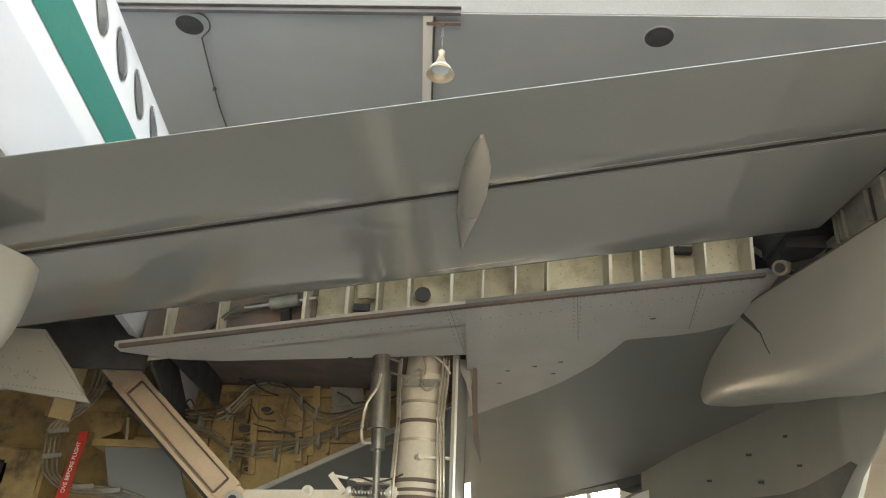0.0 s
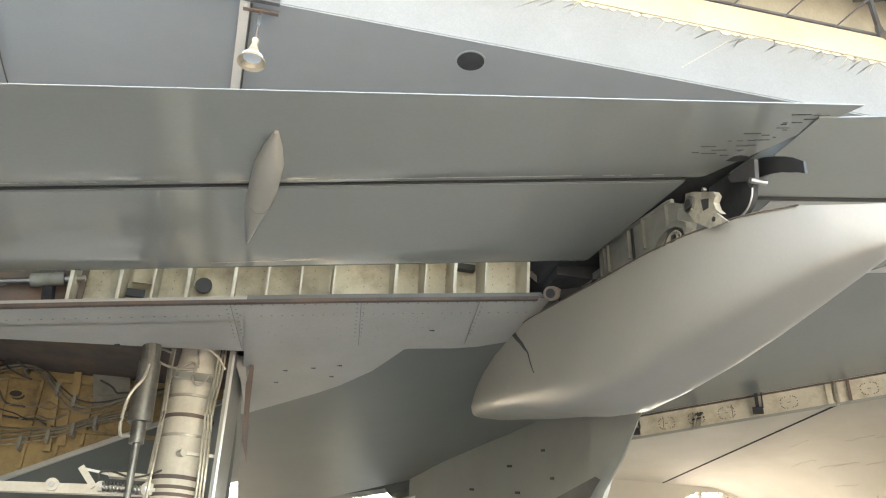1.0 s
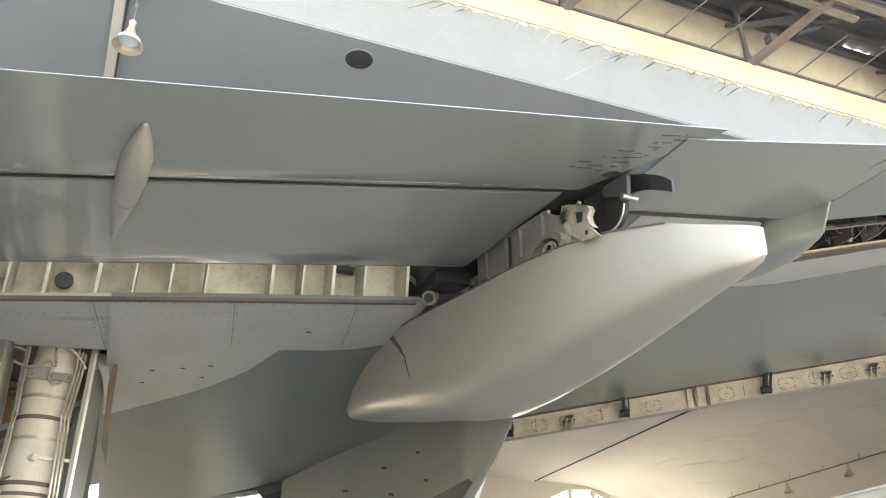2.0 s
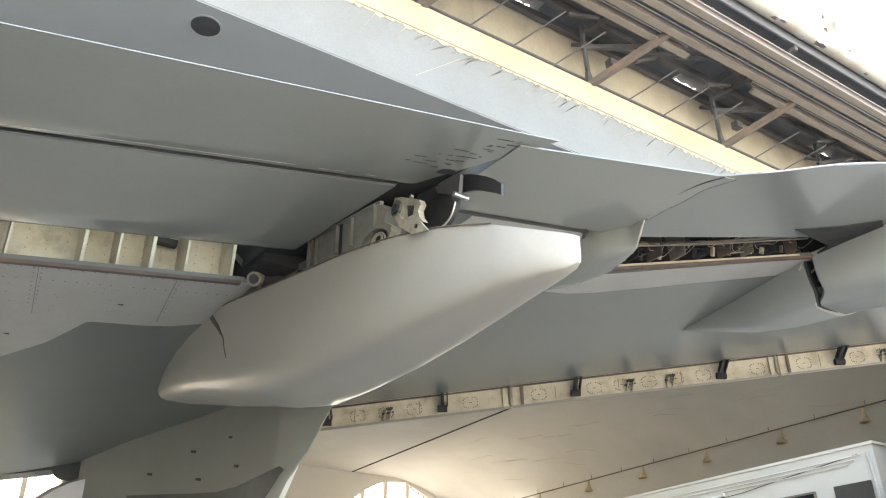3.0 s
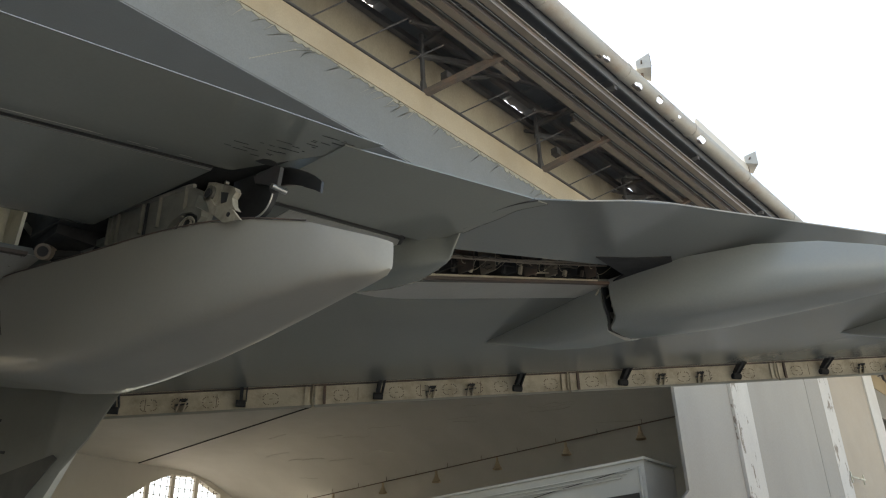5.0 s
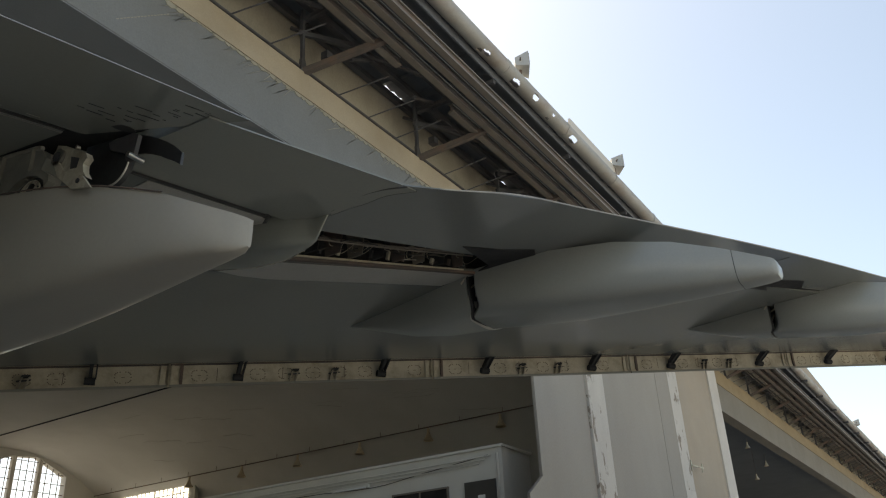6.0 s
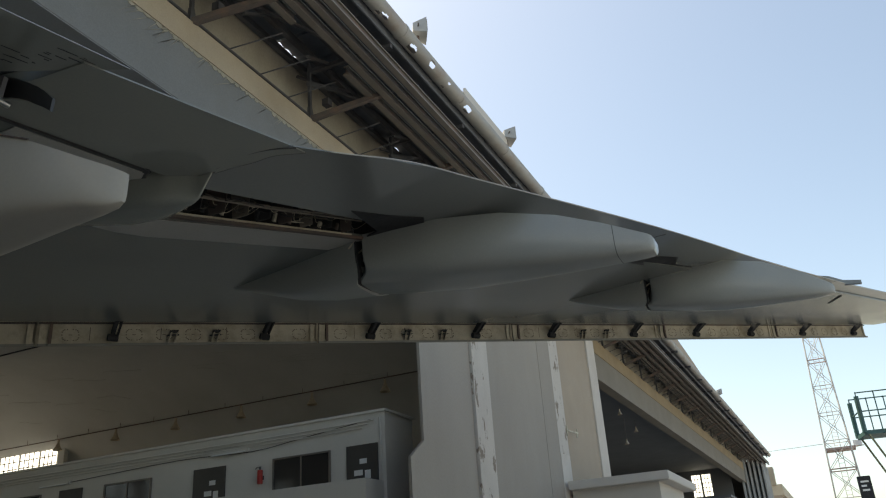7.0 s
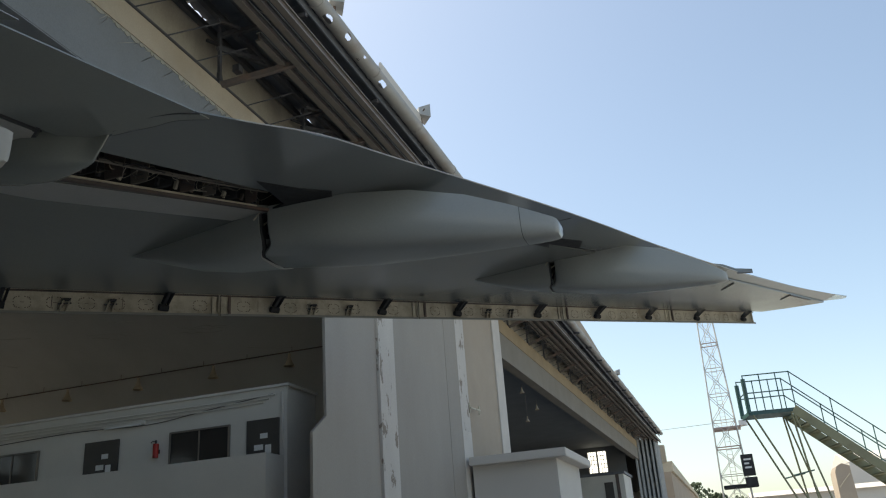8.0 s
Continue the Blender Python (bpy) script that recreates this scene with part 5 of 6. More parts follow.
# inboard end of the flap and wing root fairing
canoe("flap_end_fairing", [(3.0, 2.07, 0.30, 3.70, 3.35), (3.8, 2.07, 0.52, 3.90, 3.28), (4.4, 2.10, 0.66, 4.0, 3.26), (4.9, 2.13, 0.80, 4.04, 3.20), (5.05, 2.13, 0.80, 4.02, 3.24), (5.15, 2.11, 0.76, 3.98, 3.35)], FAIRING_PAINT, plane, "off-white rounded fairing at the flap's inboard end", power=0.35)
part("root_fairing", prism([(-2.5, 7.0, 3.60), (1.0, 7.0, 3.66), (1.73, 7.0, 3.735), (2.54, 7.0, 3.63), (2.318, 7.0, 3.916), (1.947, 7.0, 4.315), (-2.5, 7.0, 4.32)], (0, 0.05, 0)), FAIRING_PAINT, plane, "off-white riveted triangular root fairing")
bm = bmesh.new()
for k in range(34):
    u = k / 34
    x, z = 1.0 + 1.5 * u, 3.69 + 0.075 * min(1, u * 2) - 0.10 * max(0, u - 0.5) * 1.6
    box((x, 6.992, z), (x + 0.009, 6.999, z + 0.009), bm)
    box((1.97 + 0.52 * u, 6.992, 4.25 - 0.58 * u), (1.979 + 0.52 * u, 6.999, 4.259 - 0.58 * u), bm)
for k in range(30):
    x, z = 1.5 + 0.5 * random.random(), 3.8 + 0.3 * random.random()
    box((x, 6.992, z), (x + 0.008, 6.999, z + 0.008), bm)
tagged(part("rivets", bm, RIVET_GREY, plane), kind="stuff")

# rivets, slots and seams of the rear skin
bm = bmesh.new()
def stud(x, y, r=0.007):
    z = belly(x, max(0, (y - lip_y(x)) / (nose_y(x) - lip_y(x)))) - 0.0105 if x > WELL_X else skin_z(x) - 0.003
    box((x - r, y - r, z), (x + r, y + r, z + 0.006), bm)
for k in range(60):
    x = 3.0 + 0.095 * k
    stud(x, lip_y(x) + 0.07)
    if random.random() < 0.8:
        stud(x, lip_y(x) + 0.32)
for x in (5.72, 5.80, 6.9, 6.96, 8.1):
    for k in range(9):
        stud(x + 0.01 * k, lip_y(x) + 0.08 + 0.1 * k)
for k in range(24):
    stud(6.1 + 2.3 * random.random(), 7.2 + 0.75 * random.random(), 0.005)
tagged(part("rivets", bm, RIVET_GREY, plane), kind="stuff")
for x, y in ((6.35, 8.72), (6.65, 8.65), (6.93, 8.58), (6.27, 9.12), (6.88, 8.95), (7.75, 7.55), (4.7, 7.95)):
    z = belly(x, (y - lip_y(x)) / (nose_y(x) - lip_y(x))) if x > WELL_X else skin_z(x)
    part("drain_hole", box((x - 0.025, y - 0.012, z - 0.012), (x + 0.025, y + 0.012, z + 0.01)), BLACK, plane)
for x in (5.76, 6.93, 8.06):
    part("panel_seam", bar((x, lip_y(x) + 0.05, belly(x, 0) - 0.008), (x + 0.12, lip_y(x) + 1.1, belly(x, 0.13) - 0.008), 0.006, 0.004), RIVET_GREY, plane)

# notch at the top of the inner fairing, seam and latch marks
def on_fairing(y, a, out=0.004):
    """A place on the inner fairing's inboard side: station y, angle a from its top edge."""
    rows_ = f1[:-1] + f1b
    x, w, zt, zk = (lerp(-y, [(-r[0], r[k]) for r in rows_]) for k in (1, 2, 3, 4))
    return Vector((x - (w + out) * math.cos(a) ** 0.33, y, zt + (zk - out - zt) * math.sin(a) ** 0.48))


slit = [(7.66, 0.0015, 0.055), (7.54, 0.018, 0.05), (7.42, 0.046, 0.04), (7.33, 0.086, 0.026), (7.24, 0.129, 0.010), (7.18, 0.243, 0.006), (7.12, 0.37, 0.004)]
part("fairing_slit", skin_of([[on_fairing(y - w, a), on_fairing(y + w, a), on_fairing(y + w, a, -0.02), on_fairing(y - w, a, -0.02)] for y, a, w in slit]), BLACK, plane, "open slit between fairing nose and body")
scuff_rnd = random.Random(5)
bm = bmesh.new()
for k in range(34):
    y, a = scuff_rnd.uniform(7.5, 9.6), scuff_rnd.uniform(0.25, 1.3)
    d_ = scuff_rnd.uniform(0.01, 0.06)
    tube([on_fairing(y, a, 0.001), on_fairing(y - d_, a + 0.3 * d_, 0.001), on_fairing(y - 1.6 * d_, a + scuff_rnd.uniform(-0.4, 0.8) * d_, 0.001)], 0.0022, bm, 4)
tagged(part("scuffs", bm, PANEL_GREY, plane), kind="stuff")
part("top_seal", tube([(x - w - 0.006, y, zt + 0.004) for y, x, w, zt, zk in f1b[:-3]], 0.0055), RUSTY, plane)

# flap carriage between the inner fairing and the flap
car = part("flap_carriage", prism([(8.95, 5.973, 4.950), (8.95, 5.939, 5.153), (8.95, 5.308, 5.037), (8.95, 4.755, 4.929), (8.95, 4.640, 4.893), (8.95, 4.570, 4.800), (8.95, 4.640, 4.640), (8.95, 4.934, 4.600), (8.95, 5.400, 4.700)], (0.16, 0, 0)), CARRIAGE, plane, "grey greasy forged flap carriage beam", bevel=0.012)
for y in (5.93, 5.86, 5.78, 5.37, 5.10, 4.72):
    zt = 5.148 - (5.94 - y) * 0.18
    part("stiffener", prism([(8.925, y, zt - 0.26), (8.925, y + 0.02, zt - 0.26), (8.925, y + 0.02, zt), (8.925, y, zt)], (0.03, 0, 0)), CARRIAGE, car)
part("joint_band", prism([(8.938, 5.33, 4.70), (8.938, 5.30, 4.70), (8.938, 5.30, 5.03), (8.938, 5.33, 5.035)], (0.015, 0, 0)), GRIME_SHADE, car)
part("cap", tube([(8.95, 5.93, 5.165), (8.95, 5.31, 5.05), (8.95, 4.76, 4.942), (8.95, 4.64, 4.905)], 0.018), CARRIAGE, car)
part("yoke", prism([(8.92, y, z) for y, z in ((4.395, 4.815), (4.30, 4.775), (4.054, 4.627), (4.031, 4.583), (4.068, 4.551), (4.053, 4.49), (4.01, 4.434), (4.258, 4.57), (4.355, 4.664), (4.415, 4.770))], (0.045, 0, 0)), YOKE, car, "worn cream forged clevis lug", bevel=0.008)
part("yoke_opening", prism([(8.917, y, z) for y, z in ((4.21, 4.657), (4.118, 4.612), (4.132, 4.546), (4.2, 4.561))], (0.02, 0, 0)), BLACK, car)
part("arm", prism([(8.90, y, z) for y, z in ((4.435, 4.757), (4.321, 4.651), (4.248, 4.559), (4.021, 4.437), (3.915, 4.318), (4.123, 4.379), (4.30, 4.528))], (0.018, 0, 0)), YOKE, car, "cream drilled arm", bevel=0.004)
part("arm_hole", rod((8.893, 4.057, 4.412), (8.902, 4.057, 4.412), 0.017, seg=14), BLACK, car)
part("bearing", rod((8.90, 4.347, 4.697), (9.1, 4.347, 4.697), 0.062, seg=24), DARK_STEEL, car)
part("bearing_bore", rod((8.892, 4.347, 4.697), (8.91, 4.347, 4.697), 0.036, seg=18), GRIME_SHADE, car)
part("bolt", rod((8.905, 4.153, 4.703), (8.93, 4.153, 4.703), 0.014, seg=10), DARK_STEEL, car)
arch = [(8.93, 4.904, 4.634), (8.93, 4.843, 4.670), (8.93, 4.755, 4.705), (8.93, 4.645, 4.710), (8.93, 4.526, 4.672), (8.93, 4.431, 4.603), (8.93, 4.419, 4.550)]
part("arch_cover", skin_of([[(x + dx, y, z) for x, y, z in arch] + [(x + dx, y + 0.045, z - 0.03) for x, y, z in reversed(arch)] for dx in (-0.02, 0.03)]), CARRIAGE, car, "curved grey cover over the carriage tubes")
part("arch_hollow", prism([(8.94, 4.837, 4.613), (8.94, 4.751, 4.661), (8.94, 4.641, 4.669), (8.94, 4.523, 4.630), (8.94, 4.469, 4.563), (8.94, 4.525, 4.549), (8.94, 4.631, 4.558)], (0.012, 0, 0)), BLACK, car)
part("tube", tube([(8.92, 4.742, 4.578), (8.92, 4.689, 4.616), (8.92, 4.624, 4.617), (8.92, 4.569, 4.574), (8.92, 4.588, 4.528)], 0.010), PIPE, car)
part("tube", tube([(8.93, 4.668, 4.559), (8.93, 4.621, 4.599), (8.93, 4.557, 4.606), (8.93, 4.483, 4.566)], 0.009), LOOM, car)
part("tube", tube([(8.91, 4.688, 4.553), (8.91, 4.636, 4.609), (8.91, 4.561, 4.599), (8.91, 4.506, 4.538), (8.91, 4.537, 4.516)], 0.007), DRIP, car)
part("shield", prism([(9.22, 4.560, 5.020), (9.22, 4.280, 4.970), (9.22, 4.029, 4.731), (9.22, 4.060, 4.650), (9.22, 4.110, 4.600), (9.22, 4.180, 4.578), (9.22, 4.260, 4.585), (9.22, 4.415, 4.630), (9.22, 4.560, 4.836)], (0.04, 0, 0)), GRIME_SHADE, car, "dark curved shield plate")
part("shield_edge", tube([(9.215, 4.03, 4.735), (9.215, 4.06, 4.65), (9.215, 4.11, 4.598), (9.215, 4.18, 4.576), (9.215, 4.26, 4.583)], 0.007), EDGE, car)
hook = part("hook_arm", prism([(9.30, 4.120, 4.985), (9.30, 4.080, 4.975), (9.30, 3.970, 4.925), (9.30, 3.870, 4.862), (9.30, 3.770, 4.795), (9.30, 3.694, 4.735), (9.30, 3.610, 4.652), (9.30, 3.617, 4.565), (9.30, 3.680, 4.613), (9.30, 3.756, 4.660), (9.30, 3.830, 4.710), (9.30, 3.911, 4.754), (9.30, 4.000, 4.795), (9.30, 4.120, 4.835)], (0.02, 0, 0)), BLACK, plane, "black curved hook arm at the flap's outboard end", bevel=0.006)
part("hook_lug", prism([(9.20, 4.276, 4.937), (9.20, 4.012, 4.914), (9.20, 3.950, 4.875), (9.20, 3.978, 4.699), (9.20, 4.046, 4.699), (9.20, 4.074, 4.776), (9.20, 4.246, 4.866)], (0.03, 0, 0)), CANOPY_STEEL, hook, "dark streaked lug plate")
part("hook_bolt", rod((9.14, 3.949, 4.692), (9.26, 3.949, 4.692), 0.020, seg=14), STEEL, hook)
part("rub_pad", skin_of([[(9.191 + 0.085 * math.cos(a) + 0.02 * math.sin(a), 4.125 + 0.03 * math.sin(a) - 0.03 * math.cos(a), flap_z(9.191, 4.125) - h) for a in [2 * math.pi * k / 20 for k in range(20)]] for h in (0.006, 0.0)]), BLACK, plane, "dark oval rubbing pad")
# Dark sheet and block added here stand for the cove's deep shade.
part("cove_roof", prism([(x, y, skin_z(x) + 0.13) for x, y in ((8.6, 6.7), (9.6, 6.7), (9.8, 4.7), (9.72, 4.3), (9.42, 4.0), (9.05, 4.3), (8.7, 5.6))], (0, 0, 0.03)), GRIME_SHADE, plane, "added dark sheet standing for shade over the flap carriage")
part("cove_dark", box((8.66, 6.3, 5.04), (9.9, 7.6, 5.6)), GRIME_SHADE, plane, "added dark block standing for shade by the flap carriage")
part("cove_strut", bar((8.62, 6.95, 5.35), (8.85, 6.75, 5.0), 0.06, 0.05), STEEL, plane)
knuckle = part("cove_fitting", rod((8.67, 6.53, 4.95), (8.82, 6.72, 5.05), 0.070, seg=20), TRACK_GREY, plane, "dull grey forged knuckle in the cove")
part("bore", rod((8.664, 6.522, 4.946), (8.69, 6.55, 4.96), 0.046, seg=16), BLACK, knuckle)
part("arm", bar((8.76, 6.62, 4.97), (9.05, 6.50, 5.03), 0.10, 0.07), GRIME_SHADE, knuckle, bevel=0.012)
part("web", prism([(8.74, 6.6, 4.93), (9.0, 6.5, 4.96), (8.98, 6.5, 5.02), (8.78, 6.62, 5.08)], (0.02, 0.03, 0)), GRIME_SHADE, knuckle)

# flaperon hinge fairing
canoe("hinge_fairing", [(6.3, 11.36, 0.03, 5.36, 5.33), (5.8, 11.40, 0.17, 5.38, 5.21), (5.3, 11.42, 0.27, 5.40, 5.12), (4.9, 11.43, 0.28, 5.42, 5.08), (4.65, 11.46, 0.16, 5.44, 5.09), (4.50, 11.49, 0.07, 5.46, 5.11), (4.43, 11.50, 0.02, 5.47, 5.135), (4.24, 11.50, 0.012, 5.49, 5.45)], FLAP_PAINT, plane, "grey flaperon hinge fairing", seg=28, power=0.5)
part("slit_seal", bar((9.25, 4.77, skin_z(9.25) - 0.003), (11.15, 4.68, skin_z(11.15) - 0.003), 0.024, 0.02), BLACK, plane)

GAP_HI = [(11.456, 4.215), (11.420, 4.018), (11.391, 3.821), (11.437, 3.604), (11.552, 3.423)]
GAP_LO = [(11.528, 4.288), (11.538, 4.072), (11.559, 3.869), (11.559, 3.656), (11.685, 3.415)]
part("flaperon_gap", tube([(x, y, skin_z(x) + 0.002) for x, y in GAP_HI], 0.008), BLACK, plane)
part("flaperon_gap", tube([(x, y, skin_z(x) + 0.002) for x, y in GAP_LO], 0.008), BLACK, plane)
HI = flowing([(x, y, 0) for x, y in GAP_HI], 6)
LO = flowing([(x, y, 0) for x, y in GAP_LO], 6)
part("end_fillet", skin_of([[(a.x, a.y, skin_z(a.x) - 0.004), (b.x, b.y, skin_z(b.x) - 0.004), (b.x, b.y, skin_z(b.x) + 0.01), (a.x, a.y, skin_z(a.x) + 0.01)] for a, b in zip(HI, LO)]), FLAP_PAINT, plane, "curved end fillet of the outer flap")

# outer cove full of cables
cove = part("outer_cove_wall", prism([(11.9, 5.75, skin_z(11.9) + 0.02), (14.6, 4.3, skin_z(14.6) + 0.02), (14.6, 4.3, skin_z(14.6) + 0.7), (11.9, 5.75, skin_z(11.9) + 0.7)], (0.02, 0.05, 0)), GRIME_SHADE, plane, "dark open cove with cable looms and pipes")
part("cove_lip", bar((11.75, 5.49, skin_z(11.75) - 0.004), (14.15, 4.30, skin_z(14.15) - 0.004), 0.05, 0.03), RUSTY, cove)
cove_rnd = random.Random(21)


def in_cove(u, back, up):
    """A place in the outer cove: along it u from 0 to 1, back from its lip, up from the skin."""
    x = 11.85 + 2.3 * u
    return Vector((x, 5.44 - 1.14 * u - back * (1 - 0.5 * u), skin_z(x) + up))


part("cove_ledge", skin_of([[in_cove(u, 0.02, 0.012), in_cove(u, 0.06, 0.012), in_cove(u, 0.06, 0.03), in_cove(u, 0.02, 0.03)] for u in (0.0, 0.35, 0.7, 0.93)]), PRIMER, cove, "stained cream primed ledge")
for k in range(9):
    u = 0.03 + 0.105 * k
    part("web", prism([in_cove(u, 0.06, 0.03), in_cove(u, 0.30, 0.03), in_cove(u, 0.34, 0.34), in_cove(u, 0.02, 0.34)], (0.016, 0.008, 0)), (TRACK_GREY, GRIME_SHADE, RUSTY)[k % 3], cove)
for k in range(26):
    u, back, up = cove_rnd.uniform(0, 0.85), cove_rnd.uniform(0.1, 0.42), cove_rnd.uniform(0.03, 0.22)
    pts = [in_cove(u + 0.035 * q, back + 0.05 * (cove_rnd.random() - 0.5), up + 0.05 * (cove_rnd.random() - 0.5)) for q in range(cove_rnd.randint(3, 6))]
    part("cable", tube(pts, 0.003 + 0.005 * cove_rnd.random() ** 2, seg=5), (LOOM, PIPE, LOOM, BLACK, GRIME_SHADE)[k % 5], cove)
for k in range(14):
    u, wide, drop = 0.05 + 0.065 * k + 0.02 * cove_rnd.random(), cove_rnd.uniform(0.03, 0.09), cove_rnd.uniform(0.06, 0.2)
    back = cove_rnd.uniform(0.14, 0.3)
    pts = [in_cove(u + wide * q / 5, back - 0.9 * drop * math.sin(math.pi * q / 5), 0.18 - drop * math.sin(math.pi * q / 5) * 0.6) for q in range(6)]
    part("cable", tube(pts, 0.0032, seg=5), (DRIP, PIPE)[k % 2], cove)
for k in range(12):
    u = 0.04 + 0.078 * k + 0.02 * cove_rnd.random()
    p = in_cove(u, 0.10, 0.05)
    part("clip", bar(p, p + Vector((0.004, -0.02, 0.05 + 0.05 * cove_rnd.random())), 0.03 + 0.03 * cove_rnd.random(), 0.03), (DRIP, RUSTY, GRIME_SHADE)[k % 3], cove)
for a, b, rad in (((0.02, 0.28, 0.17), (0.95, 0.34, 0.19), 0.014), ((0.05, 0.36, 0.12), (0.9, 0.44, 0.13), 0.009)):
    part("pipe", tube([in_cove(*a), in_cove((a[0] + b[0]) / 2, a[1] + 0.02, a[2] - 0.01), in_cove(*b)], rad), TRACK_GREY, cove)
edge_light = lambda x: lerp(x, ((9.2, 5.6), (11.6, 6.05), (12.2, 6.0), (14.3, 4.75)))
part("rear_panel", thick(chord_grid(9.9, 14.2, 14, 3, lambda x: lip_y(x) + 0.02, edge_light, lambda x, s: belly(x, s * (edge_light(x) - lip_y(x)) / (nose_y(x) - lip_y(x))) - 0.008), 0.006), PANEL_GREY, plane, "light grey rear skin strip")
part("edge_strip", tube([(x, tail_y(x), skin_z(x) + lift(x) + 0.006) for x in (11.6, 12.0, 12.54, 13.4, 14.68, 16.4, 18.09, 20, 22, 23.9, 25, 27, 29, 31.4)], 0.007), PANEL_GREY, plane, "pale worn trailing edge of the outer flap")
for x, ya, yb in ((17.2, 1.25, 2.2),):
    part("panel_seam", bar((x, ya, skin_z(x) + lift(x) * 0.9 - 0.004), (x, yb, skin_z(x) + lift(x) * 0.4 - 0.006), 0.012, 0.004), GRIME_SHADE, plane)
# Dark plates stand for the shade inside the fairing gaps.
for y, x, w, zt, zk, lean in ((4.579, 14.73, 0.57, 5.86, 5.277, -0.155), (2.134, 19.93, 0.377, 6.5, 6.01, -0.08)):
    gap = canoe("fairing_gap", [(y, x, w, zt, zk), (y - 0.02, x, w, zt, zk)], GRIME_SHADE, plane, seg=32, power=0.6, lead=lean, near=0.38, rise=0.55, bend=12)
    for k, (u, z) in enumerate(((0.10, 0.34), (0.16, 0.24), (0.07, 0.16))):
        part("strut", rod((x - w - 0.01 + 0.10 * k, y + lean * 0.8 + u - 0.06, zk + z), (x - w + 0.02 + 0.10 * k, y + lean * 0.8 - u + 0.02, zk + z + 0.14), 0.012, seg=6), PIPE, gap)
part("raised_aileron", prism([(24.5, -0.62, 7.49), (24.5, -0.90, 7.41), (24.5, -1.14, 7.27), (24.5, -1.47, 7.20), (24.5, -1.47, 7.13), (24.5, -1.14, 7.17), (24.5, -0.80, 7.27), (24.5, -0.60, 7.37)], (0.09, 0, 0)), OUTER_FLAP, plane, "raised outer aileron end")
for a, b in (((25.83, -0.81), (25.16, -1.06)), ((29.19, -2.34), (28.6, -2.53)), ((28.6, -2.53), (30.2, -3.16))):
    part("vent_slit", bar((*a, skin_z(a[0]) - 0.002), (*b, skin_z(b[0]) - 0.002), 0.045, 0.04), BLACK, plane)
# Flat dark sheet on the skin, painted in for the cove's shade.
part("mid_cove", prism([(x, y, skin_z(x) + lift(x) * 0.4 - 0.014) for x, y in [(13.239, 3.899), (13.683, 3.659), (13.994, 3.409), (14.253, 3.524), (14.187, 3.736), (14.228, 3.991), (14.289, 4.311), (14.201, 4.378), (14.045, 4.035)]], (0, 0, 0.02)), GRIME_SHADE, plane, "flat dark sheet standing for shade in the middle cove")
part("corner_gap", prism([(x, y, skin_z(x) - 0.008) for x, y in [(11.176, 4.869), (11.068, 4.651), (11.116, 4.649), (11.186, 4.779), (11.368, 4.843), (11.233, 4.857)]], (0, 0, 0.01)), BLACK, plane)
# Same again outboard: a dark wedge standing for a shaded cove.
wedge = [(17.99, 2.056), (17.98, 1.751), (19.465, 0.75), (19.795, 0.80), (19.594, 1.618), (19.462, 1.885), (19.313, 2.0), (19.09, 1.64), (18.61, 1.82)]
part("outboard_cove", prism([(x, y, skin_z(x) + 0.06 * (2.0 - y) - 0.012) for x, y in wedge], (0, 0, 0.02)), GRIME_SHADE, plane, "flat dark sheet standing for shade in the outboard cove")

# ---- fittings of the hangar front ----
for x, y in ((1.5, 9.19), (8.53, 9.32)):
    v = thing("ceiling_vent", "round dark recessed vent in the ceiling", "vent", "ceiling vents", at=(x, y, 10.12))
    part("disc", rod((0, 0, -0.012), (0, 0, 0.02), 0.215, seg=32), GRIME_SHADE, v)
    part("rim", skin_of([[(r * math.cos(2 * math.pi * i / 32), r * math.sin(2 * math.pi * i / 32), z) for i in range(32)] for r, z in ((0.21, -0.014), (0.235, -0.014), (0.235, 0.0))], caps=False), CEILING, v)
rail = thing("soffit_rail", "dark steel channel rail bolted under the lintel's edge", "rail", kind="structure")
part("web", box((-38.0, 8.858, 10.06), (5.61, 8.880, 10.175)), CANOPY_STEEL, rail)
part("flange", box((-38.0, 8.80, 10.050), (5.61, 8.857, 10.066)), CANOPY_STEEL, rail)
part("flange", box((-38.0, 8.80, 10.165), (5.61, 8.857, 10.178)), CANOPY_STEEL, rail)
cab = thing("ceiling_cable", "thin dark cable clipped along the ceiling", "cable")
part("cable", tube([(1.60, 8.92, 10.10), (1.74, 8.94, 10.10), (1.82, 9.05, 10.10), (1.79, 9.26, 10.10), (1.63, 9.44, 10.10), (1.59, 9.58, 10.10), (1.45, 10.70, 10.10), (1.36, 11.66, 10.10), (1.3, 14, 10.10)], 0.012), LOOM, cab)
part("junction", rod((1.45, 10.70, 10.07), (1.45, 10.70, 10.12), 0.03, seg=12), LOOM, cab)
strip = thing("ceiling_strip", "pale raised strip along the ceiling", "ceiling strip", kind="structure")
part("board", prism([(5.06, 8.9, 10.075), (5.20, 8.9, 10.075), (4.33, 22, 10.075), (4.19, 22, 10.075)], (0, 0, 0.041)), CONCRETE_WHITE, strip)
part("conduit", tube([(5.225, 8.95, 10.09), (5.02, 12, 10.09), (4.36, 22, 10.09)], 0.012), LOOM, strip)
joint = thing("ceiling_joint", "dark expansion joint along the ceiling", "joint", kind="structure")
part("joint", box((24.17, 9.4, 10.09), (24.23, 34.4, 10.5)), GRIME_SHADE, joint)


scr = thing("ceiling_scratch", "pale cracked plaster lines on the ceiling haunch", "cracks", kind="structure")
crack_rnd = random.Random(11)
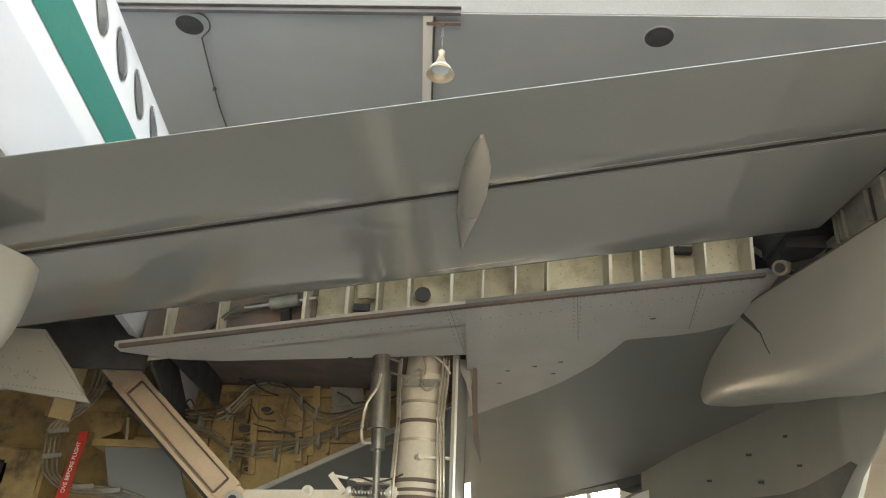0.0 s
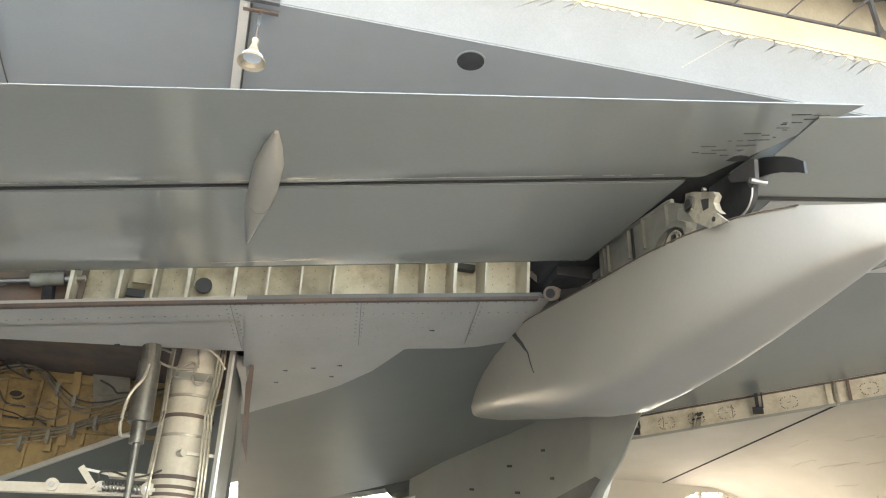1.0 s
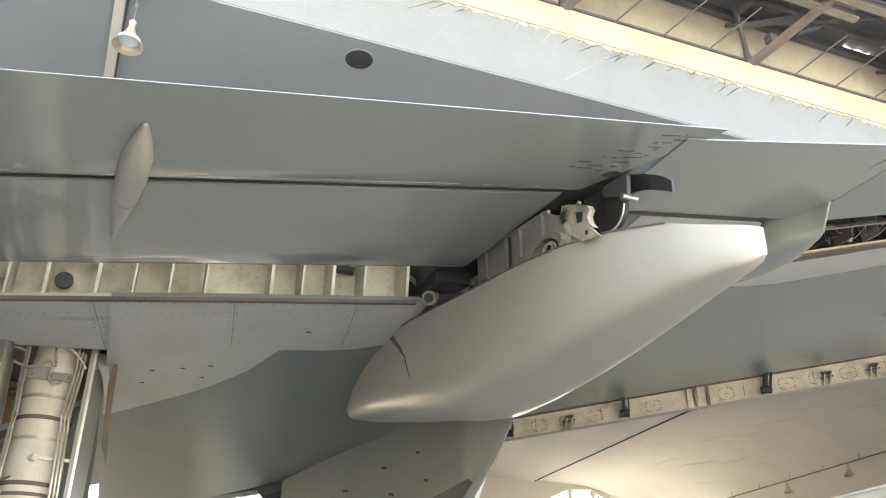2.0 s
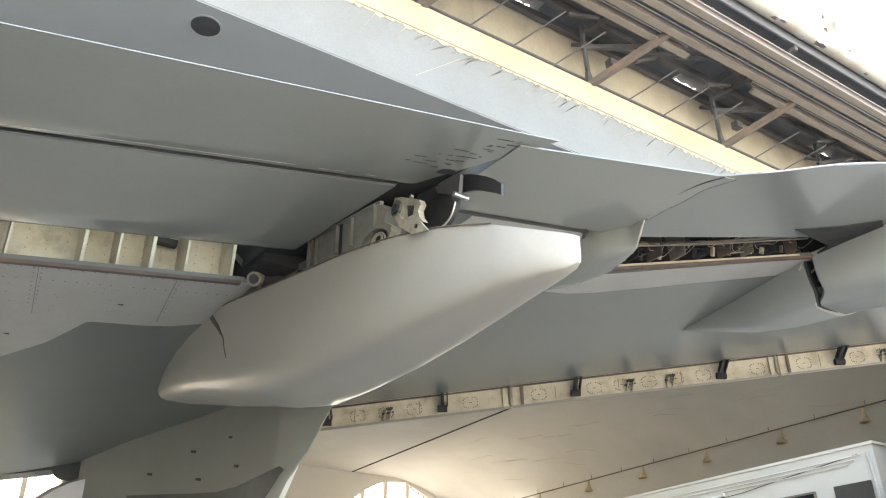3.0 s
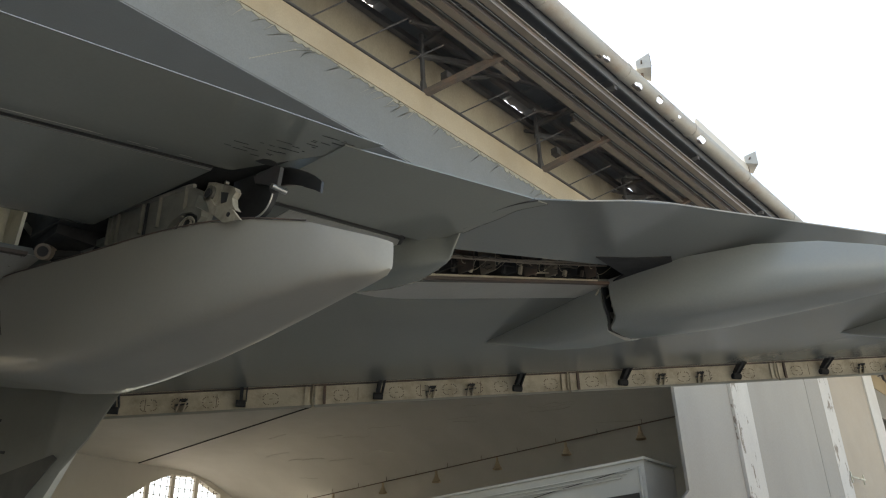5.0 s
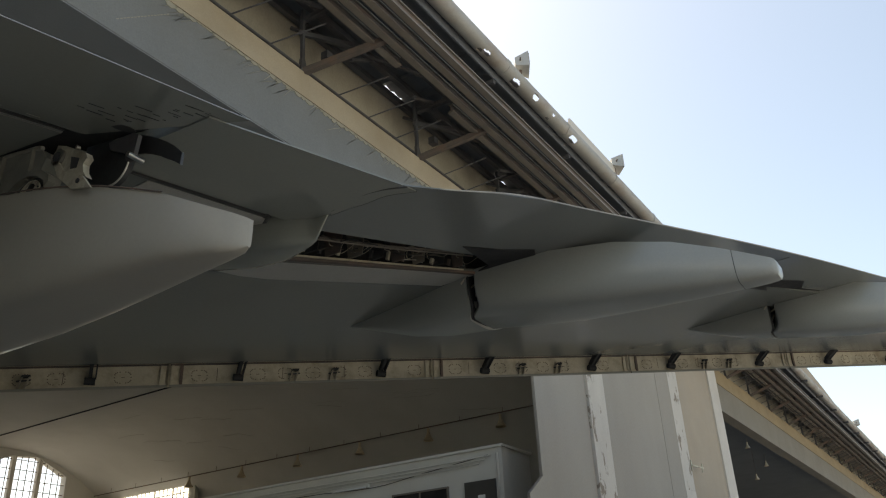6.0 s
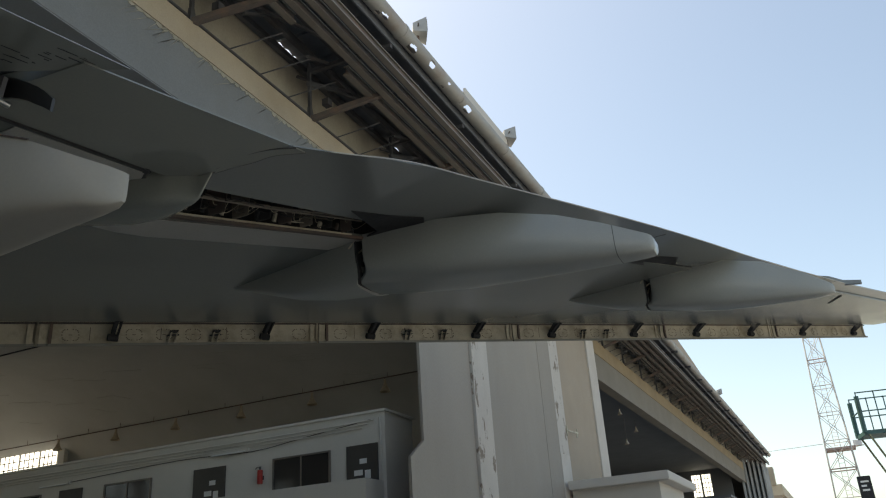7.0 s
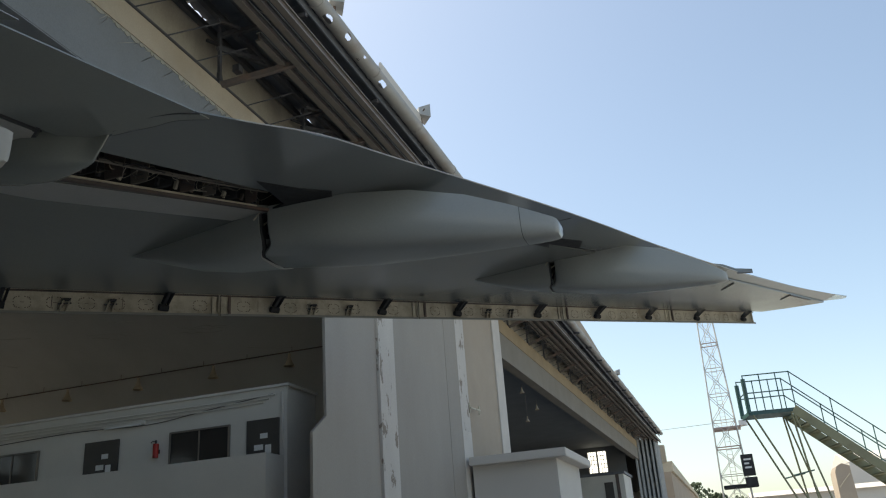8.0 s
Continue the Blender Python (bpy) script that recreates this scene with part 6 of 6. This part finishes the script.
for k in range(26):
    x, y = crack_rnd.uniform(25.6, 30.2), crack_rnd.uniform(10.5, 30)
    pts = []
    for q in range(crack_rnd.randint(4, 9)):
        pts.append((x, y, vault_z(x, *H1) - 0.004))
        x += crack_rnd.uniform(-0.10, 0.02)
        y += crack_rnd.uniform(0.12, 0.32)
    part("crack", tube(pts, 0.007 + 0.005 * crack_rnd.random(), seg=4), PANEL_GREY, scr)


def hanging_lamp(x, y, z, drop, label, scale=1.0):
    """A bell-shaped reflector lamp hanging on a rod; z is the rod's top."""
    l_ = thing("pendant_lamp", label, "lamp", "hanging hangar lamps", at=(x, y, z))
    part("rod", rod((0, 0, 0), (0, 0, -drop), 0.012 * scale, seg=8), RUSTY, l_)
    part("cap", rod((0, 0, -drop), (0, 0, -drop - 0.12 * scale), 0.05 * scale, seg=14, r2=0.035 * scale), BRASS, l_)
    prof = ((0.045, 0.10), (0.06, 0.16), (0.09, 0.24), (0.14, 0.33), (0.17, 0.38), (0.163, 0.38), (0.13, 0.33), (0.08, 0.24), (0.05, 0.16))
    part("reflector", skin_of([[(r * scale * math.cos(2 * math.pi * i / 20), r * scale * math.sin(2 * math.pi * i / 20), -drop - h * scale) for i in range(20)] for r, h in prof], caps=False), BRASS, l_, smooth=True)
    return l_


la = hanging_lamp(5.35, 9.05, 10.1, 0.56, "tarnished bell-shaped lamp with clear glass hanging from the ceiling")
part("diffuser", rod((0, 0, -0.87), (0, 0, -0.885), 0.150, seg=24), PAPER, la, "milky lamp glass")
part("rim", skin_of([[(r * math.cos(2 * math.pi * i / 24), r * math.sin(2 * math.pi * i / 24), -0.56 - h) for i in range(24)] for r, h in ((0.165, 0.375), (0.195, 0.40), (0.20, 0.415), (0.185, 0.405), (0.160, 0.385))], caps=False), BRASS, la, smooth=True)
part("crossbar", box((-0.25, -0.03, -0.04), (0.25, 0.03, 0.0)), RUSTY, la)
part("turnbuckle", rod((0, 0, -0.12), (0, 0, -0.30), 0.025, seg=8), STEEL, la)
H_X = 30.0
for y in (12.8, 15.7, 18.75, 21.8, 24.8, 27.9):
    hanging_lamp(H_X, y, 8.62, 0.05, "tarnished bell-shaped lamp hanging under the roof haunch", 1.1)
for x, y, drop in ((47.5, 9.05, 0.2), (52.2, 9.35, 0.35), (50.6, 9.6, 1.2)):
    hanging_lamp(x, y, 10.1, drop, "tarnished bell-shaped lamp hanging in the second hangar", 0.75)
con = thing("lamp_conduit", "long dark conduit carrying the hanging lamps", "conduit", kind="structure")
part("pipe", rod((H_X, 9.8, 8.64), (H_X, 34.3, 8.58), 0.022, seg=8), RUSTY, con)
for k in range(14):
    part("hanger", rod((H_X, 11 + 1.7 * k, 8.62), (H_X, 11 + 1.7 * k, 8.9), 0.01, seg=6), RUSTY, con)
lun = thing("lunette", "small arched window bay in the haunch", "window", kind="structure")
part("face", prism([(30.6, 28.2, 7.2), (30.6, 33.6, 7.2), (30.6, 33.6, 8.9), (30.6, 28.2, 8.9)], (0.2, 0, 0)), CONCRETE_GREY, lun)
for k, (a, b, t) in enumerate(((28.6, 29.5, 8.38), (29.65, 30.7, 8.42), (30.85, 31.9, 8.42), (32.05, 33.0, 8.38))):
    part("pane", prism([(30.57, a, 7.5), (30.57, b, 7.5), (30.57, b, t), (30.57, a, t)], (0.02, 0, 0)), DAYLIT, lun, "bright daylit window pane")
    for j in range(1, 4):
        part("bar", box((30.55, a + (b - a) * j / 4 - 0.018, 7.5), (30.565, a + (b - a) * j / 4 + 0.018, t)), RUSTY, lun)
    part("bar", box((30.55, a, 7.80), (30.565, b, 7.835)), RUSTY, lun)
    part("bar", box((30.55, a, 8.10), (30.565, b, 8.135)), RUSTY, lun)

# office pipes, cables, tube light, extinguisher
for dz, y1 in ((5.86, 34), (5.78, 34), (5.70, 30)):
    part("wall_pipe", tube([(23.95, 9.75 + (5.9 - dz) * 2, dz), (23.95, 12, dz - 0.02), (23.95, 18, dz - 0.01), (23.95, y1, dz)], 0.018), OFFICE_WHITE, office)
part("wall_cable", tube([(23.95, 9.9, 5.88), (23.95, 12.0, 5.68), (23.95, 13.5, 5.55), (23.95, 16.0, 5.62), (23.95, 20, 5.5)], 0.010), LOOM, office)
part("down_pipe", tube([(23.96, 9.66, 5.9), (23.96, 9.64, 5.0), (23.96, 9.64, 4.38)], 0.03), OFFICE_WHITE, office)
tl = thing("tube_light", "white fluorescent tube light on the office wall", "light", "tube lights on the office", at=(23.9, 14.2, 5.62))
part("housing", box((0, -0.62, -0.04), (0.09, 0.62, 0.04)), OFFICE_WHITE, tl)
part("tube", rod((-0.02, -0.55, -0.04), (-0.02, 0.55, -0.04), 0.02, seg=10), PAPER, tl)
copy_thing(tl, pose(23.9, 20.6, 5.5))
ext = thing("fire_extinguisher", "red fire extinguisher hung on the office wall", "extinguisher", at=(23.93, 13.2, 4.70))
part("cylinder", rod((0, 0, 0.0), (0, 0, 0.34), 0.07, seg=16), RED, ext)
part("valve", rod((0, 0, 0.34), (0, 0, 0.43), 0.025, seg=10), BLACK, ext)
part("hose", tube([(0, 0.02, 0.40), (0, 0.10, 0.42), (0, 0.15, 0.38)], 0.012), BLACK, ext)
part("bracket", box((0.05, -0.08, 0.1), (0.065, 0.08, 0.2)), BLACK, ext)

# ragged paint edge under the cream ledge
bm = bmesh.new()
x = 2.0
fy = HEAD_Y - 0.012
while x < 32.5:
    w = 0.08 + 0.22 * random.random()
    h = 0.03 + 0.09 * random.random()
    prism([(x, fy, HEAD_MID + 0.01), (x + w, fy, HEAD_MID + 0.01), (x + w * 0.85, fy, HEAD_MID - h * 0.5), (x + w * 0.6 - h * 0.3, fy, HEAD_MID - h), (x + w * 0.3 - h * 0.4, fy, HEAD_MID - h * 0.8), (x - 0.02, fy, HEAD_MID - h * 0.2)], (0, 0.011, 0), bm)
    x += w * (0.75 + 0.3 * random.random())
x = 3.0
while x < 32:
    for k in range(random.randint(3, 9)):
        sx = x + random.uniform(-0.35, 0.35)
        h = 0.08 + 0.36 * random.random() ** 1.8
        lean = -h * random.uniform(0.5, 1.5)
        w = 0.010 + 0.018 * random.random()
        prism([(sx, fy - 0.002, HEAD_MID), (sx + w, fy - 0.002, HEAD_MID), (sx + w * 0.9 + lean * 0.55, fy - 0.002, HEAD_MID - h * 0.5), (sx + lean, fy - 0.002, HEAD_MID - h), (sx + lean * 0.5, fy - 0.002, HEAD_MID - h * 0.5)], (0, 0.008, 0), bm)
    x += 0.25 + 0.8 * random.random()
tagged(part("trim_paint_edge", bm, DRIP), "ragged spattered cream paint edge on the lintel", "paint edge", kind="structure")
seams = thing("lintel_seam", "thin pale vertical seams across the lintel", "seam", kind="structure")
for x in (1.0, 12.75, 24.5):
    for k in range(16):
        u, w = k / 16, (k + 0.7) / 16
        part("seam", bar((x - 0.9 * u, HEAD_Y - 0.002, HEAD_MID - 0.25 - 0.75 * u), (x - 0.9 * w, HEAD_Y - 0.002, HEAD_MID - 0.25 - 0.75 * w), 0.006, 0.014), DRIP, seams)
lp = thing("ledge_pipe", "thin dark pipe along the top of the ledge", "pipe", kind="structure")
part("pipe", rod((-43, HEAD_Y + 0.06, HEAD_HI + 0.15), (33, HEAD_Y + 0.06, HEAD_HI + 0.15), 0.03, seg=8), CANOPY_STEEL, lp)
pur = thing("purlin", "dark steel purlins under the canopy sheet", "purlin", kind="structure")
for y, z in ((9.28, 13.52), (8.75, 13.45), (8.1, 13.42), (7.3, 13.36)):
    part("purlin", run(-43, 103, y - 0.06, y + 0.06, z, z + 0.16), CANOPY_STEEL, pur)
for k in range(-3, 24):
    x = 15.92 + 3.95 * k
    part("cross_brace", bar((x, 9.3, 13.3), (x + 3.95, 7.6, 13.35), 0.07, 0.05), CANOPY_STEEL, pur)
    part("web", bar((x + 0.3, 8.4, 13.45), (x - 0.9, 8.4, 12.95), 0.06, 0.06), CANOPY_STEEL, pur)
    part("web", bar((x + 1.9, 8.7, 13.4), (x + 1.2, 8.7, 12.95), 0.10, 0.05), CANOPY_STEEL, pur)
for k in range(5):
    part("rail", run(44 + 6 * k, 102, 7.90 + 0.10 * k, 7.96 + 0.10 * k, 12.60, 12.86), TRACK_GREY, tracks)
for y in (6.88, 7.22, 7.56):
    part("rail", run(44, 102, y - 0.03, y + 0.03, 12.66, 12.86), RUSTY, tracks)
leaf0 = thing("hangar_door_leaf", "tall pale grey ribbed steel hangar door leaf folded at the jamb", "door", "folded hangar doors", at=(0, 0, 0))
part("panel", box((98.5, -0.05, 0.0), (105, 0.05, 12.5)), DOOR_GREY, leaf0)
for k in range(5):
    part("rib", box((98.6 + 1.5 * k, -0.11, 0.05), (98.75 + 1.5 * k, -0.05, 12.5)), DOOR_GREY, leaf0)
leaf0.location.y = 6.75
for k, y in enumerate((7.05, 7.4, 7.72, 8.04, 8.31)):
    copy_thing(leaf0, pose(-1.2 * (k + 1), y, 0))
cross = thing("wall_cross", "dark plastered cross wall with a bright steel window", "wall", kind="structure")
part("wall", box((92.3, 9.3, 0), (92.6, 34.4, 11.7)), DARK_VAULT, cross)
for a, b, z0, z1 in ((11.2, 12.0, 9.2, 11.25), (12.2, 13.0, 9.2, 11.25)):
    part("pane", box((92.27, a, z0), (92.29, b, z1)), DAYLIT, cross, "bright daylit window pane")
    for k in range(1, 3):
        part("bar", box((92.25, a + (b - a) * k / 3 - 0.03, z0), (92.265, a + (b - a) * k / 3 + 0.03, z1)), RUSTY, cross)
    for k in range(1, 5):
        part("bar", box((92.235, a, z0 + (z1 - z0) * k / 5 - 0.03), (92.248, b, z0 + (z1 - z0) * k / 5 + 0.03)), RUSTY, cross)
shed = thing("site_cabin", "whitewashed two-storey cabin inside the second hangar", "cabin")
part("wall", box((86.0, 9.0, 0), (91.9, 16.0, 8.35)), OFFICE_WHITE, shed)
part("roof", box((85.8, 8.85, 8.35), (92.0, 16.2, 8.58)), SHEET, shed)
part("corner_post", box((85.93, 9.45, 0), (85.99, 9.75, 8.34)), RUSTY, shed)
part("door", box((85.94, 10.05, 5.6), (85.99, 10.85, 7.7)), DARK_DOOR, shed)


def floodlight(x, y, z, turn):
    f_ = thing("floodlight", "grey weathered floodlight on the gutter edge", "floodlight", "floodlights on the eaves", at=(x, y, z))
    f_.rotation_euler = (0, 0, radians(turn))
    part("stem", rod((0, 0, -0.35), (0, 0, 0.0), 0.03, seg=8), RUSTY, f_)
    part("housing", skin_of([[(-a, -0.20, -0.02 - b), (a, -0.20, -0.02 - b), (a, -0.20, 0.28 + b), (-a, -0.20, 0.28 + b)] if k == 0 else [(-a, 0.12, 0.02), (a, 0.12, 0.02), (a, 0.12, 0.24), (-a, 0.12, 0.24)] for k, a, b in ((0, 0.26, 0.06), (1, 0.16, 0))]), DOOR_GREY, f_, bevel=0.01)
    part("lens", box((-0.22, -0.215, 0.0), (0.22, -0.205, 0.30)), DARK_GLASS, f_)
    part("bracket", bar((-0.3, 0, 0.12), (0.3, 0, 0.12), 0.03, 0.03), RUSTY, f_)


floodlight(20.62, 6.42, 13.86, 30)
floodlight(26.35, 6.42, 13.95, 40)
floodlight(68.4, 6.42, 14.1, 40)
fb = thing("fascia_board", "pale board standing on the eaves", "board", kind="structure")
part("board", box((23.3, 6.40, 13.6), (26.3, 6.46, 13.98)), CONCRETE_WHITE, fb)
pf = thing("parapet", "tan weathered parapet above the second hangar's eaves", "parapet", kind="structure")
part("wall", prism([(45, 6.75, 13.7), (75, 6.75, 13.7), (75, 6.75, 13.9), (60, 6.75, 14.9), (45, 6.75, 15.6)], (0, 0.3, 0)), TAN_WALL, pf)

wb = thing("wall_bracket", "small pale lamp bracket on the tan pier panel", "bracket", at=(34.42, 8.04, 6.82))
part("plate", box((-0.10, -0.02, -0.18), (-0.02, 0.008, 0.18)), PRIMER, wb)
part("arm", bar((-0.05, -0.03, 0), (0.9, -0.12, 0.02), 0.04, 0.05), PRIMER, wb)
part("clip", bar((0.75, -0.11, -0.14), (0.78, -0.11, 0.16), 0.04, 0.04), PRIMER, wb)

# ---- apron and distance ----
mast = thing("lattice_mast", "tall pale lattice mast with faded red bands", "mast", at=(76.5, -0.6, 0))
top = 20.6


def half(z):
    """Half width of the tapering mast."""
    return 1.22 - 0.032 * z


for sx in (-1, 1):
    for sy in (-1, 1):
        part("leg", rod((half(0) * sx, half(0) * sy, 0), (half(top) * sx, half(top) * sy, top), 0.05, seg=8), MAST_PAINT, mast)
for k in range(9):
    z0, z1 = 2.4 + 2.1 * k, 2.4 + 2.1 * (k + 1)
    red = k in (3, 7)
    for ax in (0, 1):
        for sd in (-1, 1):
            u, w = half(z0), half(z1)
            a = (u * sd, -u, z0) if ax else (-u, u * sd, z0)
            b = (w * sd, w, z1) if ax else (w, w * sd, z1)
            c = (w * sd, -w, z1) if ax else (-w, w * sd, z1)
            d_ = (u * sd, u, z0) if ax else (u, u * sd, z0)
            part("brace", rod(a, b, 0.022, seg=6), MAST_PAINT, mast)
            part("brace", rod(d_, c, 0.022, seg=6), MAST_PAINT, mast)
            part("girt", rod(a, d_, 0.045 if red else 0.03, seg=6), MAST_RED if red else MAST_PAINT, mast)
lad = bmesh.new()
for sx in (-0.2, 0.2):
    rod((0.1, sx, 0.5), (0.1, sx, top), 0.02, lad, 6)
for k in range(60):
    rod((0.1, -0.2, 0.6 + 0.33 * k), (0.1, 0.2, 0.6 + 0.33 * k), 0.015, lad, 5)
part("ladder", lad, MAST_PAINT, mast)
part("platform", box((-0.9, -1.2, 10.1), (0.9, 0.9, 10.25)), MAST_RED, mast)
part("camera_box", box((-0.3, -1.7, 10.3), (0.2, -1.1, 10.7)), PAPER, mast)
part("arm", bar((0, -0.6, 10.2), (0, -1.8, 10.3), 0.06, 0.06), MAST_PAINT, mast)
part("base_beam", box((-1.2, -1.6, 5.6), (1.0, 0.9, 5.8)), GRIME_SHADE, mast)
sign = thing("stand_sign", "dark box sign with pale markings on the mast", "sign", at=(75.2, -1.75, 6.35))
part("case", box((-0.15, -0.45, 0), (0.15, 0.45, 1.6)), GRIME_SHADE, sign, bevel=0.03)
part("lower_case", box((-0.15, -0.5, -0.85), (0.15, 0.4, -0.1)), GRIME_SHADE, sign, bevel=0.03)
for k, (ya, yb, z) in enumerate(((-0.28, 0.26, 1.15), (-0.10, 0.26, 0.85), (-0.24, 0.24, 0.55))):
    part("marking", box((-0.17, ya, z), (-0.152, yb, z + 0.13)), PAPER, sign, "pale sign marking")
wire = thing("overhead_wire", "thin wire from the hangar end to the mast", "wire")
part("wire", tube([(106, 6.8, 14.4), (90, 3.4, 12.4), (76.4, 0.4, 10.7)], 0.02), BLACK, wire)

stair = thing("access_stairs", "teal and olive painted steel access stairs on the apron", "stairs", at=(34.75, -1.75, 0))
stair.rotation_euler, stair.scale = (0, 0, radians(10)), (1, 1, 1.09)
part("platform", box((-0.55, -0.72, 4.95), (0.55, 0.72, 5.06)), TEAL, stair)
for sx in (-0.55, 0.55):
    part("pad", rod((sx, 0.70, 5.0), (sx, 0.70, 6.0), 0.07, seg=10), TEAL, stair, "teal padded bumper post")
    for y in (0.70, 0.2, -0.3, -0.72):
        part("rail_post", rod((sx, y, 5.05), (sx, y, 6.12), 0.018, seg=8), TEAL, stair)
    for z in (5.58, 6.10):
        part("rail", rod((sx, 0.70, z), (sx, -0.72, z), 0.018, seg=8), TEAL, stair)
        part("rail", rod((sx, -0.72, z), (sx, -6.6, z - 4.84), 0.018, seg=8), TEAL, stair)
    for k in range(1, 6):
        part("rail_post", rod((sx, -0.72 - 1.05 * k, 5.0 - 0.86 * k), (sx, -0.72 - 1.05 * k, 6.12 - 0.865 * k), 0.018, seg=8), TEAL, stair)
    part("stringer", bar((sx, -0.65, 5.02), (sx, -6.7, 0.04), 0.06, 0.26), OLIVE, stair)
    part("leg", rod((sx, 0.6, 4.95), (sx, -1.65, 0.02), 0.030, seg=8), OLIVE, stair)
    part("leg", rod((sx, -0.55, 4.95), (sx, -1.05, 0.02), 0.030, seg=8), OLIVE, stair)
    part("leg", rod((sx, -0.62, 4.90), (sx, -1.75, 0.02), 0.028, seg=8), OLIVE, stair)
    part("tie", rod((sx, -0.2, 3.2), (sx, -0.85, 3.3), 0.02, seg=8), TEAL, stair)
part("rail", rod((-0.55, 0.70, 5.6), (0.55, 0.70, 5.6), 0.018, seg=8), TEAL, stair)
tread = None
for k in range(22):
    m = pose(0, -0.85 - 0.265 * k, 4.84 - 0.218 * k)
    if tread is None:
        tread = part("tread", box((-0.52, -0.14, -0.02), (0.52, 0.14, 0.02)), OLIVE, stair)
        tread.matrix_basis = m
    else:
        share("tread", tread, stair, m)

far = thing("far_building", "tan low building at the end of the hangar row", "building", kind="structure")
part("wall", box((112, 6.3, 0), (180, 22, 10.2)), TAN_WALL, far)
part("roof", prism([(112, 6.0, 10.2), (180, 6.0, 10.2), (180, 6.0, 10.6), (112, 6.0, 11.4)], (0, 16.3, 0)), CREAM_WALL, far)
part("duct", box((108.2, 6.4, 11.0), (109.6, 7.6, 13.0)), CREAM_WALL, far)
low = thing("far_shed", "long low pale shed roof across the apron", "building", kind="structure")
part("wall", box((150, -90, 0), (158, -2.9, 8.0)), CONCRETE_WHITE, low)
part("roof", prism([(149, -91, 8.0), (159, -91, 8.0), (154, -91, 8.9)], (0, 88.3, 0)), CONCRETE_WHITE, low)
big = thing("far_hangar", "large pale hangar beyond the apron", "building", kind="structure")
part("wall", box((168, -80, 0), (200, -20.4, 13.3)), CONCRETE_WHITE, big)
part("roof", prism([(168, -81, 13.3), (200, -81, 13.3), (184, -81, 16.0)], (0, 60.7, 0)), CONCRETE_WHITE, big)
tent = thing("tarpaulin", "beige tarpaulin over a stored load", "tarpaulin")
part("sheet", skin_of([[(x, -13.0, 0), (x, -13.15 + d, 9.1), (x, -13.4 + d, 9.8), (x, -14.1, 10.15), (x, -15.0, 9.8 + d), (x, -15.3, 0)] for x, d in ((125, 0.0), (128, 0.12), (131, 0.0))]), TAN_WALL, tent)
part("fold", tube([(124.98, -13.3, 7.2), (124.97, -13.9, 7.9), (124.97, -14.8, 8.8)], 0.05, seg=6), CREAM_WALL, tent)


def tree(x, y, h, seed):
    rnd = random.Random(seed)
    t_ = thing("tree", "dusty dark green tree far beyond the apron", "tree", "far trees", at=(x, y, 0))
    part("trunk", rod((0, 0, 0), (0.2, 0, h * 0.55), 0.28, seg=8, r2=0.12), RUSTY, t_)
    bm_ = bmesh.new()
    for _ in range(260):
        u = rnd.random()
        a_, r_ = rnd.random() * 6.283, (rnd.random() ** 0.5) * h * 0.42 * math.sin(math.pi * (0.15 + 0.8 * u))
        c_ = Vector((r_ * math.cos(a_), r_ * math.sin(a_), h * (0.38 + 0.62 * u)))
        s_ = 0.25 + 0.35 * rnd.random()
        bmesh.ops.create_icosphere(bm_, subdivisions=1, radius=s_, matrix=Matrix.Translation(c_) @ Euler((rnd.random() * 3, rnd.random() * 3, 0)).to_matrix().to_4x4() @ Matrix.Diagonal((1, 0.7, 0.45, 1)))
    part("crown", bm_, LEAF, t_)


for x, y, h, sd in ((190, 6.5, 13.5, 1), (186, 2.5, 11.0, 2), (200, -1.5, 10.5, 3), (195, -6, 9.0, 4)):
    tree(x, y, h, sd)

# pipes and brackets in the root end of the inner cove, shade panel of the wheel well
part("pipe", tube([(3.35, 7.10, skin_z(3.35) + 0.04), (3.55, 7.12, skin_z(3.5) + 0.2), (3.72, 7.14, skin_z(3.7) + 0.34)], 0.012, seg=8), LOOM, plane)
# Another added dark panel that stands for shade in the well.
part("well_wall", box((2.78, 7.85, 4.42), (2.82, 9.72, 4.95)), GRIME_SHADE, well, "added dark panel standing for shade on the well's side")
for z in (3.76, 3.42):
    part("band", rod((5.54, 7.15, z - 0.012), (5.54, 7.15, z + 0.012), 0.212, seg=28), PIPE, leg)
part("bracket", box((5.38, 6.92, 3.88), (5.70, 6.945, 3.95)), CARRIAGE, leg, bevel=0.006)
for x in (5.40, 5.54, 5.68):
    part("bolt", rod((x, 6.905, 3.915), (x, 6.925, 3.915), 0.016, seg=8), DARK_STEEL, leg)
